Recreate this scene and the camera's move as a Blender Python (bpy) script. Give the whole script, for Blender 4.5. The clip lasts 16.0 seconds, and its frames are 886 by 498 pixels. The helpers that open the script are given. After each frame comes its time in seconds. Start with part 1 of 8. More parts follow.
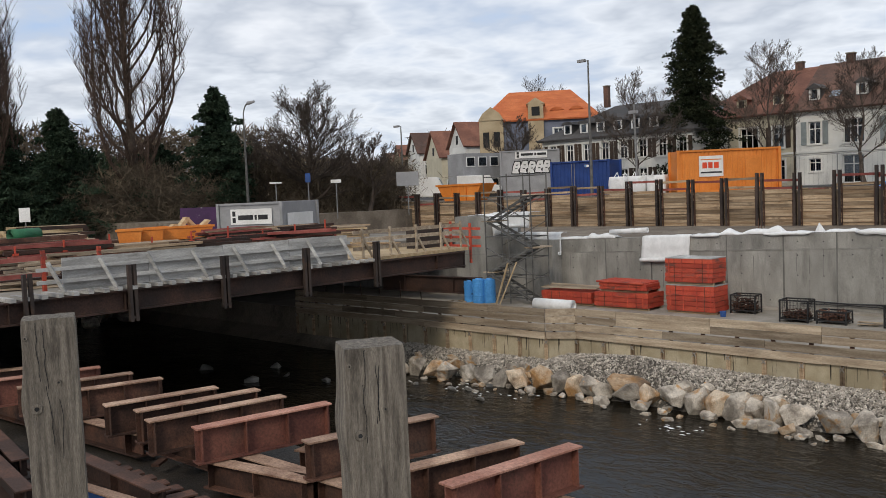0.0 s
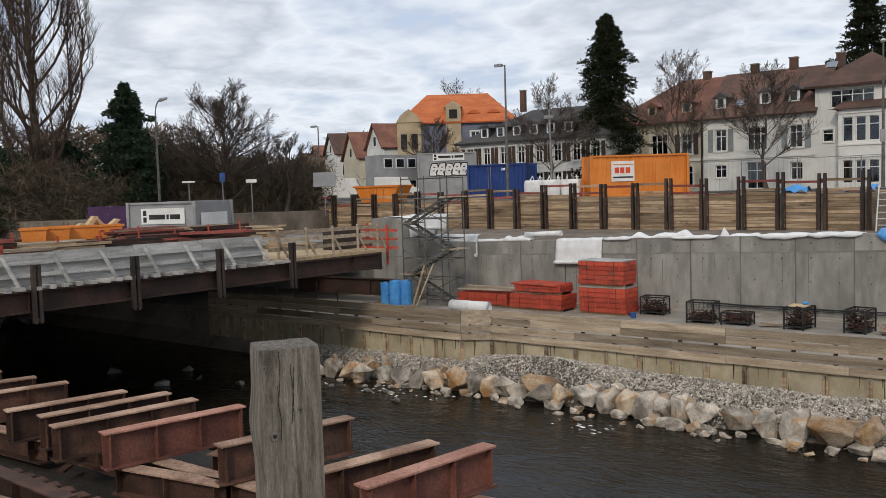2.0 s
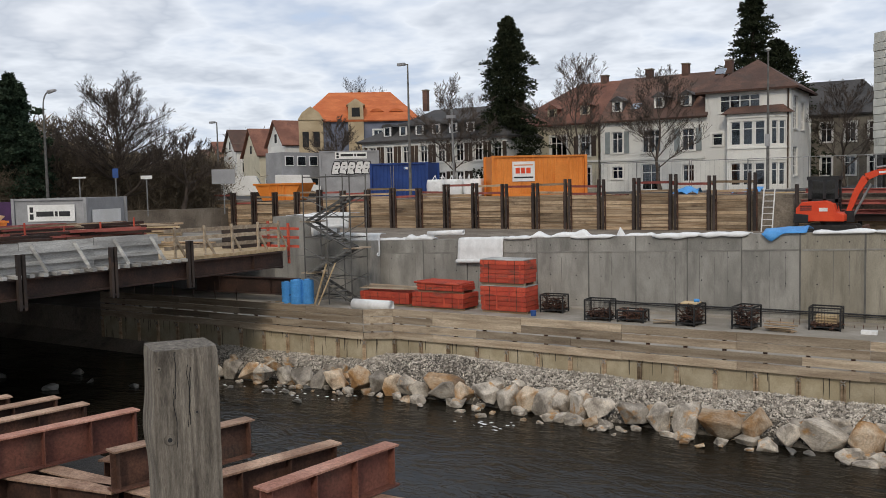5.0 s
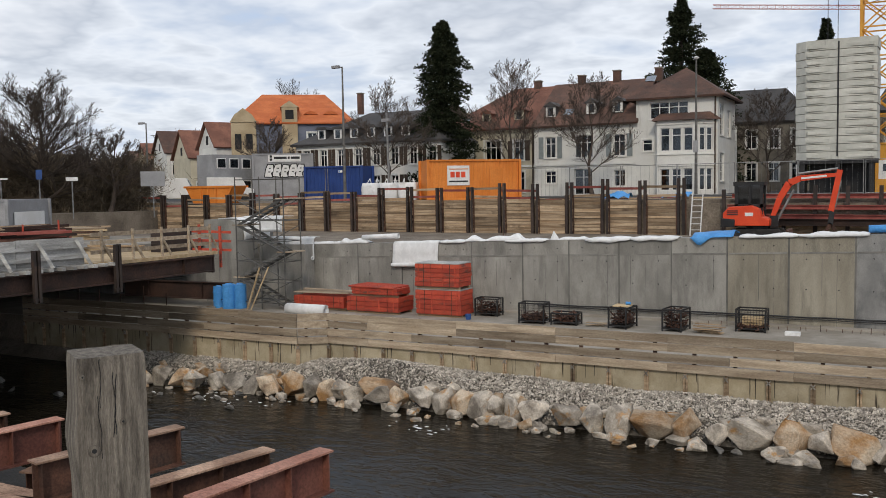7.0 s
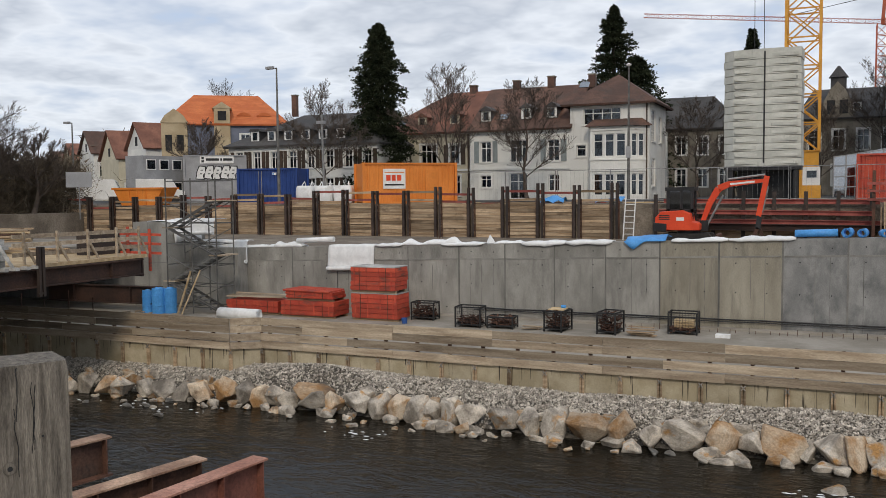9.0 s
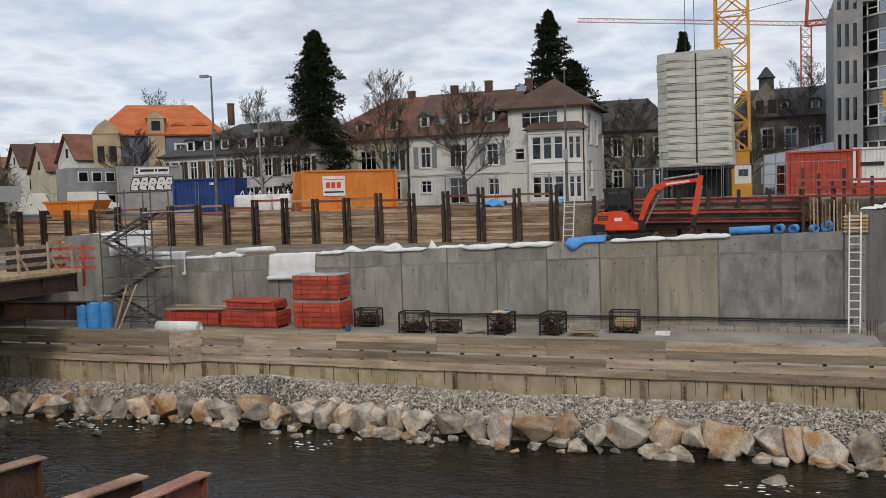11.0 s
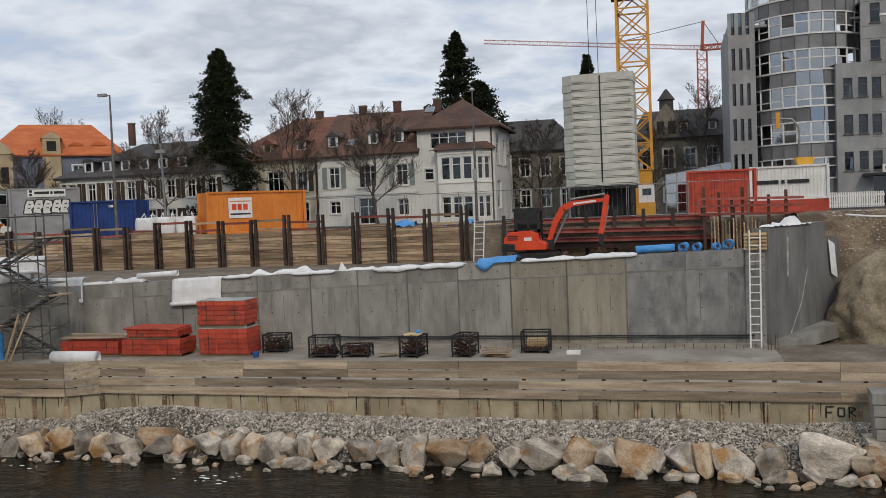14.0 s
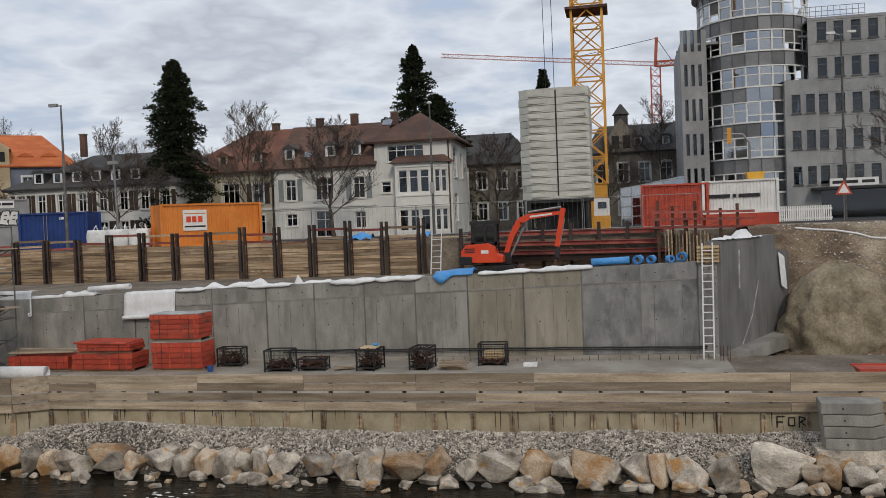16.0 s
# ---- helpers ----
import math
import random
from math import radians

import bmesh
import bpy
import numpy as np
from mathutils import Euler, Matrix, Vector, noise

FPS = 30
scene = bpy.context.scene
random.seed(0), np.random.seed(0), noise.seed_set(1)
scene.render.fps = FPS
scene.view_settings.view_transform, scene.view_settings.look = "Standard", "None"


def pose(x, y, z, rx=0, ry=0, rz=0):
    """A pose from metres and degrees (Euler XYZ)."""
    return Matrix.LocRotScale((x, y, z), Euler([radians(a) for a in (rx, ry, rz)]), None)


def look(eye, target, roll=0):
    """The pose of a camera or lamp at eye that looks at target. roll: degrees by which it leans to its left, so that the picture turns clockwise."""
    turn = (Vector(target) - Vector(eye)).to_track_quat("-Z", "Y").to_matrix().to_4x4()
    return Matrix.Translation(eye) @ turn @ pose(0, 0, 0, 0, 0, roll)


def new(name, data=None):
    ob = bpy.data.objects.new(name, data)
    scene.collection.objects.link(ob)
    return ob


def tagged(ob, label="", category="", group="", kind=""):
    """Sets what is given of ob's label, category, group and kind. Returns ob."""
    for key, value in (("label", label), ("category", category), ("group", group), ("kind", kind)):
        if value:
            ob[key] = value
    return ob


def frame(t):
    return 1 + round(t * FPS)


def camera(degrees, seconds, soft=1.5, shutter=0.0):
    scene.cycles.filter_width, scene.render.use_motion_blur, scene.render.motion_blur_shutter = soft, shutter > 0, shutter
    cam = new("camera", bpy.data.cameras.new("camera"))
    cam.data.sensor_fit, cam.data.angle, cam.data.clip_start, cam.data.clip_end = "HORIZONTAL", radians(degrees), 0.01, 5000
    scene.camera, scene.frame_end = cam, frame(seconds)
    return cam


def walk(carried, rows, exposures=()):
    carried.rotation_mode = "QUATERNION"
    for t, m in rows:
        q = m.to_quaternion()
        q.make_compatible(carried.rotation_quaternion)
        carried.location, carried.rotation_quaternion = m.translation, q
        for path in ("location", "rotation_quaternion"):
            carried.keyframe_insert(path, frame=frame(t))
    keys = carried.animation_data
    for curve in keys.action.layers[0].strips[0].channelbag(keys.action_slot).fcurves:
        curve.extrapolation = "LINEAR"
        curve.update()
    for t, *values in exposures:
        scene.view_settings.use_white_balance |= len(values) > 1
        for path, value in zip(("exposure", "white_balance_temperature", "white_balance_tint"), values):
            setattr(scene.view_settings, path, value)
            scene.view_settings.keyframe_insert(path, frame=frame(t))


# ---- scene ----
cam = camera(53.3, 16.0, soft=0.5)
ROWS = [
    (0.0, 0.002, 0.000, 6.902, 43.89, -3.72, 2.43),
    (0.5, 0.032, -0.022, 6.909, 42.39, -3.75, 2.25),
    (1.0, 0.049, -0.040, 6.910, 41.00, -3.76, 2.06),
    (1.5, 0.060, -0.047, 6.911, 39.72, -3.78, 1.89),
    (2.0, 0.063, -0.052, 6.912, 38.55, -3.81, 1.74),
    (2.5, 0.065, -0.058, 6.915, 37.46, -3.84, 1.64),
    (3.0, 0.073, -0.063, 6.917, 36.47, -3.89, 1.55),
    (3.5, 0.073, -0.062, 6.913, 35.40, -3.95, 1.52),
    (4.0, 0.059, -0.048, 6.906, 34.35, -4.01, 1.44),
    (6.5, 0.034, -0.015, 6.902, 29.08, -3.92, 0.97),
    (7.0, 0.009, 0.009, 6.896, 28.03, -3.87, 0.93),
    (7.5, -0.020, 0.040, 6.890, 26.97, -3.83, 0.85),
    (8.0, -0.048, 0.072, 6.887, 25.91, -3.79, 0.73),
    (8.5, -0.081, 0.107, 6.878, 24.86, -3.72, 0.64),
    (9.0, -0.126, 0.147, 6.868, 23.82, -3.67, 0.55),
    (11.5, -0.147, 0.216, 6.847, 19.00, -3.24, 2.20),
    (12.0, -0.174, 0.280, 6.842, 17.99, -3.07, 2.39),
    (12.5, -0.201, 0.339, 6.850, 16.95, -2.86, 2.40),
    (13.0, -0.213, 0.408, 6.871, 15.94, -2.66, 2.36),
    (13.5, -0.233, 0.469, 6.899, 14.99, -2.49, 2.35),
    (14.0, -0.252, 0.526, 6.921, 14.13, -2.32, 2.31),
    (14.5, -0.261, 0.558, 6.926, 13.39, -2.14, 2.28),
    (15.0, -0.262, 0.566, 6.920, 12.73, -1.95, 2.26),
    (15.5, -0.255, 0.546, 6.909, 12.07, -1.77, 2.27),
    (16.0, -0.245, 0.521, 6.904, 11.36, -1.58, 2.21),
]
walk(cam, [(t, pose(x, y, z, 90 + pitch, roll, yaw)) for t, x, y, z, yaw, pitch, roll in ROWS], [(0.0, 0.06), (4.0, 0.06), (9.0, 0.03), (12.5, -0.07), (16.0, -0.16)])

# ---- world and light ----
SUN_AZ, SUN_EL = 158.0, 38.0      # compass-like turn in the plan, height over the horizon
world = bpy.data.worlds.new("overcast_sky")
scene.world = world
world.use_nodes = True
wn, wl = world.node_tree.nodes, world.node_tree.links
wback = wn["Background"]
sky = wn.new("ShaderNodeTexSky")
sky.sky_type, sky.sun_disc = "NISHITA", False
sky.sun_elevation, sky.sun_rotation = radians(SUN_EL), radians(SUN_AZ)
wco = wn.new("ShaderNodeTexCoord")
wsep = wn.new("ShaderNodeSeparateXYZ")
wl.new(wco.outputs["Generated"], wsep.inputs[0])


def wmath(op, a, b=0.0, c=0.0):
    n = wn.new("ShaderNodeMath")
    n.operation = op
    for i, v in enumerate((a, b, c)):
        if hasattr(v, "links"):
            wl.new(v, n.inputs[i])
        else:
            n.inputs[i].default_value = v
    return n.outputs[0]


# clouds lie on a flat layer: direction divided by its height
wden = wmath("ADD", wmath("MAXIMUM", wsep.outputs[2], 0.0), 0.17)
wcx, wcy = wmath("DIVIDE", wsep.outputs[0], wden), wmath("DIVIDE", wsep.outputs[1], wden)
wcomb = wn.new("ShaderNodeCombineXYZ")
wl.new(wcx, wcomb.inputs[0]), wl.new(wcy, wcomb.inputs[1])
wno = []
for sc, det, rough in ((1.0, 5.0, 0.55), (2.8, 4.0, 0.55)):
    n = wn.new("ShaderNodeTexNoise")
    n.inputs["Scale"].default_value, n.inputs["Detail"].default_value, n.inputs["Roughness"].default_value = sc, det, rough
    n.inputs["Distortion"].default_value = 0.12
    wl.new(wcomb.outputs[0], n.inputs["Vector"])
    wno.append(n.outputs["Fac"])
wmix = wmath("ADD", wmath("MULTIPLY", wno[0], 0.7), wmath("MULTIPLY", wno[1], 0.3))
wramp = wn.new("ShaderNodeValToRGB")
wl.new(wmix, wramp.inputs[0])
el = wramp.color_ramp.elements
el[0].position, el[0].color = 0.36, (0.50, 0.65, 0.90, 1)
el[1].position, el[1].color = 0.66, (0.95, 0.98, 1.04, 1)
for p, c in ((0.43, (0.62, 0.70, 0.84, 1)), (0.50, (0.90, 0.945, 1.02, 1)), (0.57, (0.62, 0.67, 0.76, 1))):
    e = el.new(p)
    e.color = c
wsky = wn.new("ShaderNodeMixRGB")
wsky.inputs[0].default_value = 0.93
wsc = wn.new("ShaderNodeMixRGB")
wsc.blend_type, wsc.inputs[0].default_value, wsc.inputs[2].default_value = "MULTIPLY", 1.0, (0.10, 0.10, 0.10, 1)
wl.new(sky.outputs[0], wsc.inputs[1])
wl.new(wsc.outputs[0], wsky.inputs[1])
wl.new(wramp.outputs[0], wsky.inputs[2])
wl.new(wsky.outputs[0], wback.inputs[0])
wback.inputs[1].default_value = 0.92
sun = new("sun", bpy.data.lights.new("sun", "SUN"))
sun.data.energy, sun.data.angle, sun.data.color = 1.2, radians(11), (1.0, 0.89, 0.74)
sa = radians(SUN_AZ)
sun.matrix_world = look((60 * math.sin(sa) * 1.2, 60 * math.cos(sa) * 1.2, 50), (0, 0, 0))

# ---- helpers for building ----
PLACE = {}


class Geo:
    """Vertices and faces of one mesh."""

    def __init__(self):
        self.v, self.f = [], []

    def add(self, verts, faces):
        b = len(self.v)
        self.v += [tuple(p) for p in verts]
        self.f += [tuple(b + i for i in q) for q in faces]
        return self

    def box(self, x0, x1, y0, y1, z0, z1, m=None):
        c = [(x, y, z) for x in (x0, x1) for y in (y0, y1) for z in (z0, z1)]
        if m is not None:
            c = [m @ Vector(p) for p in c]
        return self.add(c, [(0, 1, 3, 2), (4, 6, 7, 5), (0, 4, 5, 1), (2, 3, 7, 6), (0, 2, 6, 4), (1, 5, 7, 3)])

    def bar(self, a, b, w, h, up=(0, 0, 1)):
        """A bar of width w and height h from a to b."""
        a, b, up = Vector(a), Vector(b), Vector(up)
        d = (b - a).normalized()
        s = d.cross(up)
        s = s.normalized() if s.length > 1e-4 else Vector((1, 0, 0))
        u = s.cross(d)
        c = [p + s * (w / 2 * i) + u * (h / 2 * j) for p in (a, b) for i in (-1, 1) for j in (-1, 1)]
        return self.add(c, [(0, 1, 3, 2), (4, 6, 7, 5), (0, 4, 5, 1), (2, 3, 7, 6), (0, 2, 6, 4), (1, 5, 7, 3)])

    def tube(self, a, b, r0, r1=None, n=8, caps=True):
        a, b = Vector(a), Vector(b)
        r1 = r0 if r1 is None else r1
        d = (b - a).normalized()
        s = d.cross(Vector((0, 0, 1)) if abs(d.z) < 0.95 else Vector((1, 0, 0))).normalized()
        u = s.cross(d)
        c = []
        for p, r in ((a, r0), (b, r1)):
            for i in range(n):
                t = 2 * math.pi * i / n
                c.append(p + s * (r * math.cos(t)) + u * (r * math.sin(t)))
        fs = [(i, (i + 1) % n, n + (i + 1) % n, n + i) for i in range(n)]
        if caps:
            fs += [tuple(range(n - 1, -1, -1)), tuple(range(n, 2 * n))]
        return self.add(c, fs)

    def pipe(self, pts, r, n=8):
        """One unbroken tube through the points."""
        rings = []
        for i, p in enumerate(pts):
            d = (pts[min(i + 1, len(pts) - 1)] - pts[max(i - 1, 0)]).normalized()
            q = d.cross(Vector((0, 0, 1))).normalized()
            u = q.cross(d)
            rings.append([p + q * (r * math.cos(2 * math.pi * k / n)) + u * (r * math.sin(2 * math.pi * k / n)) for k in range(n)])
        return self.add([v for ring in rings for v in ring], [(i * n + k, i * n + (k + 1) % n, (i + 1) * n + (k + 1) % n, (i + 1) * n + k) for i in range(len(pts) - 1) for k in range(n)])

    def prism(self, poly, axis, lo, hi, m=None):
        """A flat outline drawn out along an axis; poly in the two other axes, in order."""
        def put(p, w):
            q = {"x": (w, p[0], p[1]), "y": (p[0], w, p[1]), "z": (p[0], p[1], w)}[axis]
            return m @ Vector(q) if m is not None else q
        n = len(poly)
        c = [put(p, lo) for p in poly] + [put(p, hi) for p in poly]
        return self.add(c, [tuple(range(n - 1, -1, -1)), tuple(range(n, 2 * n))] + [(i, (i + 1) % n, n + (i + 1) % n, n + i) for i in range(n)])

    def ibeam(self, a, b, h, w, tf, tw, stiff=0):
        """An I-section from a to b; a and b lie on the middle of its top."""
        a, b = Vector(a), Vector(b)
        z = Vector((0, 0, 1))
        self.bar(a - z * tf / 2, b - z * tf / 2, w, tf)
        self.bar(a - z * (h - tf / 2), b - z * (h - tf / 2), w, tf)
        self.bar(a - z * h / 2, b - z * h / 2, tw, h - 2 * tf)
        d = (b - a)
        for i in range(stiff):
            p = a + d * ((i + 0.5) / stiff) - z * h / 2
            e = d.normalized() * 0.008
            self.bar(p - e, p + e, w * 0.94, h - 2 * tf)
        return self

    def sheet(self, grid):
        """A grid of points, row by row."""
        m = len(grid[0])
        return self.add([p for r in grid for p in r], [(i * m + j, i * m + j + 1, (i + 1) * m + j + 1, (i + 1) * m + j) for i in range(len(grid) - 1) for j in range(m - 1)])


def mesh_of(name, g, material, smooth=False):
    me = bpy.data.meshes.new(name)
    me.from_pydata(g.v, [], g.f)
    if smooth:
        me.polygons.foreach_set("use_smooth", [True] * len(me.polygons))
    bm = bmesh.new()
    bm.from_mesh(me)
    if len(bm.faces) < 60000:
        bmesh.ops.recalc_face_normals(bm, faces=bm.faces)
    bm.to_mesh(me)
    bm.free()
    me.materials.append(material)
    return me


def thing(name, label, category, at=(0, 0, 0), turn=0.0, group="", kind="", tilt=(0, 0)):
    """An Empty at the base of a thing."""
    ob = new(name)
    ob.empty_display_size = 0.2
    m = pose(*at, tilt[0], tilt[1], turn)
    ob.matrix_basis = m
    PLACE[ob.name] = m
    return tagged(ob, label, category, group, kind)


def part(name, g, material, parent, label="", world=False, smooth=False, bevel=0.0):
    """One mesh under a thing or a part. g in the thing's own axes, or in the world's where world is set; a Geo or a ready mesh."""
    me = g if isinstance(g, bpy.types.Mesh) else None
    m = PLACE.get(parent.name, Matrix())
    if me is None:
        if world:
            inv = m.inverted()
            g2 = Geo()
            g2.v, g2.f = [tuple(inv @ Vector(p)) for p in g.v], g.f
            g = g2
        me = mesh_of(name, g, material, smooth)
        if bevel:
            bm = bmesh.new()
            bm.from_mesh(me)
            bmesh.ops.bevel(bm, geom=bm.edges[:], offset=bevel, segments=2, affect="EDGES", profile=0.6)
            bm.to_mesh(me)
            bm.free()
    ob = new(name, me)
    ob.parent = parent
    PLACE[ob.name] = m
    if label:
        ob["label"] = label
    return ob


def piece(name, me, parent, m):
    """A repeated part on shared mesh data at the pose m in the parent's axes."""
    ob = new(name, me)
    ob.parent = parent
    ob.matrix_basis = m
    return ob


def solo(name, g, material, label="", category="", kind="", group="", smooth=False):
    """A thing or a piece of the setting that is one mesh, in world axes."""
    ob = new(name, mesh_of(name, g, material, smooth))
    PLACE[ob.name] = Matrix()
    return tagged(ob, label, category, group, kind)


def rock_mesh(name, material, seed, points=15, cuts=2, rough=0.032):
    """A broken boulder about 0.8 m across: the hull of a few points, edges worn, faces roughened."""
    rnd = random.Random(seed)
    bm = bmesh.new()
    for _ in range(points):
        d = Vector((rnd.gauss(0, 1), rnd.gauss(0, 1), rnd.gauss(0, 1))).normalized()
        k = max(abs(d.x), abs(d.y), abs(d.z)) ** 0.6
        bm.verts.new(d * (0.40 / k) * rnd.uniform(0.82, 1.08))
    hull = bmesh.ops.convex_hull(bm, input=bm.verts[:])
    bmesh.ops.delete(bm, geom=[e for e in hull["geom_interior"] if isinstance(e, bmesh.types.BMVert)], context="VERTS")
    bmesh.ops.dissolve_limit(bm, angle_limit=radians(14), verts=bm.verts[:], edges=bm.edges[:])
    bmesh.ops.bevel(bm, geom=bm.edges[:], offset=0.022, segments=1, affect="EDGES", profile=0.5)
    bmesh.ops.triangulate(bm, faces=bm.faces[:])
    long = [e for e in bm.edges if e.calc_length() > 0.09]
    bmesh.ops.subdivide_edges(bm, edges=long, cuts=cuts, use_grid_fill=True)
    bmesh.ops.triangulate(bm, faces=bm.faces[:])
    off = Vector((seed * 3.7, seed * 1.3, 0))
    for v in bm.verts:
        v.co += v.co.normalized() * (noise.noise(v.co * 3.1 + off) * rough + noise.noise(v.co * 8 + off) * rough * 0.7)
    bmesh.ops.recalc_face_normals(bm, faces=bm.faces[:])
    me = bpy.data.meshes.new(name)
    bm.to_mesh(me)
    bm.free()
    me.materials.append(material)
    return me


# ---- materials ----
def mat(name, a, b, rough=0.8, scale=2.0, fine=30.0, bump=0.15, metal=0.0, stretch=(1, 1, 1), vary=0.15, lift=(0.42, 0.62), spec=0.4, grit=0.12, dist=0.02, stain=None, stain_at=(0.58, 0.72), stain_scale=0.7, stain_stretch=(1, 1, 1), island=False, rough_vary=0.15):
    """Two colours mixed by broad noise, fine grit, a shade for each object, stains of a third colour and fine relief."""
    m = bpy.data.materials.new(name)
    m.use_nodes = True
    nt = m.node_tree
    nd, lk = nt.nodes, nt.links
    bs = nd["Principled BSDF"]
    co = nd.new("ShaderNodeTexCoord")
    info = nd.new("ShaderNodeObjectInfo")
    mp = nd.new("ShaderNodeMapping")
    lk.new(co.outputs["Object"], mp.inputs["Vector"])
    mp.inputs["Scale"].default_value = stretch
    sh = nd.new("ShaderNodeVectorMath")
    sh.operation = "SCALE"
    sh.inputs[0].default_value = (37.0, 19.0, 53.0)
    lk.new(info.outputs["Random"], sh.inputs["Scale"])
    lk.new(sh.outputs[0], mp.inputs["Location"])

    def nz(sc, det, ro=0.6, vec=mp.outputs[0]):
        n = nd.new("ShaderNodeTexNoise")
        n.inputs["Scale"].default_value, n.inputs["Detail"].default_value, n.inputs["Roughness"].default_value = sc, det, ro
        lk.new(vec, n.inputs["Vector"])
        return n.outputs["Fac"]

    def ramp(src, lo, hi):
        r = nd.new("ShaderNodeMapRange")
        r.inputs["From Min"].default_value, r.inputs["From Max"].default_value = lo, hi
        lk.new(src, r.inputs["Value"])
        return r.outputs[0]

    def mix(kind, fac, c1, c2):
        n = nd.new("ShaderNodeMixRGB")
        n.blend_type = kind
        for i, v in enumerate((fac, c1, c2)):
            if hasattr(v, "links"):
                lk.new(v, n.inputs[i])
            else:
                n.inputs[i].default_value = v if i == 0 else (*v, 1)
        return n.outputs[0]

    broad, finen = nz(scale, 5.0), nz(fine, 4.0)
    col = mix("MIX", ramp(broad, *lift), a, b)
    if stain:
        smp = nd.new("ShaderNodeMapping")
        lk.new(co.outputs["Object"], smp.inputs["Vector"])
        smp.inputs["Scale"].default_value = stain_stretch
        lk.new(sh.outputs[0], smp.inputs["Location"])
        col = mix("MIX", ramp(nz(stain_scale, 6.0, 0.65, smp.outputs[0]), *stain_at), col, stain)
    g = nd.new("ShaderNodeMapRange")
    g.inputs["From Min"].default_value, g.inputs["From Max"].default_value = 0.3, 0.7
    g.inputs["To Min"].default_value, g.inputs["To Max"].default_value = 1 - grit, 1 + grit
    lk.new(finen, g.inputs["Value"])
    hv = nd.new("ShaderNodeHueSaturation")
    src = info.outputs["Random"]
    if island:
        src = nd.new("ShaderNodeNewGeometry").outputs["Random Per Island"]
    rv = nd.new("ShaderNodeMapRange")
    rv.inputs["To Min"].default_value, rv.inputs["To Max"].default_value = 1 - vary, 1 + vary
    lk.new(src, rv.inputs["Value"])
    val = nd.new("ShaderNodeMath")
    val.operation = "MULTIPLY"
    lk.new(g.outputs[0], val.inputs[0]), lk.new(rv.outputs[0], val.inputs[1])
    lk.new(val.outputs[0], hv.inputs["Value"])
    lk.new(col, hv.inputs["Color"])
    lk.new(hv.outputs[0], bs.inputs["Base Color"])
    rr = nd.new("ShaderNodeMapRange")
    rr.inputs["To Min"].default_value, rr.inputs["To Max"].default_value = max(0.02, rough - rough_vary), min(1, rough + rough_vary)
    lk.new(broad, rr.inputs["Value"])
    lk.new(rr.outputs[0], bs.inputs["Roughness"])
    bs.inputs["Metallic"].default_value = metal
    bs.inputs["Specular IOR Level"].default_value = spec
    if bump:
        bp = nd.new("ShaderNodeBump")
        bp.inputs["Strength"].default_value, bp.inputs["Distance"].default_value = bump, dist
        ad = nd.new("ShaderNodeMath")
        ad.operation = "ADD"
        lk.new(broad, ad.inputs[0]), lk.new(finen, ad.inputs[1])
        lk.new(ad.outputs[0], bp.inputs["Height"])
        lk.new(bp.outputs[0], bs.inputs["Normal"])
    return m


def glass(name, tint=(0.5, 0.55, 0.6), gloss=0.35):
    """A window pane: clear, with a mirror-like sheen that grows at grazing angles."""
    m = bpy.data.materials.new(name)
    m.use_nodes = True
    nd, lk = m.node_tree.nodes, m.node_tree.links
    nd.remove(nd["Principled BSDF"])
    t, g, x, fr = nd.new("ShaderNodeBsdfTransparent"), nd.new("ShaderNodeBsdfGlossy"), nd.new("ShaderNodeMixShader"), nd.new("ShaderNodeFresnel")
    t.inputs[0].default_value = (*tint, 1)
    g.inputs[0].default_value, g.inputs[1].default_value = (0.9, 0.93, 0.96, 1), 0.03
    fr.inputs[0].default_value = 1.5
    ad = nd.new("ShaderNodeMath")
    ad.inputs[1].default_value = gloss - 0.04
    lk.new(fr.outputs[0], ad.inputs[0])
    lk.new(ad.outputs[0], x.inputs[0]), lk.new(t.outputs[0], x.inputs[1]), lk.new(g.outputs[0], x.inputs[2])
    lk.new(x.outputs[0], nd["Material Output"].inputs[0])
    return m


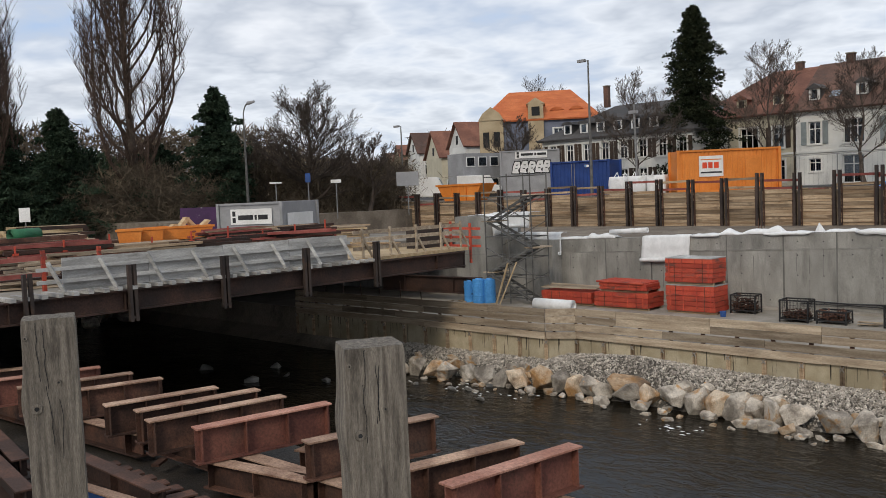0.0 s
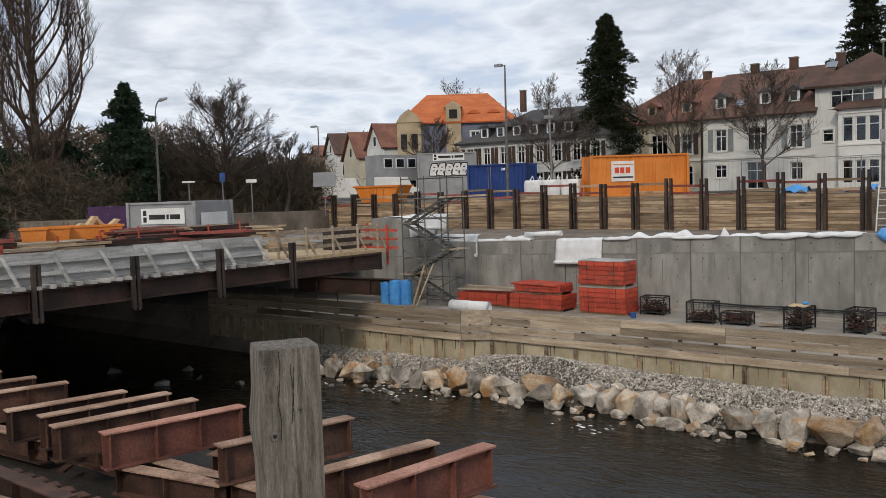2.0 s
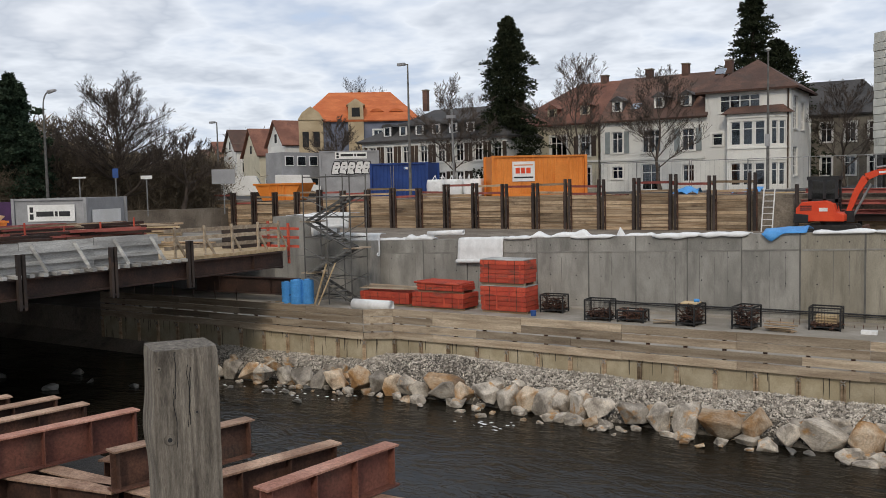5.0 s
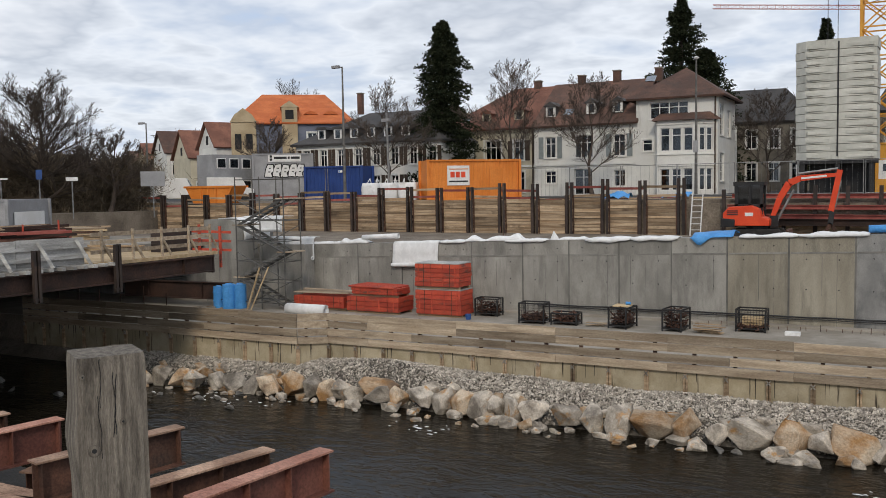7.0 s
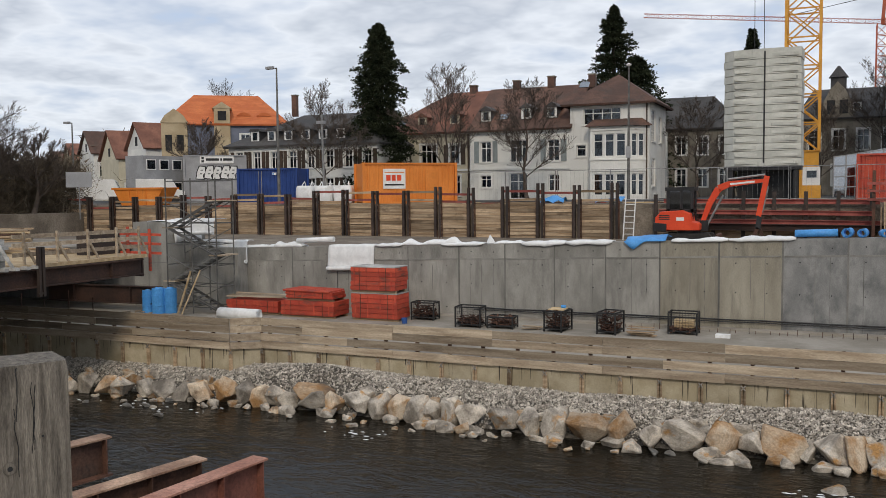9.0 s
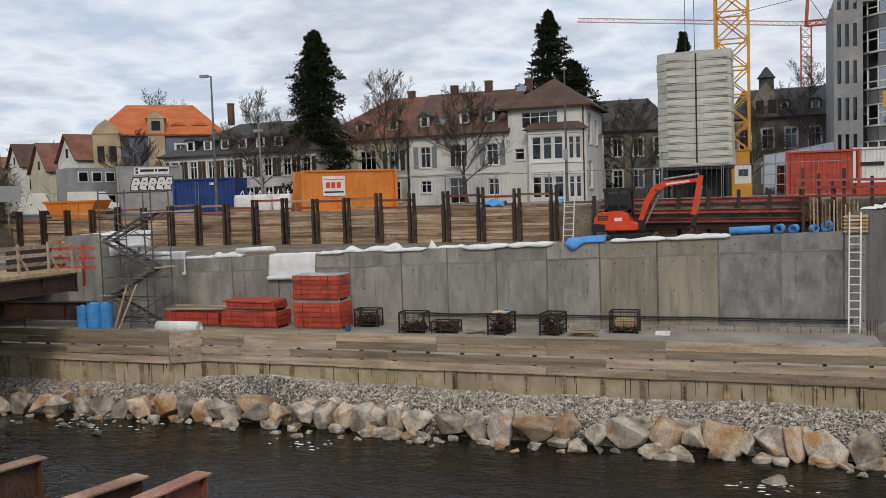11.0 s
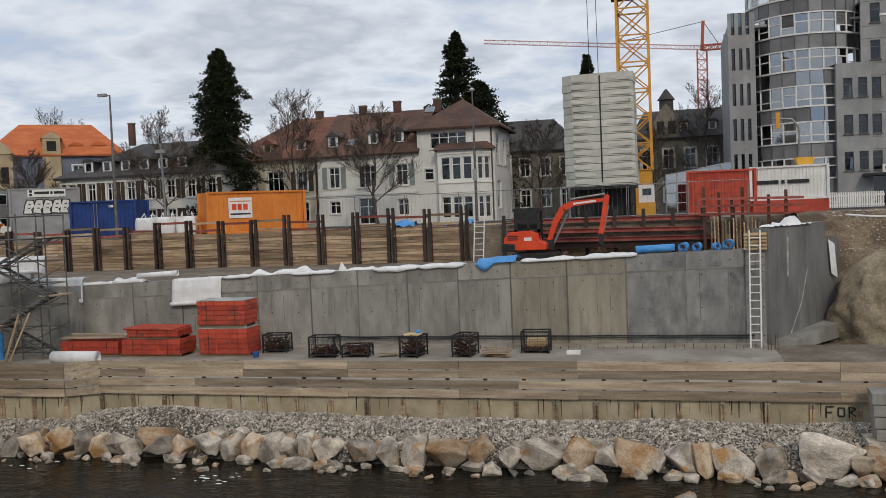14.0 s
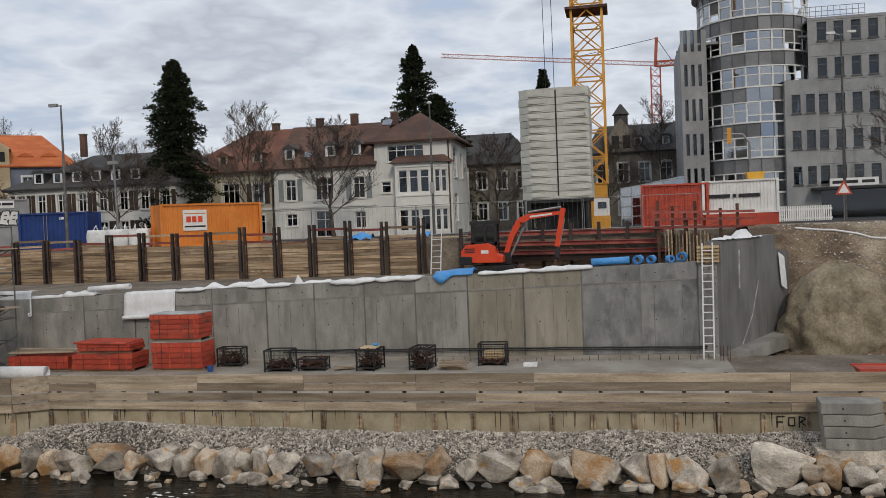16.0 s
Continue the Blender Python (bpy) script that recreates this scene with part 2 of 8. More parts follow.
def water_material():
    m = bpy.data.materials.new("river_water")
    m.use_nodes = True
    nd, lk = m.node_tree.nodes, m.node_tree.links
    bs = nd["Principled BSDF"]
    bs.inputs["Base Color"].default_value = (0.012, 0.010, 0.007, 1)
    bs.inputs["Roughness"].default_value, bs.inputs["IOR"].default_value = 0.06, 1.33
    bs.inputs["Specular IOR Level"].default_value = 0.14
    co, mp = nd.new("ShaderNodeTexCoord"), nd.new("ShaderNodeMapping")
    lk.new(co.outputs["Object"], mp.inputs[0])
    mp.inputs["Scale"].default_value = (0.55, 1.0, 1.0)
    hs = []
    for sc, det, w in ((1.1, 5.0, 1.0), (5.5, 3.0, 0.28)):
        n = nd.new("ShaderNodeTexNoise")
        n.inputs["Scale"].default_value, n.inputs["Detail"].default_value, n.inputs["Distortion"].default_value = sc, det, 0.7
        lk.new(mp.outputs[0], n.inputs["Vector"])
        k = nd.new("ShaderNodeMath")
        k.operation, k.inputs[1].default_value = "MULTIPLY", w
        lk.new(n.outputs["Fac"], k.inputs[0])
        hs.append(k.outputs[0])
    ad = nd.new("ShaderNodeMath")
    lk.new(hs[0], ad.inputs[0]), lk.new(hs[1], ad.inputs[1])
    bp = nd.new("ShaderNodeBump")
    bp.inputs["Strength"].default_value, bp.inputs["Distance"].default_value = 0.5, 0.14
    lk.new(ad.outputs[0], bp.inputs["Height"])
    lk.new(bp.outputs[0], bs.inputs["Normal"])
    return m


M = dict(
    concrete=mat("cast_concrete", (0.205, 0.196, 0.175), (0.35, 0.334, 0.30), 0.85, 0.8, 40, 0.15, stretch=(1.3, 1, 0.55), vary=0.12, lift=(0.34, 0.68), stain=(0.13, 0.124, 0.112), stain_at=(0.50, 0.78), stain_stretch=(1.6, 1, 0.35), stain_scale=1.1, grit=0.2),
    concrete_warm=mat("yellowish_concrete", (0.215, 0.192, 0.148), (0.33, 0.30, 0.238), 0.85, 0.8, 40, 0.15, stretch=(1.4, 1, 0.45), vary=0.06, lift=(0.34, 0.68), stain=(0.13, 0.118, 0.095), stain_at=(0.52, 0.76), stain_stretch=(2.0, 1, 0.25), stain_scale=1.2, grit=0.18),
    concrete_cool=mat("bluish_concrete", (0.17, 0.168, 0.163), (0.285, 0.28, 0.266), 0.85, 1.1, 40, 0.15, stretch=(1.4, 1, 0.6), vary=0.06, lift=(0.32, 0.68), stain=(0.10, 0.102, 0.103), stain_at=(0.50, 0.72), stain_stretch=(1.0, 1, 0.6), stain_scale=1.1, grit=0.18),
    seam=mat("dark_seam", (0.105, 0.10, 0.092), (0.20, 0.192, 0.175), 0.85, 2.5, 30, 0.15, stretch=(1, 1, 0.6), vary=0.25, lift=(0.3, 0.7)),
    faint_seam=mat("faint_board_mark", (0.165, 0.158, 0.143), (0.27, 0.258, 0.233), 0.85, 2.5, 30, 0.15, stretch=(1, 1, 0.9), vary=0.2, lift=(0.3, 0.7)),
    concrete_dark=mat("dark_concrete", (0.125, 0.121, 0.116), (0.225, 0.22, 0.21), 0.8, 0.8, 40, 0.15, stretch=(1.4, 1, 0.4), vary=0.08, lift=(0.32, 0.68), stain=(0.075, 0.075, 0.074), stain_at=(0.52, 0.74), stain_stretch=(2, 2, 0.25), grit=0.16),
    form_grey=mat("weathered_form_board", (0.29, 0.282, 0.265), (0.50, 0.487, 0.46), 0.85, 1.0, 26, 0.2, stretch=(1, 0.5, 4), vary=0.2, stain=(0.16, 0.15, 0.13), stain_stretch=(1, 0.6, 2), grit=0.25),
    slab=mat("dusty_slab", (0.23, 0.205, 0.168), (0.33, 0.30, 0.258), 0.9, 0.6, 25, 0.2, stain=(0.14, 0.122, 0.096), stain_scale=0.4),
    sheet=mat("stained_facing", (0.34, 0.285, 0.185), (0.47, 0.405, 0.285), 0.85, 1.0, 30, 0.1, vary=0.14, stain=(0.065, 0.052, 0.036), stain_at=(0.60, 0.65), stain_scale=1.7, stain_stretch=(4.6, 1, 0.22)),
    board=mat("weathered_board", (0.27, 0.203, 0.138), (0.455, 0.372, 0.272), 0.85, 1.2, 26, 0.22, stretch=(0.45, 6, 6), vary=0.34, lift=(0.36, 0.66), stain=(0.135, 0.10, 0.068), stain_at=(0.55, 0.76), stain_stretch=(0.5, 1, 3), grit=0.3),
    lagging=mat("lagging_timber", (0.25, 0.165, 0.095), (0.46, 0.35, 0.235), 0.88, 1.3, 24, 0.3, stretch=(0.5, 6, 6), vary=0.45, lift=(0.36, 0.66), stain=(0.10, 0.066, 0.042), stain_at=(0.54, 0.72), grit=0.3),
    timber=mat("fresh_timber", (0.42, 0.30, 0.16), (0.55, 0.42, 0.26), 0.8, 1.2, 24, 0.15, stretch=(0.6, 5, 5), vary=0.22, grit=0.2),
    post=mat("grey_weathered_post", (0.095, 0.079, 0.064), (0.31, 0.272, 0.222), 0.85, 3.0, 44, 0.9, stretch=(15, 15, 1.0), vary=0.06, lift=(0.30, 0.68), stain=(0.060, 0.050, 0.040), stain_at=(0.56, 0.72), stain_scale=2.2, stain_stretch=(4, 4, 1.1), grit=0.38, dist=0.010),
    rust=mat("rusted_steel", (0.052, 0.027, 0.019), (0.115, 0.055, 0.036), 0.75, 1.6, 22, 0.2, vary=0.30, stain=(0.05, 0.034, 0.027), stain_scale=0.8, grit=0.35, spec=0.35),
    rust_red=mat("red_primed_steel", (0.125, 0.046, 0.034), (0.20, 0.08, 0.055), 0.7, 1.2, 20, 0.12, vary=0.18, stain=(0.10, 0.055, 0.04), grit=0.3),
    # paler tones for the girders' top flanges
    flange=mat("pale_rust_top", (0.25, 0.15, 0.10), (0.43, 0.285, 0.20), 0.85, 1.1, 22, 0.2, vary=0.25, stain=(0.16, 0.08, 0.05), grit=0.35),
    flange_red=mat("pale_red_top", (0.32, 0.145, 0.10), (0.45, 0.24, 0.175), 0.8, 1.1, 22, 0.2, vary=0.15, stain=(0.18, 0.075, 0.05), grit=0.35),
    drip=mat("dark_drip_stain", (0.055, 0.045, 0.032), (0.10, 0.084, 0.06), 0.85, 3, 30, 0.05, vary=0.3),
    girder=mat("dark_rust_girder", (0.024, 0.0135, 0.010), (0.052, 0.026, 0.018), 0.75, 1.0, 18, 0.15, vary=0.15, grit=0.35),
    pile=mat("dark_steel_pile", (0.030, 0.022, 0.019), (0.060, 0.042, 0.034), 0.7, 1.2, 20, 0.15, vary=0.25, stain=(0.10, 0.055, 0.035), stain_scale=1.5),
    steel=mat("galvanised_tube", (0.22, 0.22, 0.215), (0.33, 0.33, 0.32), 0.5, 4, 40, 0.05, metal=0.6, vary=0.2),
    scaffold=mat("dull_scaffold_tube", (0.09, 0.088, 0.082), (0.15, 0.145, 0.135), 0.6, 4, 40, 0.05, metal=0.3, vary=0.3),
    bluesteel=mat("blue_painted_steel", (0.02, 0.06, 0.20), (0.03, 0.085, 0.27), 0.6, 1.5, 20, 0.08, stain=(0.08, 0.045, 0.03), stain_at=(0.64, 0.74)),
    redpaint=mat("worn_red_paint", (0.36, 0.044, 0.026), (0.50, 0.080, 0.040), 0.65, 1.8, 24, 0.12, vary=0.2, lift=(0.34, 0.66), stain=(0.17, 0.055, 0.038), stain_at=(0.54, 0.66), stain_scale=1.3, stain_stretch=(0.7, 1, 3), grit=0.2),
    redrail=mat("faded_red_rail", (0.22, 0.052, 0.042), (0.31, 0.095, 0.075), 0.75, 1.6, 24, 0.1, vary=0.25, stain=(0.14, 0.06, 0.045)),
    orange=mat("orange_paint", (0.62, 0.19, 0.025), (0.70, 0.235, 0.04), 0.55, 0.8, 16, 0.05, vary=0.05, stain=(0.38, 0.12, 0.03), stain_at=(0.62, 0.8), stain_stretch=(2, 2, 0.4)),
    excav=mat("excavator_red_orange", (0.62, 0.055, 0.016), (0.70, 0.075, 0.022), 0.5, 1.2, 20, 0.03, vary=0.03, spec=0.35, grit=0.08),
    blue=mat("blue_container_paint", (0.012, 0.040, 0.17), (0.018, 0.055, 0.22), 0.55, 0.8, 16, 0.05, vary=0.08, stain=(0.01, 0.025, 0.09), stain_at=(0.6, 0.75)),
    skyblue=mat("blue_plastic_sheet", (0.06, 0.26, 0.60), (0.09, 0.33, 0.70), 0.45, 2.5, 20, 0.1, vary=0.08),
    green=mat("green_tarpaulin", (0.015, 0.10, 0.045), (0.03, 0.16, 0.07), 0.6, 2, 20, 0.1),
    white=mat("white_panel", (0.66, 0.65, 0.62), (0.76, 0.75, 0.73), 0.6, 0.9, 20, 0.04, vary=0.04),
    fleece=mat("white_fleece", (0.70, 0.70, 0.69), (0.80, 0.80, 0.79), 0.95, 3, 40, 0.1, vary=0.06, grit=0.04, stain=(0.42, 0.40, 0.37), stain_at=(0.6, 0.78)),
    grey=mat("grey_container_paint", (0.25, 0.25, 0.255), (0.32, 0.32, 0.325), 0.6, 0.8, 16, 0.04, vary=0.06),
    black=mat("black_metal", (0.012, 0.012, 0.013), (0.028, 0.027, 0.027), 0.5, 3, 30, 0.05, vary=0.2),
    rubber=mat("black_rubber", (0.015, 0.014, 0.013), (0.04, 0.036, 0.032), 0.85, 3, 30, 0.15),
    gravel=mat("river_gravel", (0.28, 0.248, 0.208), (0.57, 0.52, 0.45), 0.9, 6, 60, 0.2, vary=0.36, island=True, grit=0.15),
    gravel_bed=mat("gravel_bed", (0.075, 0.066, 0.055), (0.165, 0.148, 0.125), 0.95, 9, 60, 0.9, grit=0.4, dist=0.05),
    rock=mat("granite_boulder", (0.20, 0.172, 0.14), (0.58, 0.515, 0.43), 0.85, 2.0, 26, 0.7, vary=0.34, lift=(0.36, 0.62), stain=(0.45, 0.25, 0.095), stain_at=(0.57, 0.65), stain_scale=1.5, grit=0.26, dist=0.04),
    rock_brown=mat("ochre_boulder", (0.35, 0.19, 0.075), (0.58, 0.475, 0.355), 0.85, 1.8, 26, 0.7, vary=0.30, lift=(0.38, 0.6), stain=(0.17, 0.115, 0.075), stain_at=(0.56, 0.66), grit=0.26, dist=0.04),
    rock_wet=mat("wet_stone", (0.10, 0.095, 0.085), (0.20, 0.19, 0.17), 0.4, 2.2, 24, 0.3, vary=0.25, spec=0.5),
    soil=mat("brown_soil", (0.10, 0.068, 0.042), (0.225, 0.165, 0.105), 0.95, 0.7, 14, 0.9, stain=(0.36, 0.30, 0.22), stain_at=(0.52, 0.66), stain_scale=0.3, grit=0.5, dist=0.08),
    earth=mat("trodden_earth", (0.13, 0.105, 0.08), (0.22, 0.185, 0.145), 0.95, 0.5, 12, 0.6, stain=(0.09, 0.07, 0.05), grit=0.3, dist=0.05),
    # ground tone with the shade under the girders put into it
    mud=mat("shaded_ground", (0.022, 0.018, 0.014), (0.05, 0.04, 0.03), 0.75, 0.8, 14, 0.5, grit=0.4, dist=0.05),
    shotcrete=mat("sprayed_concrete", (0.21, 0.172, 0.113), (0.37, 0.31, 0.218), 0.95, 1.1, 10, 0.5, lift=(0.36, 0.64), stain=(0.15, 0.118, 0.078), stain_at=(0.54, 0.68), stain_scale=0.9, grit=0.25, dist=0.05),
    asphalt=mat("asphalt", (0.045, 0.045, 0.047), (0.075, 0.074, 0.072), 0.9, 0.3, 20, 0.2, grit=0.2),
    water=water_material(),
    pane=glass("window_glass", (0.35, 0.4, 0.44), 0.06),
    cab_glass=glass("tinted_cab_glass", (0.10, 0.11, 0.12), 0.12),
    # near-black in place of unlit rooms at flat windows; also cracks and knots
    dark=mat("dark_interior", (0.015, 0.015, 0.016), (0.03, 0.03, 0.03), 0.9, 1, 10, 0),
)

# ---- the ground and the river ----
PROFILE = [(-4000, 1.5), (-400, 1.5), (4.1, 1.5), (11.4, 1.4), (12.6, -0.6), (22.4, -0.6), (23.3, -0.5), (24.3, -0.2), (25.0, 0.2), (25.66, 0.5), (25.72, 1.58), (34.9, 1.58), (35.0, 4.2), (46.9, 4.3), (47.25, 4.3), (47.35, 6.15), (400, 6.2), (4000, 6.2)]
g = Geo()
g.sheet([[(x, y, 0.7 if x > 3.36 and 34.95 < y < 47.3 else z) for y, z in PROFILE] for x in (-4000, -800, -300, -120, -60, -30, -15, 0, 3.3, 3.4, 15, 40, 120, 800, 4000)])
solo("ground", g, M["earth"], "trodden brown earth of the building site and banks", "ground", "structure")
# Near-black sheet: shade below the girder stack is painted as its colour.
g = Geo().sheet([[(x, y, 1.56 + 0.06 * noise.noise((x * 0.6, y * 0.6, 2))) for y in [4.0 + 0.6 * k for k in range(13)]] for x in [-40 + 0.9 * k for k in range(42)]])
solo("mud", g, M["mud"], "near-black ground sheet, shade under the stacked girders put in its colour", "mud", "structure", smooth=True)
NEAR = pose(-3.1, 1.95, 0, 0, 0, 55.8)       # edge of the walkway, along the timber posts
g = Geo().box(-60, 1.2, -40, 0.32, 0.5, 5.3, NEAR)
solo("near_walkway", g, M["slab"], "concrete walkway on the near bank", "walkway", "structure")
g = Geo()
g.sheet([[(x, y, 0.0) for y in (5.0, 14, 26.0)] for x in (-500, -100, -30, 0, 30, 200)])
solo("water", g, M["water"], "dark rippling river water, shallow and quick", "water", "structure")
g = Geo()
g.sheet([[(x, y, 6.17 if y < 400 else 6.22) for y in (60, 68, 420)] for x in (-700, 0, 700)])
solo("road", g, M["asphalt"], "grey asphalt street in front of the houses", "road", "structure")

# gravel bank behind the boulders
def bank(x, y):
    t = (y - 23.5) / 2.0
    hump = 0.62 * math.exp(-((x + 15.6) / 2.4) ** 2) * max(0, 1 - abs(y - 24.9) / 1.0)
    return -0.15 + 1.02 * min(1, max(0, t)) ** 0.8 + 0.10 * noise.noise((x * 0.6, y * 0.8, 3)) + hump


g = Geo()
g.sheet([[(x * 0.25, y, bank(x * 0.25, y)) for y in [22.9 + k * 0.2 for k in range(13)] + [25.52]] for x in range(-112, 64)])
solo("gravel_bank", g, M["gravel_bed"], "sloping bank of loose grey river gravel", "gravel bank", "structure", smooth=True)
rnd = random.Random(11)
g = Geo()
for _ in range(34000):
    x, y = rnd.uniform(-27, 10), 25.55 - abs(rnd.gauss(0, 0.95))
    if y < 23.75:
        continue
    r = rnd.uniform(0.022, 0.046)
    z = bank(x, y) + r * rnd.uniform(0.2, 0.8)
    a = rnd.uniform(0, 6.28)
    ca, sb = math.cos(a), math.sin(a)
    ax, ay, az = r * rnd.uniform(0.9, 1.3), r * rnd.uniform(0.75, 1.1), r * rnd.uniform(0.75, 1.15)
    ti = rnd.uniform(-0.4, 0.4)
    pts = [(ax, 0, ti * ax), (0, ay, 0), (-ax, 0, -ti * ax), (0, -ay, 0), (ax * 0.2, ay * 0.1, az), (0, 0, -az)]
    g.add([(x + p[0] * ca - p[1] * sb, y + p[0] * sb + p[1] * ca, z + p[2]) for p in pts], [(0, 1, 4), (1, 2, 4), (2, 3, 4), (3, 0, 4), (1, 0, 5), (2, 1, 5), (3, 2, 5), (0, 3, 5)])
solo("gravel", g, M["gravel"], "loose grey and pale rounded gravel stones", "gravel", "stuff")

# ---- boulders along the far bank ----
ROCKS = {0: [rock_mesh("boulder", M["rock"], s) for s in range(1, 13)], 1: [rock_mesh("boulder", M["rock_brown"], s) for s in range(31, 41)], 2: [rock_mesh("boulder", M["rock_wet"], s, 12, 1) for s in range(21, 25)]}
LABELS = {0: "rough pale grey granite boulder on the river bank", 1: "rough ochre brown boulder on the river bank", 2: "dark wet stone lying in the shallow river"}


def boulder(x, y, z, w, d, h, kind, seed, name="boulder"):
    r = random.Random(seed)
    ob = new(name, r.choice(ROCKS[kind]))
    ob.matrix_basis = Matrix.LocRotScale((x, y, z), Euler((r.uniform(-0.3, 0.3), r.uniform(-0.3, 0.3), r.uniform(-0.5, 0.5) + r.choice((0, math.pi)))), None) @ Matrix.Diagonal((1, 1, 1, 1))
    ob.scale = (w, d, h)
    return tagged(ob, LABELS[kind], "rock", "stones in the river" if name == "stone" else "boulders along the bank")


NEAR_ROW = [(-18.41, 0.79, 0.86, 1), (-17.62, 0.45, 0.72, 0), (-17.05, 0.67, 0.86, 1), (-16.44, 0.39, 0.66, 0), (-16.03, 0.61, 0.69, 0), (-15.23, 1.45, 0.66, 1), (-15.05, 1.06, 0.56, 0), (-14.32, 0.64, 0.66, 1), (-13.49, 0.79, 0.75, 0), (-12.72, 0.70, 0.84, 0), (-11.99, 0.64, 0.81, 1), (-11.37, 0.73, 0.94, 0), (-10.85, 0.36, 0.72, 0), (-10.38, 0.58, 0.78, 0), (-9.75, 0.79, 0.72, 0), (-8.61, 0.73, 0.66, 0)]
FAR_ROW = [(-7.92, 0.70, 0.78, 0), (-7.15, 0.70, 1.03, 0), (-6.21, 1.15, 0.81, 1), (-5.29, 0.76, 0.91, 1), (-4.48, 0.55, 0.62, 0), (-3.63, 1.21, 0.84, 0), (-2.64, 0.85, 0.91, 1), (-1.89, 0.70, 0.62, 0), (-1.17, 1.15, 0.84, 1), (-0.60, 0.30, 0.66, 0), (-0.05, 0.88, 0.84, 0), (0.53, 0.52, 0.91, 1), (1.22, 0.97, 1.00, 0), (2.12, 0.76, 0.84, 0), (3.60, 1.55, 1.12, 0), (4.31, 0.58, 0.53, 1), (4.65, 0.73, 0.72, 1), (5.27, 0.76, 0.59, 0)]
seed = 100
for x, w, h, k in NEAR_ROW + FAR_ROW:
    seed += 1
    boulder(x, 23.7 + (0.25 if w > 1.3 else 0), 0.36 if w < 1.3 else 0.5, w * 1.42, 1.1, h * 1.48, k, seed)
rnd = random.Random(5)
for i in range(9):                                  # the row runs on under the bridge
    seed += 1
    boulder(-19.2 - i * 0.78, 23.35 - i * 0.04 + rnd.uniform(-0.1, 0.1), 0.32, rnd.uniform(0.9, 1.2), 1.0, rnd.uniform(0.9, 1.15), rnd.choice((0, 0, 1)), seed)
for i in range(120):                                # smaller ones wedged between and above
    seed += 1
    s = rnd.uniform(0.22, 0.62)
    x = rnd.uniform(-26, 8.5)
    low = rnd.random() < 0.5
    y = rnd.uniform(23.05, 23.4) if low else rnd.uniform(24.0, 24.45)
    boulder(x, y, (0.06 if low else bank(x, y) + 0.1), s * 1.4, s * 1.1, s * rnd.uniform(0.9, 1.4), rnd.choice((0, 0, 0, 1)), seed)
for i in range(6):
    seed += 1
    boulder(5.9 + i * 0.75, 23.7 + rnd.uniform(-0.2, 0.2), 0.3, rnd.uniform(0.7, 1.2), 0.9, rnd.uniform(0.6, 0.9), rnd.choice((0, 1)), seed)
for x, y, s in [(-4.3, 23.1, 0.42), (-3.9, 23.2, 0.34), (-2.55, 22.9, 0.6), (-2.05, 22.9, 0.5), (-0.2, 23.3, 0.7), (0.2, 23.6, 0.5), (0.0, 21.6, 0.55), (1.65, 23.2, 0.5), (-21.06, 21.93, 0.42), (-20.56, 22.26, 0.42), (-19.24, 21.36, 0.4), (-20.3, 23.0, 0.4), (-22.8, 21.85, 0.3), (-30.0, 20.9, 0.7), (-28.5, 18.7, 0.8), (-26.0, 20.3, 0.5), (-28.2, 20.1, 0.4), (-32.2, 18.9, 0.9)]:
    seed += 1
    boulder(x, y, 0.02, s * 1.35, s, s * 0.6, 0 if x > -3 else 2, seed, "stone")
for i in range(44):                                 # pale stones along the water's edge
    seed += 1
    s = rnd.choice((0.14, 0.18, 0.22, 0.28, 0.36))
    boulder(rnd.uniform(-25, 8), 23.0 - abs(rnd.gauss(0, 0.35)), 0.03, s * 1.6, s * 1.2, s * 1.0, rnd.choice((0, 0, 0, 1)), seed, "stone")
for i in range(24):                                 # bank of stones seen beyond the bridge
    seed += 1
    boulder(-52 + rnd.uniform(-4, 4), 20.5 + rnd.uniform(0, 3), rnd.uniform(0.1, 1.4), 1.3, 1.2, 1.0, 0, seed)

rnd = random.Random(77)
g = Geo()
for cx, cy, sx, sy, n in ((-12.6, 21.8, 0.5, 0.25, 16), (-20.5, 22.3, 1.6, 0.35, 22), (-0.3, 21.2, 0.5, 0.25, 14)):
    for _ in range(n):
        x, y, r = rnd.gauss(cx, sx), min(22.9, rnd.gauss(cy, sy)), rnd.uniform(0.02, 0.065)
        ring = [(x + r * 1.9 * math.cos(a) * rnd.uniform(0.6, 1.1), y + r * 0.7 * math.sin(a) * rnd.uniform(0.6, 1.1)) for a in [k * math.pi / 4 for k in range(8)]]
        g.add([(p[0], p[1], 0.008) for p in ring] + [(x, y, 0.025)], [(k, (k + 1) % 8, 8) for k in range(8)])
solo("foam", g, M["fleece"], "small white flecks of foam on the water", "foam", "stuff", smooth=True)

# ---- facing of low posts and panels, and the plank fence on it ----
fence = thing("plank_fence", "weathered plank fence of four rows along the quay", "fence", (0, 25.55, 0.9))
LINE = [(-34.0, 25.0), (-19.25, 25.0), (-18.35, 25.6), (16.0, 25.6)]     # plan of the fence: a jog near the bridge
rnd = random.Random(21)


def along(s):
    """Place and turn on the fence's line at the length s."""
    for (x0, y0), (x1, y1) in zip(LINE, LINE[1:]):
        l = math.hypot(x1 - x0, y1 - y0)
        if s <= l:
            return x0 + (x1 - x0) * s / l, y0 + (y1 - y0) * s / l, math.degrees(math.atan2(y1 - y0, x1 - x0))
        s -= l
    return x1, y1, 0


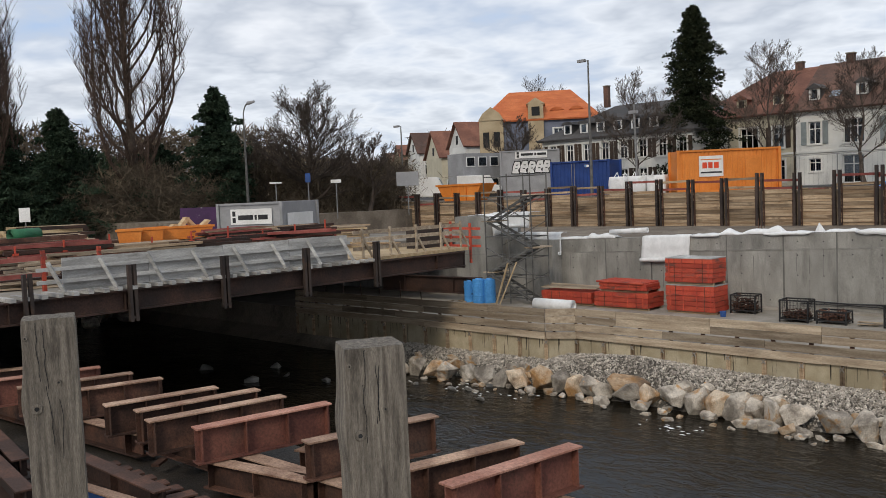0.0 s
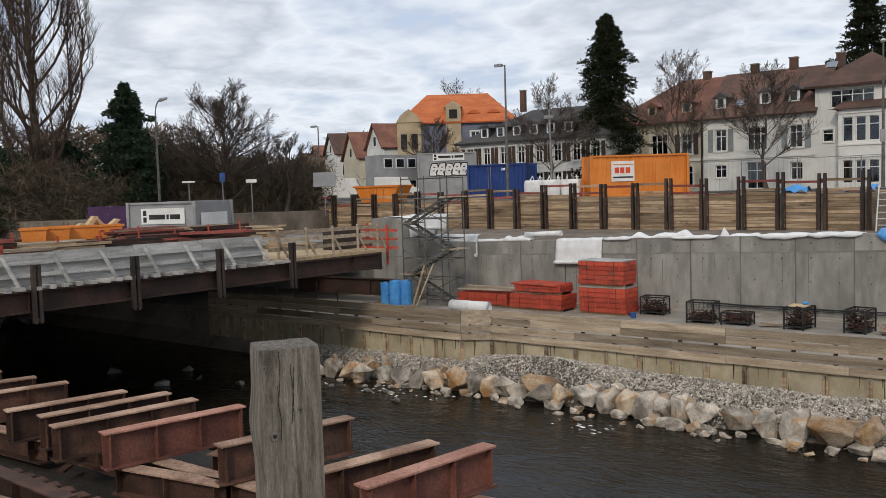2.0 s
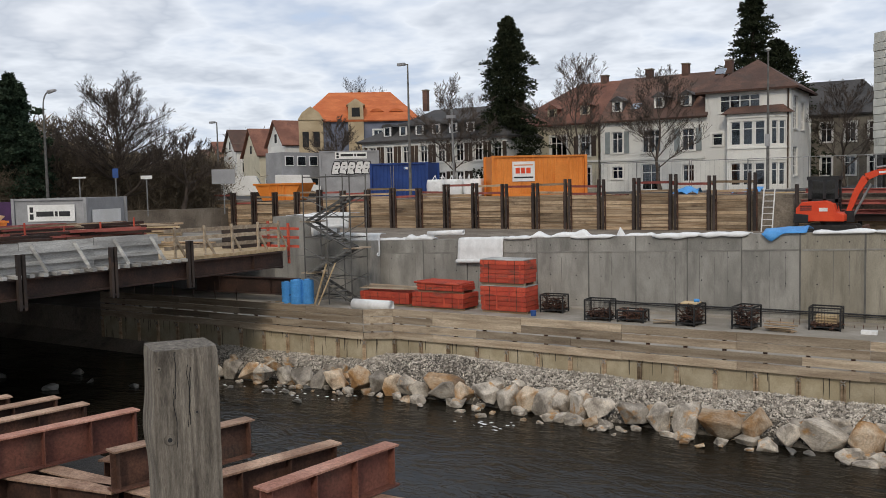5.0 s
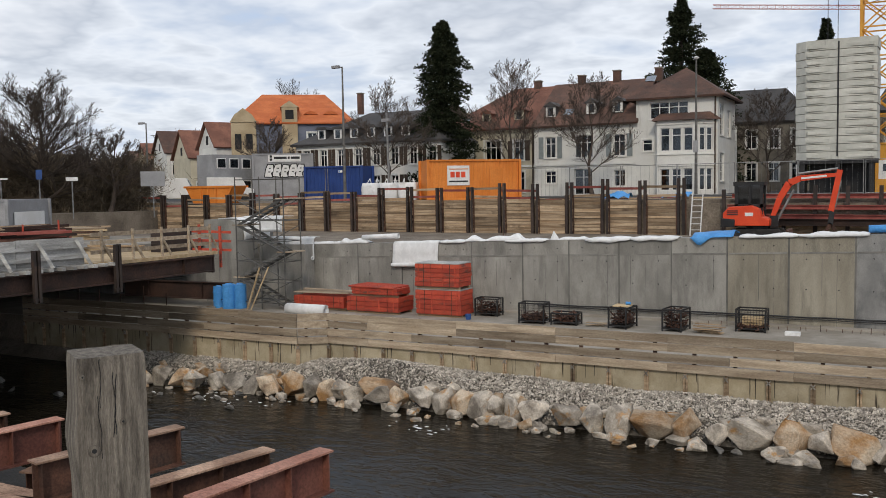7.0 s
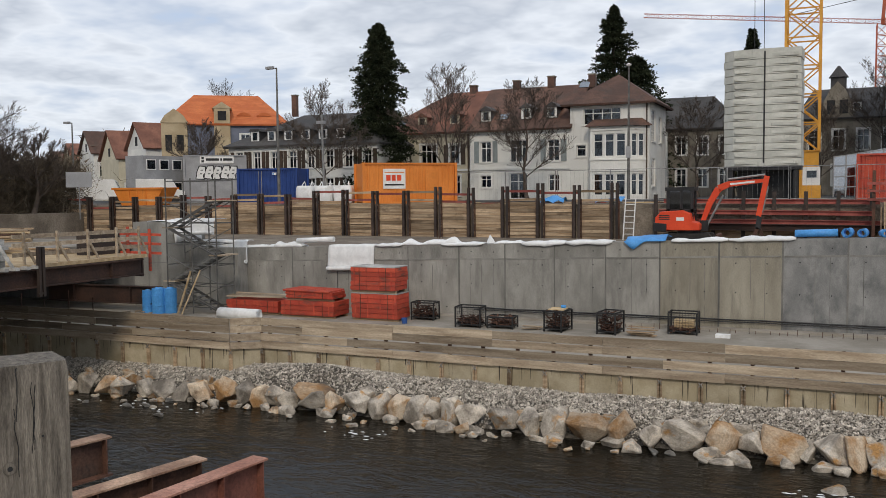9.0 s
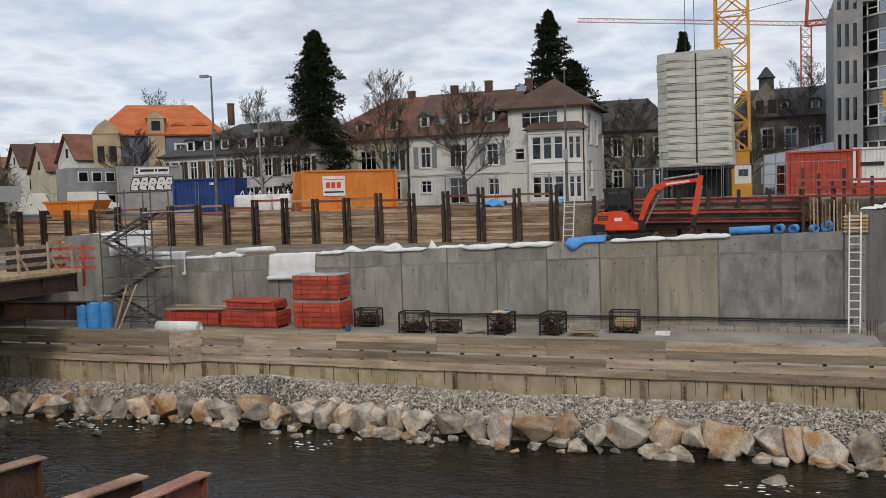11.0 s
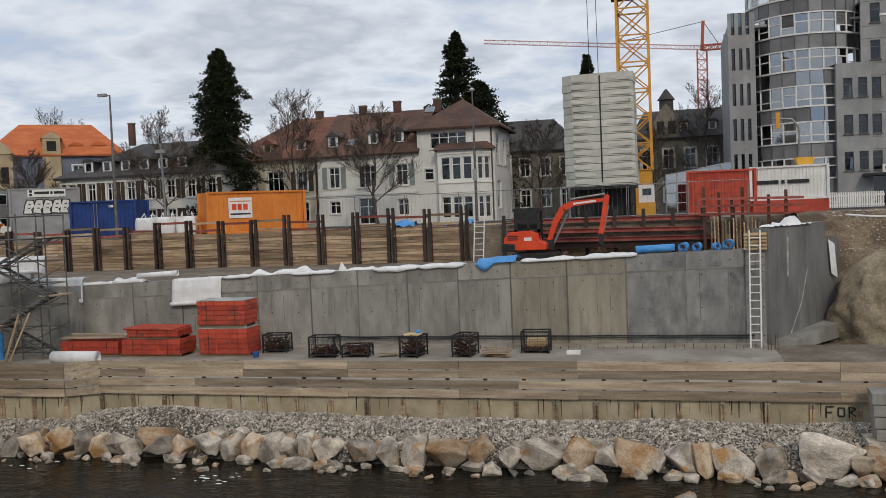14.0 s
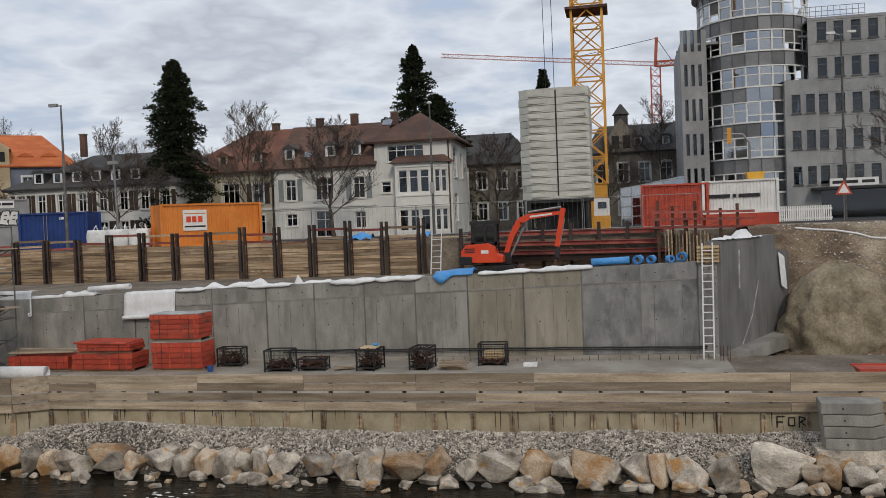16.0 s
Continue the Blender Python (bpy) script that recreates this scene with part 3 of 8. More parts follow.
STRAIGHTS = []
for (x0, y0), (x1, y1) in zip(LINE, LINE[1:]):
    STRAIGHTS.append((x0, y0, math.hypot(x1 - x0, y1 - y0), math.degrees(math.atan2(y1 - y0, x1 - x0))))
for x0, y0, length, turn in STRAIGHTS:
    base = pose(x0, y0, 0, 0, 0, turn)
    for row, (z0, h0, shift) in enumerate(((1.49, 0.245, 1.7), (1.768, 0.245, 0.0), (2.066, 0.232, 1.7), (2.316, 0.25, 1.7))):
        s = 0.0
        while s < length - 0.02:
            l = 3.46 if s or not shift else shift
            l = 6.92 if s and rnd.random() < 0.25 else l
            l = min(l, length - s)
            if length - s - l < 0.8:
                l = length - s
            g = Geo()
            z = z0 + rnd.uniform(-0.006, 0.006)
            sag = rnd.uniform(-0.012, 0.012)
            h = h0 + rnd.uniform(-0.010, 0.010)
            a, b = base @ Vector((s + 0.005, -0.03 + rnd.uniform(-0.006, 0.006), z + h / 2)), base @ Vector((s + l - 0.005, -0.03, z + h / 2 + sag))
            g.bar(a, b, 0.045, h)
            part("plank", g, M["board"], fence, world=True)
            s += l
    n = max(1, int(length / 1.14))
    for i in range(n + 1):
        g = Geo()
        p = base @ pose(min(i * 1.14 + 0.3, length), 0, 0)
        g.box(-0.05, 0.05, 0.02, 0.03, 1.47, 2.55, p)
        g.box(-0.05, 0.05, 0.11, 0.12, 1.47, 2.55, p)
        g.box(-0.005, 0.005, 0.03, 0.11, 1.47, 2.55, p)
        part("fence_post", g, M["rust"], fence, world=True)
facing = thing("quay_facing", "stained pale panels between rusty posts under the fence", "facing", (0, 25.6, 0.5), kind="structure")
for x0, y0, length, turn in STRAIGHTS:
    base = pose(x0, y0, 0, 0, 0, turn)
    n = max(1, int(length / 1.14))
    for i in range(n):
        g = Geo()
        l = length / n
        g.box(i * l + 0.01, (i + 1) * l - 0.01, 0.07 + rnd.uniform(0, 0.004), 0.15, 0.5, 1.5, base)
        pa = part("panel", g, M["sheet"], facing, world=True)
        for _ in range(rnd.choice((0, 0, 1, 1, 2, 4))):
            u, w_ = rnd.uniform(i * l + 0.12, (i + 1) * l - 0.12), rnd.uniform(0.008, 0.024)
            lo_ = 1.5 - rnd.uniform(0.12, 0.62)
            part("drip_stain", Geo().prism([(u - w_, 1.499), (u - w_ * 0.4, lo_), (u + w_ * 0.4, lo_), (u + w_, 1.499)], "y", 0.066, 0.069, base), M["drip"], pa, "dark dripping stain", world=True)
        g = Geo()
        p = base @ pose(i * l, 0, 0)
        g.box(-0.034, 0.034, 0.0, 0.012, 0.5, 1.5, p)
        g.box(-0.008, 0.008, 0.0, 0.09, 0.5, 1.5, p)
        for u in (-0.05, 0.05):
            g.box(u - 0.016, u + 0.016, -0.012, 0.05, 0.5, 1.42, p)
        so_ = part("soldier_post", g, M["lagging"], facing, world=True)
        g = Geo().bar(p @ Vector((-0.06, -0.03, 1.30)), p @ Vector((0.06, -0.03, 1.44)), 0.03, 0.03)
        g.bar(p @ Vector((0.06, -0.03, 1.30)), p @ Vector((-0.06, -0.03, 1.44)), 0.03, 0.03)
        part("clamp", g, M["slab"], so_, "pale crossed clamp", world=True)

# ---- the quay slab, the retaining wall and its return ----
g = Geo().box(-60, 3.4, 25.75, 34.75, 1.3, 1.6)
solo("quay_slab", g, M["slab"], "dusty concrete slab at the wall's foot", "slab", "structure")
g = Geo().box(-25.6, 3.2, 34.35, 34.79, 1.5, 1.68)
solo("wall_footing", g, M["slab"], "low concrete footing strip along the wall", "footing", "structure")
wall = thing("wall_north", "grey cast concrete retaining wall with formwork panels and tie holes", "retaining wall", (-10, 34.8, 1.6), kind="structure")
JOINTS = [-25.66, -23.12, -20.71, -18.9, -17.13, -14.71, -12.63, -10.49, -8.38, -6.25, -4.04, -1.79, 0.40, 2.52, 3.35]


def wall_top(x):
    return 4.33 + (x + 25.66) * 0.0292


rnd = random.Random(31)
for n_, (x0, x1) in enumerate(zip(JOINTS, JOINTS[1:])):
    cm = M["concrete_warm"] if n_ in (9, 10) else M["concrete_cool"] if n_ > 10 else M["concrete"]
    dy = rnd.uniform(0, 0.012)
    g = Geo().prism([(x0 + 0.008, 1.55), (x1 - 0.008, 1.55), (x1 - 0.008, wall_top(x1) - 0.62), (x0 + 0.008, wall_top(x0) - 0.62)], "y", 34.8 + dy, 35.38)
    part("wall_panel", g, cm, wall, world=True)
    g = Geo().prism([(x0 + 0.008, wall_top(x0) - 0.608), (x1 - 0.008, wall_top(x1) - 0.608), (x1 - 0.008, wall_top(x1)), (x0 + 0.008, wall_top(x0))], "y", 34.8 + dy * 0.5, 35.38)
    part("wall_panel", g, cm, wall, world=True)
    n = max(1, round((x1 - x0) / 0.55))
    for i in range(n):                              # faint board marks stand a little proud
        x = x0 + (x1 - x0) * (i + 1) / (n + 0.0)
        if i < n - 1 and rnd.random() < 0.7:
            hw = rnd.uniform(0.006, 0.012)
            x += rnd.uniform(-0.05, 0.05)
            zm = rnd.uniform(2.2, 3.4)
            g = Geo().box(x - hw, x + hw, 34.797 + dy, 34.81 + dy, zm, wall_top(x) - rnd.uniform(0.63, 0.9))
            if rnd.random() < 0.6:
                g.box(x - hw * 0.5, x + hw * 0.7, 34.797 + dy, 34.81 + dy, rnd.uniform(1.6, 2.0), zm - rnd.uniform(0.0, 0.3))
            part("board_mark", g, M["seam"], wall, world=True)
    g = Geo()
    for fx in (0.27, 0.76):
        for z in (1.95, 3.0, wall_top(x0) - 0.85, wall_top(x0) - 0.3):
            x = x0 + (x1 - x0) * fx
            g.tube((x, 34.797 + dy * 0.5, z), (x, 34.82, z), 0.026, n=8)
    part("tie_hole", g, M["black"], wall, world=True)
for x in JOINTS[1:-1]:                              # seams between the pours and under the crest
    hw = rnd.uniform(0.018, 0.035)
    part("seam", Geo().box(x - hw, x + hw, 34.793, 34.83, 1.6, wall_top(x) - 0.004), M["seam"], wall, world=True)
for x0, x1 in zip(JOINTS, JOINTS[1:]):
    part("seam", Geo().prism([(x0 + 0.06, wall_top(x0) - 0.66), (x1 - 0.06, wall_top(x1) - 0.66), (x1 - 0.06, wall_top(x1) - 0.60), (x0 + 0.06, wall_top(x0) - 0.60)], "y", 34.790, 34.83), M["faint_seam"], wall, world=True)
g = Geo().box(-25.66, 3.35, 34.86, 35.36, 1.55, 4.2)
part("core", g, M["concrete_dark"], wall, world=True)
for z_, r_ in ((1.98, 0.03), (1.90, 0.02)):             # cables laid along the wall's foot
    pts = [Vector((-14.0 + 0.6 * k, 34.70, z_ + 0.03 * noise.noise((k * 0.5, z_ * 9, 0)))) for k in range(29)]
    solo("cable", Geo().pipe(pts, r_, 6), M["black"], "black cable hung along the wall's foot", "cable", group="cables")
ret = thing("wall_return", "dark concrete return wall with a pale crack", "retaining wall", (5, 37.4, 1.6), kind="structure")
RT = Matrix.Translation((3.36, 34.72, 0)) @ pose(0, 0, 0, 0, 0, math.degrees(math.atan2(5.25, 3.3)))
g = Geo().prism([(0, 1.3), (6.2, 1.3), (6.2, 5.25), (4.9, 5.40), (4.9, 5.98), (0.0, 5.90)], "y", 0.0, 0.6, RT)
part("wall_panel", g, M["concrete_dark"], ret, world=True)
g = Geo()
for a, b in (((1.35, 1.5), (2.6, 2.9)), ((2.6, 2.9), (3.2, 4.2))):
    g.bar(RT @ Vector((a[0], -0.004, a[1])), RT @ Vector((b[0], -0.004, b[1])), 0.012, 0.06)
g.bar(RT @ Vector((1.5, -0.004, 4.0)), RT @ Vector((1.55, -0.004, 5.5)), 0.012, 0.12)
part("lime_streak", g, M["form_grey"], ret, "pale lime streak", world=True)
g = Geo().prism([(0.2, 1.4), (5.6, 1.4), (5.6, 2.02), (4.6, 2.02), (0.4, 1.75)], "y", -0.75, -0.01, RT)
part("footing", g, M["concrete"], ret, world=True)
fp = thing("timber_formwork", "yellow timber formwork panel at the wall's corner", "formwork", (2.9, 34.66, 5.1))
part("board", Geo().box(2.55, 3.3, 34.71, 34.75, 5.1, 5.75), M["timber"], fp, world=True)
for i in range(5):
    part("batten", Geo().box(2.5, 3.3, 34.62, 34.705, 5.13 + i * 0.13, 5.20 + i * 0.13), M["timber"], fp, world=True)

# ---- abutment at the bridge's end ----
g = Geo().prism([(3.3, 35.5), (6.15, 40.5), (6.15, 47.2), (3.3, 47.2)], "z", 0.6, 4.25)
solo("backfill", g, M["earth"], "brown backfill behind the return wall", "backfill", "structure")
ab = thing("abutment", "grey concrete bridge abutment with a rounded shoulder", "abutment", (-28.5, 33.5, 1.6), kind="structure")
g = Geo().prism([(-30.6, 1.5), (-30.6, 5.6), (-29.0, 5.6), (-28.75, 5.52), (-28.6, 5.3), (-28.55, 5.0), (-28.55, 1.5)], "y", 32.6, 35.3)
part("abutment_wall", g, M["concrete"], ab, world=True)
g = Geo().box(-28.548, -25.67, 34.1, 35.3, 1.5, 4.35)
part("wing_wall", g, M["concrete"], ab, world=True)
g = Geo().box(-29.72, -29.70, 32.594, 32.7, 1.6, 5.58).box(-30.6, -28.56, 32.594, 32.7, 3.7, 3.715)
part("joint", g, M["concrete_dark"], ab, world=True)
# Dark closing wall, added so the space under the deck stays black.
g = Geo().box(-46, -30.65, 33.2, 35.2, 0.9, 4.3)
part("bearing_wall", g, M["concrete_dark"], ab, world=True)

# ---- soldier pile wall ----
pw = thing("soldier_pile_wall", "shoring wall of dark steel piles and rough timber lagging", "shoring wall", (-30, 47, 4.3), kind="structure")
rnd = random.Random(41)
PILE_X = [-10.77 - 2.06 * i for i in range(26)]
gp = Geo()
for s in (-0.15, 0.15):
    gp.box(s - 0.055, s + 0.055, -0.11, -0.095, 0, 3.0)
    gp.box(s - 0.055, s + 0.055, 0.095, 0.11, 0, 3.0)
    gp.box(s * 0.55 - 0.01, s * 0.55 + 0.01, -0.095, 0.095, 0, 3.0)
pile_me = mesh_of("pile", gp, M["pile"])
gb = Geo()
for s in (-0.24, 0.24):
    gb.box(s - 0.03, s + 0.03, -0.12, -0.08, 0, 2.2)
    for i in range(7):
        gb.box(s - 0.04, s + 0.04, -0.14, -0.1, 0.15 + i * 0.3, 0.2 + i * 0.3)
cleat_me = mesh_of("cleat", gb, M["rust"])


def pile_top(x):
    return 7.3 + 0.02 * (x + 12) if x > -36 else 6.82 + 0.01 * (x + 36)


for i, x in enumerate(PILE_X):
    top = pile_top(x) + rnd.uniform(-0.1, 0.1)
    piece("pile", pile_me, pw, PLACE[pw.name].inverted() @ Matrix.Translation((x, 46.86, top - 3.0)))
    piece("cleat", cleat_me, pw, PLACE[pw.name].inverted() @ Matrix.Translation((x, 46.95, 4.25)))
    lag = 6.22 - (0.02 if x > -30 else 0.4 * min(1, (-30 - x) / 12)) + rnd.uniform(-0.15, 0.15)
    z = 4.1
    while z < lag:
        h = rnd.uniform(0.13, 0.21)
        g = Geo().box(x - 2.06 + 0.1, x - 0.1, 46.93 + rnd.uniform(-0.04, 0.04), 47.05, z, z + h - 0.014)
        part("lagging_board", g, M["lagging"], pw, world=True)
        z += h
    for k in range(2):
        if rnd.random() < 0.85:
            z = lag + 0.25 + k * 0.42 + rnd.uniform(-0.06, 0.06)
            g = Geo().bar((x - 2.16, 46.98, z + rnd.uniform(-0.06, 0.06)), (x + 0.1, 46.98, z), 0.04, 0.13)
            part("guard_rail", g, M["redrail"] if rnd.random() < 0.55 else M["lagging"], pw, world=True)
g = Geo().box(-64, 5, 47.06, 47.3, 4.2, 5.95)
part("backing", g, M["earth"], pw, world=True)
# right-hand stretch of the shoring, behind the excavator
pe = thing("walings", "stack of red steel waling beams over timber lagging", "shoring wall", (-2, 46.6, 4.3), kind="structure")
for z, x0, x1, y in ((6.42, -8.2, 1.9, 46.9), (5.88, -8.4, 1.7, 46.75), (5.42, -8.2, 2.0, 46.55)):
    g = Geo().ibeam((x0, y, z), (x1, y, z - 0.1), 0.22, 0.24, 0.03, 0.03)
    part("waling", g, M["redrail"], pe, world=True)
g = Geo().ibeam((-8.2, 46.3, 5.2), (2.2, 46.3, 5.12), 0.34, 0.3, 0.03, 0.03)
part("waling", g, M["girder"], pe, world=True)
for x in [-8.6 + 1.45 * i for i in range(9)]:
    g = Geo().box(x - 0.09, x + 0.09, 46.75, 46.9, 4.2, 6.7 + rnd.uniform(-0.1, 0.2))
    part("pile", g, M["pile"], pe, world=True)
    z = 4.1
    while z < 5.2 and x < 2.5:
        h = rnd.uniform(0.14, 0.2)
        g = Geo().box(x + 0.1, x + 1.35, 46.8, 46.95, z, z + h - 0.008)
        part("lagging_board", g, M["lagging"], pe, world=True)
        z += h
for i in range(14):
    x = 1.9 + i * 0.17
    g = Geo().bar((x, 45.6, 4.2), (x + rnd.uniform(-0.03, 0.03), 45.6, 6.0 + rnd.uniform(-0.2, 0.25)), 0.14, 0.06, (1, 0, 0))
    part("upright_board", g, M["lagging"], pe, world=True)
for i, (x, z) in enumerate(((1.6, 7.7), (2.3, 7.4), (3.4, 7.6), (4.6, 7.2), (5.4, 7.4), (2.9, 7.0))):
    g = Geo().box(x - 0.07, x + 0.07, 45.9, 46.05, 4.3, z)
    part("pile", g, M["rust"], pe, world=True)
for z in (6.35, 6.75, 7.1):
    g = Geo().bar((1.3, 45.85, z), (6.2, 45.85, z - 0.1), 0.06, 0.12)
    part("guard_rail", g, M["redrail"], pe, world=True)

# ---- the bridge under construction ----
deck = thing("bridge_deck", "unfinished bridge deck on rusty girders over the river", "bridge", (-40, 14, 3.95), kind="structure")
g = Geo().box(-62, -23.6, 1.0, 25.2, 4.42, 4.62)
part("deck_slab", g, M["slab"], deck, world=True)
part("approach_slab", Geo().box(-62, -31.2, 25.21, 34.5, 4.4, 4.6), M["slab"], deck, world=True)
# End wall added to shut daylight out from under the deck.
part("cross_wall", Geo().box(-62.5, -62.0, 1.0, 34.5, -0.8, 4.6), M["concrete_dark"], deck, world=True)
part("edge_board", Geo().box(-62, -23.3, 25.21, 25.3, 3.9, 4.6), M["girder"], deck, world=True)
for i, x in enumerate([-23.05 - 2.4 * k for k in range(12)]):
    g = Geo().ibeam((x, 0.5, 4.55 if i else 4.6), (x, 24.9, 4.5 if i else 4.58), 0.58, 0.30, 0.04, 0.025, 8)
    part("girder", g, M["girder"], deck, world=True)
g = Geo().ibeam((-34.0, 30.6, 2.78), (-27.6, 31.0, 2.78), 0.8, 0.3, 0.04, 0.03, 2)
solo("steel_girder", g, M["girder"], "dark steel girder end resting on the quay", "girder")
rnd = random.Random(51)
for i in range(39):                                 # joist ends along the edge
    y = 5.0 + i * 0.40
    g = Geo().box(-23.9, -22.82 + rnd.uniform(-0.05, 0.05), y - 0.07, y + 0.07, 4.60, 4.70)
    part("joist", g, M["form_grey"], deck, world=True)
g = Geo().box(-36, -23.1, 19.6, 25.3, 4.60, 4.72)
part("platform", g, M["timber"], deck, world=True)
for y in (8.58, 11.35, 14.27, 17.28, 20.3):
    g = Geo()
    for s in (-0.075, 0.075):
        g.box(-22.90, -22.78, y + s - 0.045, y + s + 0.045, 3.72, 5.28)
    g.tube((-22.84, y - 0.14, 3.82), (-22.84, y + 0.14, 3.82), 0.05)
    part("clamp_post", g, M["pile"], deck, world=True)
# slanting edge formwork
form = thing("edge_formwork", "grey weathered edge formwork panels with slanting props", "formwork", (-23.3, 14, 4.7))
for i in range(4):
    y0 = 9.7 + i * 2.44
    for k in range(3):
        g = Geo().prism([(y0 + 0.01, 4.72 + k * 0.29), (y0 + 2.43, 4.70 + k * 0.29), (y0 + 2.43, 4.98 + k * 0.29), (y0 + 0.01, 5.0 + k * 0.29)], "x", -23.42 - rnd.uniform(0, 0.02), -23.38)
        part("form_panel", g, M["form_grey"], form, world=True)
for i in range(2):
    g = Geo().bar((-23.3, 9.0, 4.98 + i * 0.33), (-23.3, 19.5, 4.96 + i * 0.33), 0.06, 0.10)
    part("waler", g, M["form_grey"], form, world=True)
for i in range(8):
    y = 9.3 + i * 1.4
    g = Geo().bar((-22.95, y + 0.25, 4.70), (-23.3, y, 5.5), 0.07, 0.09)
    part("prop", g, M["form_grey"], form, world=True)
# far end of the deck: guard rails
rail = thing("guard_rail", "raw timber guard rail at the end of the bridge deck", "railing", (-23.2, 22, 4.72))
for y in (20.0, 21.3, 22.6, 23.9, 25.0):
    g = Geo().bar((-23.2, y, 4.7), (-23.2, y, 5.75), 0.07, 0.07, (1, 0, 0))
    g.bar((-23.2, y, 5.4), (-23.2, y + 0.45, 4.72), 0.05, 0.08)
    part("rail_post", g, M["board"], rail, world=True)
for z in (5.05, 5.35, 5.62):
    g = Geo().bar((-23.24, 19.6, z), (-23.24, 25.1, z - 0.03), 0.04, 0.13)
    part("rail_board", g, M["board"], rail, world=True)
g = Geo().box(-25.2, -24.5, 24.0, 25.4, 4.7, 5.55).box(-25.15, -24.4, 23.95, 24.0, 5.0, 5.05)
solo("steel_box", g, M["pile"], "dark rusty steel box on the deck", "steel box")
g = Geo()
for z in (4.75, 5.1, 5.45):
    g.bar((-24.6, 25.4, z), (-23.6, 26.6, z - 0.1), 0.07, 0.1)
g.bar((-24.3, 25.6, 4.62), (-24.3, 25.6, 5.7), 0.08, 0.08, (1, 0, 0))
g.bar((-23.8, 26.2, 4.0), (-23.8, 26.2, 5.6), 0.08, 0.08, (1, 0, 0))
solo("red_barrier", g, M["redpaint"], "red painted steel barrier frame at the deck's end", "barrier")

# ---- the near bank: stack of girders ----
def girder(a, b, h=0.66, w=0.30, material="rust", stiff=4, label="short rusty steel girder in the stack", top="flange"):
    a, b = Vector(a), Vector(b)
    ob = thing("steel_girder", label, "girder", tuple((a + b) / 2 - Vector((0, 0, h))), group="stacked girders")
    z = Vector((0, 0, 1))
    g = Geo().bar(a - z * (h / 2), b - z * (h / 2), 0.022, h - 0.07)
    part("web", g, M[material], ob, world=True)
    # The top flange is paler than the web.
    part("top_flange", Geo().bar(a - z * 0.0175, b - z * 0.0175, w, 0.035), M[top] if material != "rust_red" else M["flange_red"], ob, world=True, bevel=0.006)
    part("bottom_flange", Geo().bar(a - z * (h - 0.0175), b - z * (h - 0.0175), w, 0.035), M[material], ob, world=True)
    d = (b - a)
    for i in range(stiff):
        p = a + d * ((i + 0.12) / (stiff - 0.76)) - z * (h / 2)
        e = d.normalized() * 0.008
        part("stiffener", Geo().bar(p - e, p + e, w * 0.92, h - 0.07), M[material], ob, world=True)
    return ob


STACK = [((-8.20, 8.45), (-7.88, 11.05), "rust_red"), ((-9.33, 8.0), (-8.72, 10.7), "rust"), ((-11.55, 8.6), (-11.0, 11.1), "rust"), ((-13.92, 7.95), (-13.42, 10.6), "rust_red"), ((-15.16, 7.7), (-14.70, 10.45), "rust"), ((-16.1, 7.95), (-15.68, 10.5), "rust"), ((-17.13, 7.8), (-16.66, 10.1), "rust"), ((-19.3, 7.5), (-18.66, 9.9), "rust"), ((-20.6, 7.4), (-19.9, 9.8), "rust"), ((-22.1, 7.3), (-21.4, 9.7), "rust_red"), ((-23.4, 7.6), (-22.7, 9.6), "rust")]
for (x0, y0), (x1, y1), m in STACK:
    girder((x0 - 0.12, y0, 2.9), (x1 - 0.12, y1, 2.9), material=m)
for x0, y0, x1, y1, m in ((-24.5, 8.75, -10.9, 8.95, "rust"), (-14.2, 8.3, -11.7, 8.75, "rust"), (-25.0, 7.85, -17.0, 8.45, "rust"), (-13.4, 9.75, -11.2, 10.3, "rust"), (-10.6, 8.5, -7.2, 8.75, "rust"), (-10.4, 10.3, -7.4, 10.5, "rust")):
    girder((x0, y0, 2.22), (x1, y1, 2.22), 0.5, 0.32, m, 3, "long rusty steel girder under the stack")
girder((-16.6, 6.15, 2.1), (-11.6, 6.75, 2.1), 0.4, 0.22, "bluesteel", 5, "blue painted steel girder in the stack")
for i, (x0, y0, x1, y1, z) in enumerate(((-19.0, 5.9, -14.8, 5.3, 2.35), (-20.5, 6.6, -16.9, 6.0, 2.3), (-16.5, 6.9, -13.2, 6.85, 2.25))):
    girder((x0, y0, z), (x1, y1, z), 0.42, 0.3, "girder", 3, "long dark steel girder under the stack", "rust")
rnd = random.Random(61)
for i in range(9):
    x = -16.2 + i * 0.46
    girder((x, 6.9, 2.02), (x + 0.1, 7.5, 2.02), 0.36, 0.3, "girder", 2, "offcut of rusty steel girder", "rust")
for i in range(12):
    x, y = rnd.uniform(-18, -11), rnd.uniform(5.6, 8.2)
    g = Geo().bar((x, y, 1.80), (x + rnd.uniform(-0.5, 0.5), y + rnd.uniform(-0.3, 0.3), 1.84), 0.16, 0.05)
    solo("steel_plate", g, M["rust"], "rusty steel plate lying on the ground", "scrap", group="scrap plates")
g = Geo().box(-12.45, -12.3, 9.85, 10.0, 2.2, 2.62).box(-12.25, -12.12, 9.85, 9.95, 2.2, 2.5)
solo("marker_block", g, M["redpaint"], "small bright red clamp on the girders", "clamp")

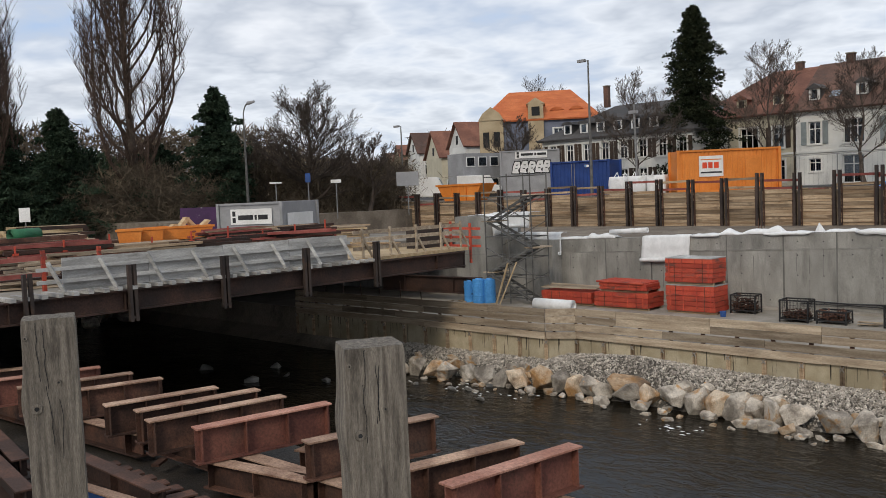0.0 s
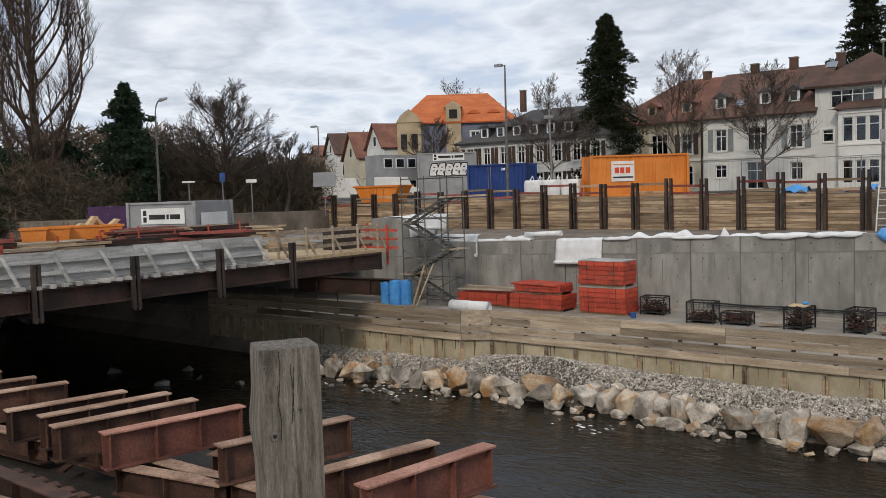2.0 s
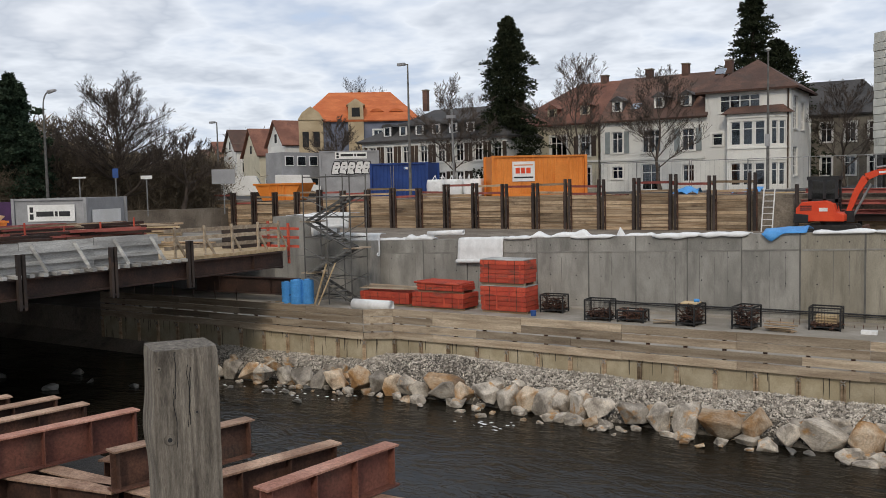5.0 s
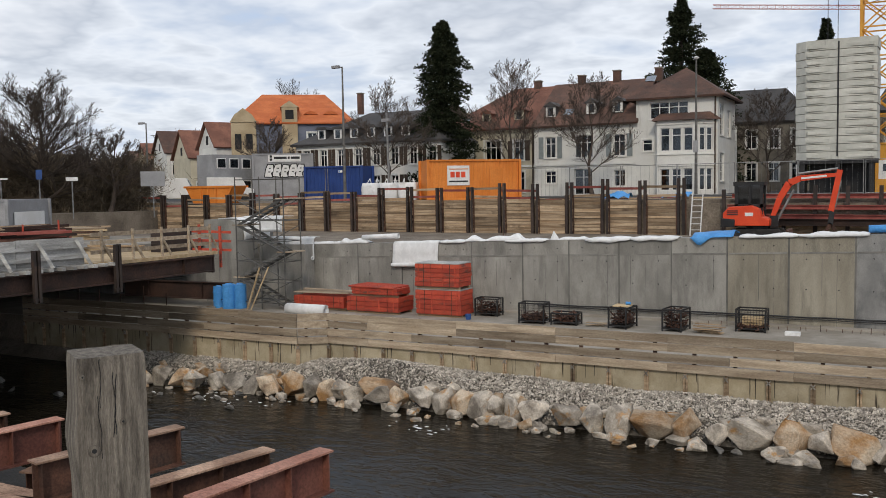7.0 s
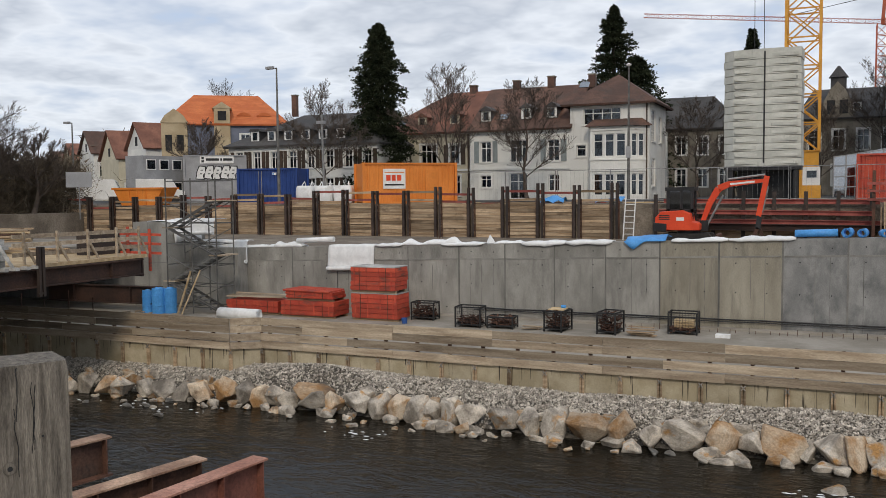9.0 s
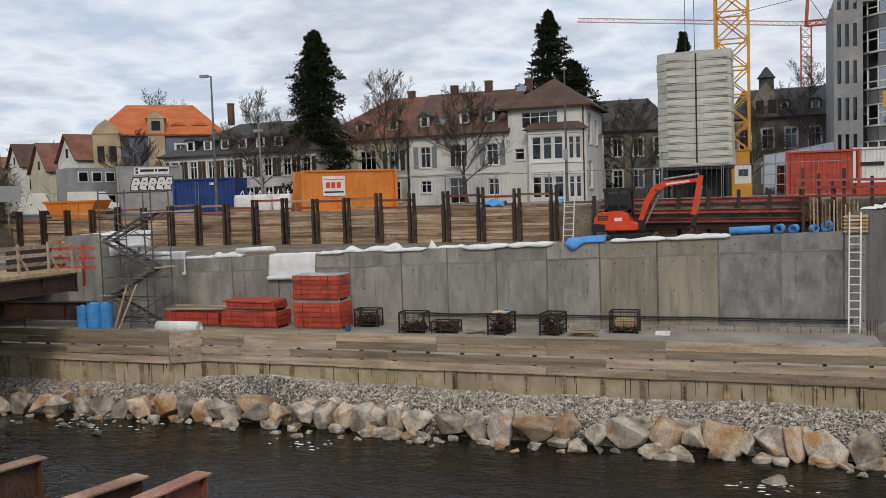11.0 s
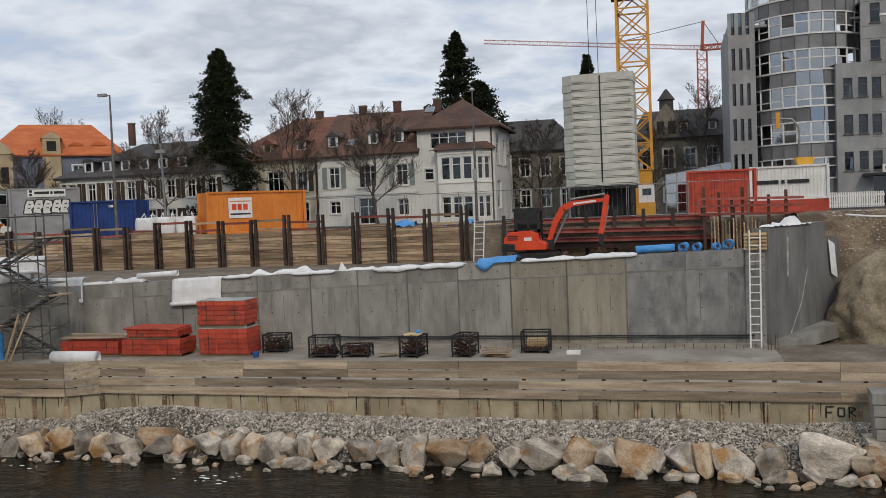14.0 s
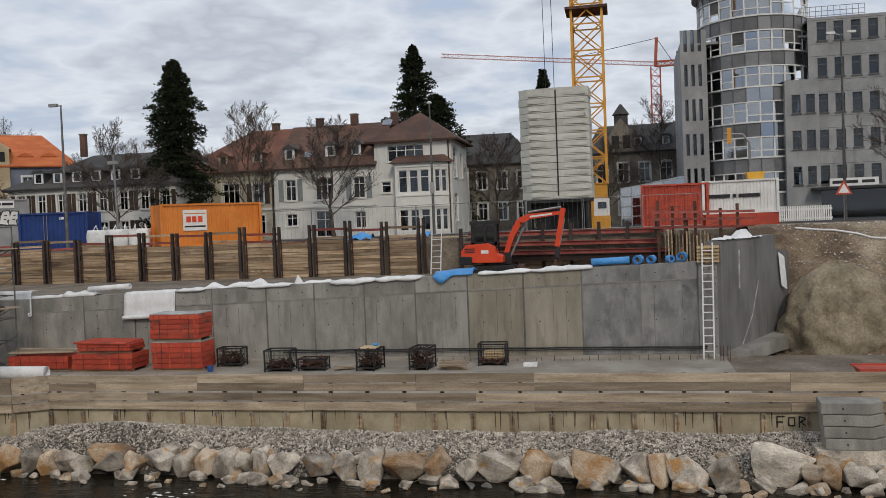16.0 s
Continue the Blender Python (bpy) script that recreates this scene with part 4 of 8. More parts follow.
# ---- two squared timber posts in front of the camera ----
def timber_post(x, y, top, w, d, turn, seed):
    ob = thing("timber_post", "thick grey weathered square timber post with cracks", "post", (x, y, 5.3), turn, group="timber posts")
    bm = bmesh.new()
    h = top - 5.3
    nz, nx = 26, 7
    rows = []
    ring = [(-1 + 2 * i / nx, -1) for i in range(nx)] + [(1, -1 + 2 * i / nx) for i in range(nx)] + [(1 - 2 * i / nx, 1) for i in range(nx)] + [(-1, 1 - 2 * i / nx) for i in range(nx)]
    for k in range(nz + 1):
        z = h * k / nz
        row = []
        for u, v in ring:
            p = Vector((u * w / 2, v * d / 2, z))
            rr = 1 - 0.035 * max(0, abs(u) + abs(v) - 1.75) / 0.25
            q = noise.noise((u * 2.2 + seed, v * 2.2, z * 0.9)) * 0.006 + noise.noise((u * 9 + seed, v * 9, z * 1.4)) * 0.006
            knot = math.exp(-((z - (h - 0.34)) / 0.10) ** 2) * (0.016 if u < -0.7 else 0.0)
            p.x, p.y = p.x * rr * (1 + q * 0.8) - knot, p.y * rr * (1 + q * 0.8)
            if k == nz:
                p.x, p.y, p.z = p.x * 0.965, p.y * 0.965, p.z + noise.noise((u * 3, v * 3, seed)) * 0.006
            row.append(bm.verts.new(p))
        rows.append(row)
    n = len(ring)
    for k in range(nz):
        for i in range(n):
            bm.faces.new((rows[k][i], rows[k][(i + 1) % n], rows[k + 1][(i + 1) % n], rows[k + 1][i]))
    bm.faces.new(rows[-1])
    bm.faces.new(rows[0][::-1])
    me = bpy.data.meshes.new("trunk")
    bm.to_mesh(me)
    bm.free()
    me.materials.append(M["post"])
    o = new("shaft", me)
    o.parent = ob
    g = Geo()
    r = random.Random(seed)
    for i in range(4):                              # dry cracks
        u, z0 = r.uniform(-0.36, 0.36) * w, r.uniform(0.35, 0.8) * h
        for k in range(7):
            u2, z2 = u + r.uniform(-0.006, 0.006), min(h - 0.01, z0 + 0.035)
            g.bar((u, -d / 2 - 0.0005, z0), (u2, -d / 2 - 0.0005, z2), 0.0025, 0.004 * (1 - abs(k - 3) / 5), (0, -1, 0))
            u, z0 = u2, z2
    part("crack", g, M["dark"], ob, "dark drying crack")
    for u, z0, k in ((-0.30, h - 0.36, 0.020), (0.12, h - 0.26, 0.010), (-0.42, h - 0.07, 0.008)):
        g = Geo().tube((u * w, -d / 2 + 0.01, z0), (u * w, -d / 2 - 0.006, z0), k * 1.5, k, 14)
        kn = part("knot", g, M["post"], ob, smooth=False)
        part("knot_core", Geo().tube((u * w, -d / 2 + 0.005, z0), (u * w, -d / 2 - 0.0075, z0), k * 0.55, k * 0.45, 10), M["dark"], kn)
    return ob


timber_post(-2.82, 2.44, 6.276, 0.262, 0.255, 60, 3)
timber_post(-3.71, 1.47, 6.455, 0.208, 0.20, 66, 8)

# ---- dirt slope beyond the return wall ----
def dirt(x, y):
    t = min(1, max(0, (y - 36.2 + (x - 9) * 0.12) / 7.5))
    s = min(1, max(0, (x - 6.2) / 1.6))
    z = 1.0 + 5.25 * (t ** 0.9)
    z += (0.5 * noise.noise((x * 0.4, y * 0.4, 1)) + 0.22 * noise.noise((x * 1.3, y * 1.3, 5)) + 0.08 * noise.noise((x * 4, y * 4, 9))) * min(1, (1 - t) * 3 + 0.1)
    return z * s + 1.2 * (1 - s) if y < 39.5 else z


g = Geo().sheet([[(5.6 + i * 0.3, 33.0 + j * 0.3, dirt(5.6 + i * 0.3, 33.0 + j * 0.3)) for j in range(56)] for i in range(90)])
solo("dirt_slope", g, M["soil"], "steep slope of dug brown soil with stones", "soil slope", "structure", smooth=True)
rnd = random.Random(71)
g = Geo()
for _ in range(4200):
    x, y = rnd.uniform(7, 20), rnd.uniform(35, 45)
    r = rnd.choice((0.02, 0.02, 0.03, 0.03, 0.04, 0.06)) * rnd.uniform(0.7, 1.3)
    z = dirt(x, y)
    pts = [(r, 0, 0), (0, r, 0), (-r, 0, 0), (0, -r, 0), (0, 0, r * 0.8), (0, 0, -r)]
    g.add([(x + p[0], y + p[1], z + p[2]) for p in pts], [(0, 1, 4), (1, 2, 4), (2, 3, 4), (3, 0, 4), (1, 0, 5), (2, 1, 5), (3, 2, 5), (0, 3, 5)])
solo("rubble", g, M["gravel"], "loose stones and rubble strewn on the soil", "rubble", "stuff")
rows = []
for i in range(48):
    a = -0.15 + math.pi * 1.1 * i / 47
    row = []
    for k in range(28):
        t = k / 27
        w = 1 + 0.16 * noise.noise((math.cos(a) * 2, math.sin(a) * 2, t * 3)) + 0.10 * noise.noise((a * 5, t * 7, 4)) + 0.04 * noise.noise((a * 14, t * 20, 4))
        rr = 2.5 * w * (1 - t ** 2.4) ** 0.6
        row.append((8.3 + rr * math.cos(a) * 0.95, 38.6 - rr * math.sin(a) * 0.8, 0.9 + 3.9 * t + 0.12 * noise.noise((a * 3, t * 5, 2))))
    rows.append(row)
solo("shotcrete_mound", Geo().sheet(rows), M["shotcrete"], "beige lumpy sprayed concrete at the foot of the slope", "sprayed concrete", "structure", smooth=True)
rb = thing("red_tub", "worn red steel tub at the foot of the slope", "tub", (7.75, 30.0, 1.58))
part("bin", Geo().prism([(-0.75, 0), (0.75, 0), (0.9, 0.36), (-0.9, 0.36)], "y", -0.5, 0.5), M["redpaint"], rb, bevel=0.02)
part("rim", Geo().box(-0.95, 0.95, -0.56, -0.5, 0.31, 0.40).box(-0.95, 0.95, 0.5, 0.56, 0.31, 0.40), M["redpaint"], rb)
pts = [Vector((7.6 + i * 0.5, 43.5 - i * 0.16, dirt(7.6 + i * 0.5, 43.5 - i * 0.16) + 0.05)) for i in range(24)]
solo("hose", Geo().pipe(pts, 0.05), M["white"], "long pale plastic hose lying on the soil", "hose", smooth=True)


def draped(name, x0, x1, top, drop, y=34.74, thick=0.025, label="white fleece sheet hanging over the wall's edge", back=0.5, skew=0.0, material="fleece", seed=1):
    """A cloth over the wall's edge: lies back on the crest and hangs down."""
    rows = []
    n = 14
    for i in range(n + 1):
        x = x0 + (x1 - x0) * i / n
        w = 0.03 * noise.noise((x * 2.2, seed, 0))
        t = top(x) if callable(top) else top
        hang = 0.02 * noise.noise((x * 1.5, seed, 4))
        rows.append([(x, y + back, t + 0.05 + w), (x, y + 0.2, t + 0.08 + w), (x, y + 0.04, t + 0.05), (x, y - 0.03 + w, t - 0.04), (x + skew * 0.5, y - 0.05 + w, t - drop * 0.5), (x + skew + 0.05 * noise.noise((x * 3, seed, 2)), y - 0.06 + w * 1.5, t - drop + hang)] + [(x + skew, y - 0.06 + w * 1.5 - 0.07 * (1 - math.cos(q)), t - drop + hang - 0.07 * math.sin(q)) for q in (0.8, 1.6, 2.4, 3.14, 4.0, 4.8)])
    g = Geo().sheet(rows)
    ob = solo(name, g, M[material], label, "sheet", smooth=True)
    so = ob.modifiers.new("thickness", "SOLIDIFY")
    so.thickness = thick
    return ob


draped("fleece_sheet", -28.3, -25.6, 4.62, 0.95, back=0.5, seed=1)
draped("fleece_sheet", -21.1, -18.75, wall_top, 1.0, seed=2, skew=-0.05)


def roll(name, a, b, r, material, label, turns=2.4, cat="roll"):
    """A rolled sheet: spiral ends show at both sides."""
    a, b = Vector(a), Vector(b)
    d = (b - a).normalized()
    s = d.cross(Vector((0, 0, 1))).normalized()
    u = s.cross(d)
    n = int(turns * 18)
    rows = []
    for k in range(n + 1):
        t = 2 * math.pi * turns * k / n
        rr = r * (1 - 0.42 * (1 - k / n))
        q = s * (rr * math.cos(t)) + u * (rr * math.sin(t))
        rows.append([a + q, a.lerp(b, 0.5) + q, b + q])
    ob = solo(name, Geo().sheet(rows), M[material], label, cat, smooth=True)
    so = ob.modifiers.new("thickness", "SOLIDIFY")
    so.thickness = 0.012
    return ob


roll("fleece_roll", (-23.6, 30.0, 1.9), (-21.6, 30.0, 1.9), 0.26, "fleece", "large roll of white fleece lying on the slab")


def crest_fleece(x0, x1, high, seed, over=0.0, deep=0.7, label="crumpled white fleece strip along the wall crest"):
    """A folded cloth lying on the crest in a low hump, its front edge over the wall's edge."""
    n = max(10, int((x1 - x0) * 9))
    r = random.Random(seed)
    rows = []
    for i in range(n + 1):
        u = i / n
        x = x0 + (x1 - x0) * u
        t = wall_top(x)
        e = min(1, 0.25 + 5 * u, 0.1 + 9 * (1 - u))
        h = high * e * max(0.1, 0.5 + 0.9 * noise.noise((x * 1.3, seed, 3)))
        f = over * e * (0.8 + 0.6 * noise.noise((x * 1.7, seed, 5)))
        row = [(x, 34.70, t - f - 0.01), (x, 34.69, t + 0.03)] if over else [(x, 34.78, t + 0.015)]
        for j in range(1, 8):
            c = j / 8
            row.append((x + 0.05 * noise.noise((x * 3, j, seed)), 34.74 + deep * c, t + 0.03 + h * math.sin(math.pi * min(1, c * 1.15)) ** 0.7 + 0.03 * noise.noise((x * 4, j * 0.8, seed + 1))))
        row.append((x, 34.74 + deep, t + 0.01))
        rows.append(row)
    ob = solo("fleece_strip", Geo().sheet(rows), M["fleece"], label, "sheet", smooth=True)
    so = ob.modifiers.new("thickness", "SOLIDIFY")
    so.thickness = 0.02
    return ob


for i, (x0, x1, high, over) in enumerate(((-25.9, -24.1, 0.16, 0.0), (-24.15, -22.6, 0.40, 0.0), (-18.7, -17.4, 0.12, 0.05), (-17.5, -14.7, 0.36, 0.0), (-15.5, -13.6, 0.10, 0.06), (-13.1, -11.9, 0.12, 0.0), (-11.9, -10.0, 0.13, 0.12), (-10.0, -8.1, 0.15, 0.10), (-5.8, -3.7, 0.12, 0.04), (-3.7, -1.35, 0.20, 0.05))):
    crest_fleece(x0, x1, high, 40 + i, over)
roll("fleece_roll", (-22.95, 35.0, 4.68), (-20.95, 34.95, 4.78), 0.13, "fleece", "long roll of white fleece on the wall crest")
g = Geo()
for k in range(8):
    t0, t1 = k * math.pi / 4, (k + 1) * math.pi / 4
    g.add([(-13.35 + 0.22 * math.cos(t0), 35.1 + 0.15 * math.sin(t0), 4.7), (-13.35 + 0.22 * math.cos(t1), 35.1 + 0.15 * math.sin(t1), 4.7), (-13.4, 35.1, 5.08)], [(0, 1, 2)])
solo("folded_fleece", g, M["fleece"], "pointed fold of white fleece on the wall crest", "sheet")
rows = []
for i in range(13):
    u = i / 12
    x = -7.55 + 1.55 * u
    t = wall_top(x) + 0.05
    d = 0.34 * max(0, 1 - abs(u - 0.22) / 0.3 if u > 0.22 else u / 0.22)
    w = 0.03 * noise.noise((x * 2, 7, 1))
    rows.append([(x + 0.1, 35.5, t + 0.10 + w), (x, 35.1, t + 0.14 + 0.08 * u + w), (x, 34.8, t + 0.06 + w), (x, 34.70, t), (x - 0.04, 34.67, t - d * 0.5 - 0.02), (x - 0.08, 34.66, t - d - 0.04)])
ob = solo("plastic_sheet", Geo().sheet(rows), M["skyblue"], "bright blue plastic sheet with a corner over the wall's edge", "sheet", smooth=True)
so = ob.modifiers.new("thickness", "SOLIDIFY")
so.thickness = 0.02
# fleece over the abutment's shoulder
rows = []
for i in range(13):
    u = i / 12
    y = 33.0 + 1.9 * u
    w = 0.05 * noise.noise((y * 2, 3, 9))
    rows.append([(-30.1, y, 5.64 + w), (-29.5, y, 5.68 + w), (-29.0, y, 5.67), (-28.7, y, 5.58), (-28.5, y, 5.34 + w), (-28.45 + w, y, 5.0), (-28.42 + w, y, 4.6 + 0.3 * abs(noise.noise((y, 5, 2))))])
ob = solo("fleece_sheet", Geo().sheet(rows), M["fleece"], "white fleece sheet thrown over the abutment's shoulder", "sheet", smooth=True)
so = ob.modifiers.new("thickness", "SOLIDIFY")
so.thickness = 0.03
roll("plastic_roll", (-1.4, 35.15, 5.22), (0.05, 35.15, 5.27), 0.15, "skyblue", "long roll of blue plastic sheet on the wall crest")
for x, r in ((0.32, 0.19), (0.82, 0.17), (1.95, 0.2)):
    roll("plastic_roll", (x, 35.0, wall_top(x) + r), (x + 0.1, 35.35, wall_top(x) + r), r, "skyblue", "coiled blue plastic sheet on the wall crest", 3.2)
roll("plastic_roll", (1.6, 35.0, wall_top(1.6) + 0.14), (1.5, 35.35, wall_top(1.6) + 0.14), 0.15, "skyblue", "coiled blue plastic sheet on the wall crest", 3.2)
# fleece on the return wall
g = Geo()
rows = [[RT @ Vector((0.2 + i * 0.22, -0.1 + j * 0.28, 5.93 + 0.22 * abs(noise.noise((i * 0.5, j * 0.7, 8))) + (0.3 if 6 < i < 12 and j == 1 else 0))) for j in range(3)] for i in range(16)]
solo("fleece_strip", g.sheet(rows), M["fleece"], "crumpled white fleece on the return wall", "sheet", smooth=True)
g = Geo()
rows = [[RT @ Vector((4.95 + i * 0.1 + j * 0.05, -0.10 - 0.02 * i, 5.25 - j * 0.28 - 0.05 * i)) for j in range(6)] for i in range(5)]
solo("fleece_sheet", g.sheet(rows), M["fleece"], "white fleece scrap hanging at the return wall's end", "sheet", smooth=True)


# ---- stacked red forms on the slab ----
def red_form(x, y, z, w, d, h, turn=0.0, label="worn red formwork panel stack tied with wire"):
    ob = thing("formwork_stack", label, "formwork", (x, y, z), turn, group="red formwork stacks")
    n = max(2, round(h / 0.2))
    r = random.Random(int(x * 100))
    for i in range(n):
        z0 = h * i / n
        o = r.uniform(-0.03, 0.03)
        g = Geo().box(-w / 2 + o, w / 2 + o, -d / 2, d / 2, z0 + 0.006, z0 + h / n - 0.006)
        g.box(-w / 2 + o - 0.012, w / 2 + o + 0.012, -d / 2 - 0.012, -d / 2 + 0.03, z0 + 0.035, z0 + h / n - 0.035)
        part("form_panel", g, M["redpaint"], ob)
    if h > 0.9:
        part("cover_board", Geo().box(-w / 2 - 0.01, w / 2 + 0.01, -d / 2 - 0.01, d / 2 + 0.01, h, h + 0.035), M["form_grey"], ob, "grey weathered cover board")
    for u in (-0.42, -0.14, 0.14, 0.42):
        part("rib", Geo().box(u * w - 0.03, u * w + 0.03, -d / 2 - 0.017, -d / 2 + 0.02, 0.01, h - 0.01), M["redpaint"], ob)
    for s in (-0.3, 0.3):
        part("strap", Geo().box(s * w - 0.012, s * w + 0.012, -d / 2 - 0.026, -d / 2 - 0.018, 0, h), M["rust"], ob)
    part("skid", Geo().box(-w / 2, w / 2, -d / 2 + 0.1, -d / 2 + 0.2, -0.1, 0.01).box(-w / 2, w / 2, d / 2 - 0.2, d / 2 - 0.1, -0.1, 0.01), M["lagging"], ob)
    return ob


red_form(-17.35, 32.6, 1.7, 2.1, 1.15, 1.02)
red_form(-17.4, 32.6, 2.86, 2.05, 1.15, 0.95)
red_form(-20.5, 32.5, 1.7, 2.6, 1.3, 0.62)
red_form(-20.45, 32.5, 2.42, 2.3, 1.1, 0.28, label="red steel props bundled on top of a stack")
red_form(-23.4, 32.6, 1.72, 2.7, 1.2, 0.5)
g = Geo()
for i in range(7):
    g.tube((-21.7 + i * 0.02, 31.9 + i * 0.2, 2.76), (-19.4, 31.9 + i * 0.2, 2.72), 0.05, n=6)
solo("steel_prop_bundle", g, M["redpaint"], "row of red steel props lying on the stack", "props", kind="stuff")
for i in range(4):
    g = Geo().bar((-24.9, 32.2 + i * 0.25, 2.34 + 0.03 * i), (-21.9, 32.2 + i * 0.25, 2.38), 0.18, 0.04)
    solo("plank", g, M["board"], "loose weathered plank on red formwork", "plank", group="loose planks")


# ---- mesh crates on the slab ----
def mesh_crate(x, y, w, d, h, fill, turn, seed, label):
    w, d, h = w * 0.82, d * 0.82, h * 0.82
    ob = thing("mesh_crate", label, "crate", (x, y, 1.6), turn, group="mesh crates on the slab")
    g = Geo()
    for sx in (-1, 1):
        for sy in (-1, 1):
            g = Geo().box(sx * w / 2 - 0.025, sx * w / 2 + 0.025, sy * d / 2 - 0.025, sy * d / 2 + 0.025, 0, h)
            part("leg", g, M["black"], ob)
    for z in (0.12, h):
        for sy in (-1, 1):
            part("rail", Geo().box(-w / 2, w / 2, sy * d / 2 - 0.02, sy * d / 2 + 0.02, z - 0.025, z + 0.025), M["black"], ob)
        for sx in (-1, 1):
            part("rail", Geo().box(sx * w / 2 - 0.02, sx * w / 2 + 0.02, -d / 2, d / 2, z - 0.025, z + 0.025), M["black"], ob)
    part("floor", Geo().box(-w / 2, w / 2, -d / 2, d / 2, 0.09, 0.12), M["black"], ob)
    g = Geo()
    n = int(w / 0.1)
    for sy in (-1, 1):
        for i in range(1, n):
            u = -w / 2 + w * i / n
            g.bar((u, sy * d / 2, 0.12), (u, sy * d / 2, h), 0.008, 0.008, (1, 0, 0))
        for k in range(1, int(h / 0.1)):
            g.bar((-w / 2, sy * d / 2, 0.12 + k * 0.1), (w / 2, sy * d / 2, 0.12 + k * 0.1), 0.008, 0.008)
    for sx in (-1, 1):
        for i in range(1, int(d / 0.1)):
            u = -d / 2 + 0.1 * i
            g.bar((sx * w / 2, u, 0.12), (sx * w / 2, u, h), 0.008, 0.008, (1, 0, 0))
    part("wire_mesh", g, M["black"], ob)
    r = random.Random(seed)
    g = Geo()
    for i in range(130):
        c = Vector((r.uniform(-0.42, 0.42) * w, r.uniform(-0.42, 0.42) * d, 0.15 + abs(r.gauss(0, 0.4)) * fill * h))
        c.z = min(c.z, fill * h + 0.12)
        q = Vector((r.gauss(0, 1), r.gauss(0, 1), r.gauss(0, 0.5))).normalized() * r.uniform(0.08, 0.2)
        g.bar(c - q, c + q, 0.05, 0.03)
    part("filling", g, M["rust"], ob, "jumbled rusty clamps and fittings")["kind"] = "stuff"
    return ob


CR = "black steel mesh crate full of rusty fittings"
mesh_crate(-15.62, 33.3, 1.2, 0.8, 0.88, 0.75, 3, 1, CR)
mesh_crate(-13.1, 32.1, 1.24, 0.85, 0.97, 0.35, 2, 2, "black steel mesh crate with few fittings inside")
mesh_crate(-11.8, 32.2, 1.24, 0.8, 0.55, 0.8, 1, 3, "low black steel crate heaped with fittings")
mesh_crate(-9.6, 32.3, 0.85, 1.2, 0.95, 0.85, -8, 4, CR)
mesh_crate(-7.62, 32.4, 0.85, 1.2, 0.97, 0.8, -6, 5, CR)
ct = mesh_crate(-5.08, 33.2, 1.24, 0.85, 0.97, 0.15, 0, 6, "black steel crate with yellow boards inside")
for i in range(4):
    solo("form_board", Geo().box(-5.4, -4.7, 33.0, 33.4, 1.74 + i * 0.1, 1.82 + i * 0.1), M["timber"], "yellow formwork board inside a crate", "board", group="boards in a crate")
solo("loose_board", Geo().box(-9.9, -9.3, 32.0, 32.6, 2.405, 2.445), M["timber"], "yellow board on a mesh crate", "board")
solo("plastic_bag", Geo().tube((-9.5, 32.4, 2.505), (-9.32, 32.4, 2.505), 0.06, 0.05), M["skyblue"], "small blue plastic bag on a crate", "bag")
solo("bucket", Geo().tube((-15.9, 31.9, 1.6), (-15.9, 31.9, 1.82), 0.10, 0.13, 12), M["bluesteel"], "small blue bucket on the slab", "bucket")
for i in range(9):
    rr = random.Random(i)
    solo("offcut", Geo().bar((-6.85 + rr.uniform(-0.1, 0.1), 32.0 + rr.uniform(-0.2, 0.3), 1.63 + i * 0.035), (-5.9 + rr.uniform(-0.1, 0.1), 32.0 + rr.uniform(-0.2, 0.3), 1.63 + i * 0.035), 0.12, 0.03), M["lagging"], "timber offcut in a small pile", "offcut", group="pile of offcuts")
for i in range(5):
    rr = random.Random(40 + i)
    solo("offcut", Geo().bar((-10.9 + rr.uniform(-0.1, 0.1), 32.0 + rr.uniform(-0.2, 0.3), 1.63 + i * 0.03), (-10.2 + rr.uniform(-0.1, 0.1), 32.2 + rr.uniform(-0.2, 0.3), 1.63 + i * 0.03), 0.08, 0.03), M["board"], "timber offcut lying on the slab", "offcut", group="pile of offcuts")
solo("cement_bag", Geo().box(-3.9, -3.4, 32.6, 32.9, 1.6, 1.72), M["fleece"], "pale paper sack on the slab", "sack")
rnd = random.Random(81)
for i in range(34):
    x = -8.5 + i * 0.35 + rnd.uniform(-0.1, 0.1)
    solo("rebar", Geo().tube((x, 33.9, 1.55), (x + rnd.uniform(-0.02, 0.02), 33.9, 1.6 + rnd.uniform(0.1, 0.24)), 0.012, n=5), M["rust"], "short rusty reinforcing bar standing in the slab", "rebar", group="starter bars")
for i, x in enumerate((3.15, 3.25, 3.4, 3.48)):
    solo("rebar", Geo().tube((x, 33.6, 1.55), (x, 33.6, 2.15), 0.014, n=5), M["rust"], "tall rusty reinforcing bar at the wall corner", "rebar", group="starter bars")
for i in range(3):
    solo("rebar", Geo().tube((-15.9 + i * 0.12, 35.2, 4.5), (-15.9 + i * 0.12, 35.2, 5.25), 0.014, n=5), M["rust"], "rusty reinforcing bar on the wall crest", "rebar", group="starter bars")


# ---- ladders ----
def ladder(a, b, w, label, material="white"):
    a, b = Vector(a), Vector(b)
    ob = thing("ladder", label, "ladder", tuple(a), group="ladders")
    d = b - a
    for s in (-w / 2, w / 2):
        o = Vector((s, 0, 0))
        part("stile", Geo().bar(a + o, b + o, 0.05, 0.07, (0, 1, 0)), M[material], ob, world=True)
    n = int(d.length / 0.28)
    for i in range(1, n):
        p = a + d * i / n
        part("rung", Geo().bar(p - Vector((w / 2, 0, 0)), p + Vector((w / 2, 0, 0)), 0.035, 0.035), M[material], ob, world=True)


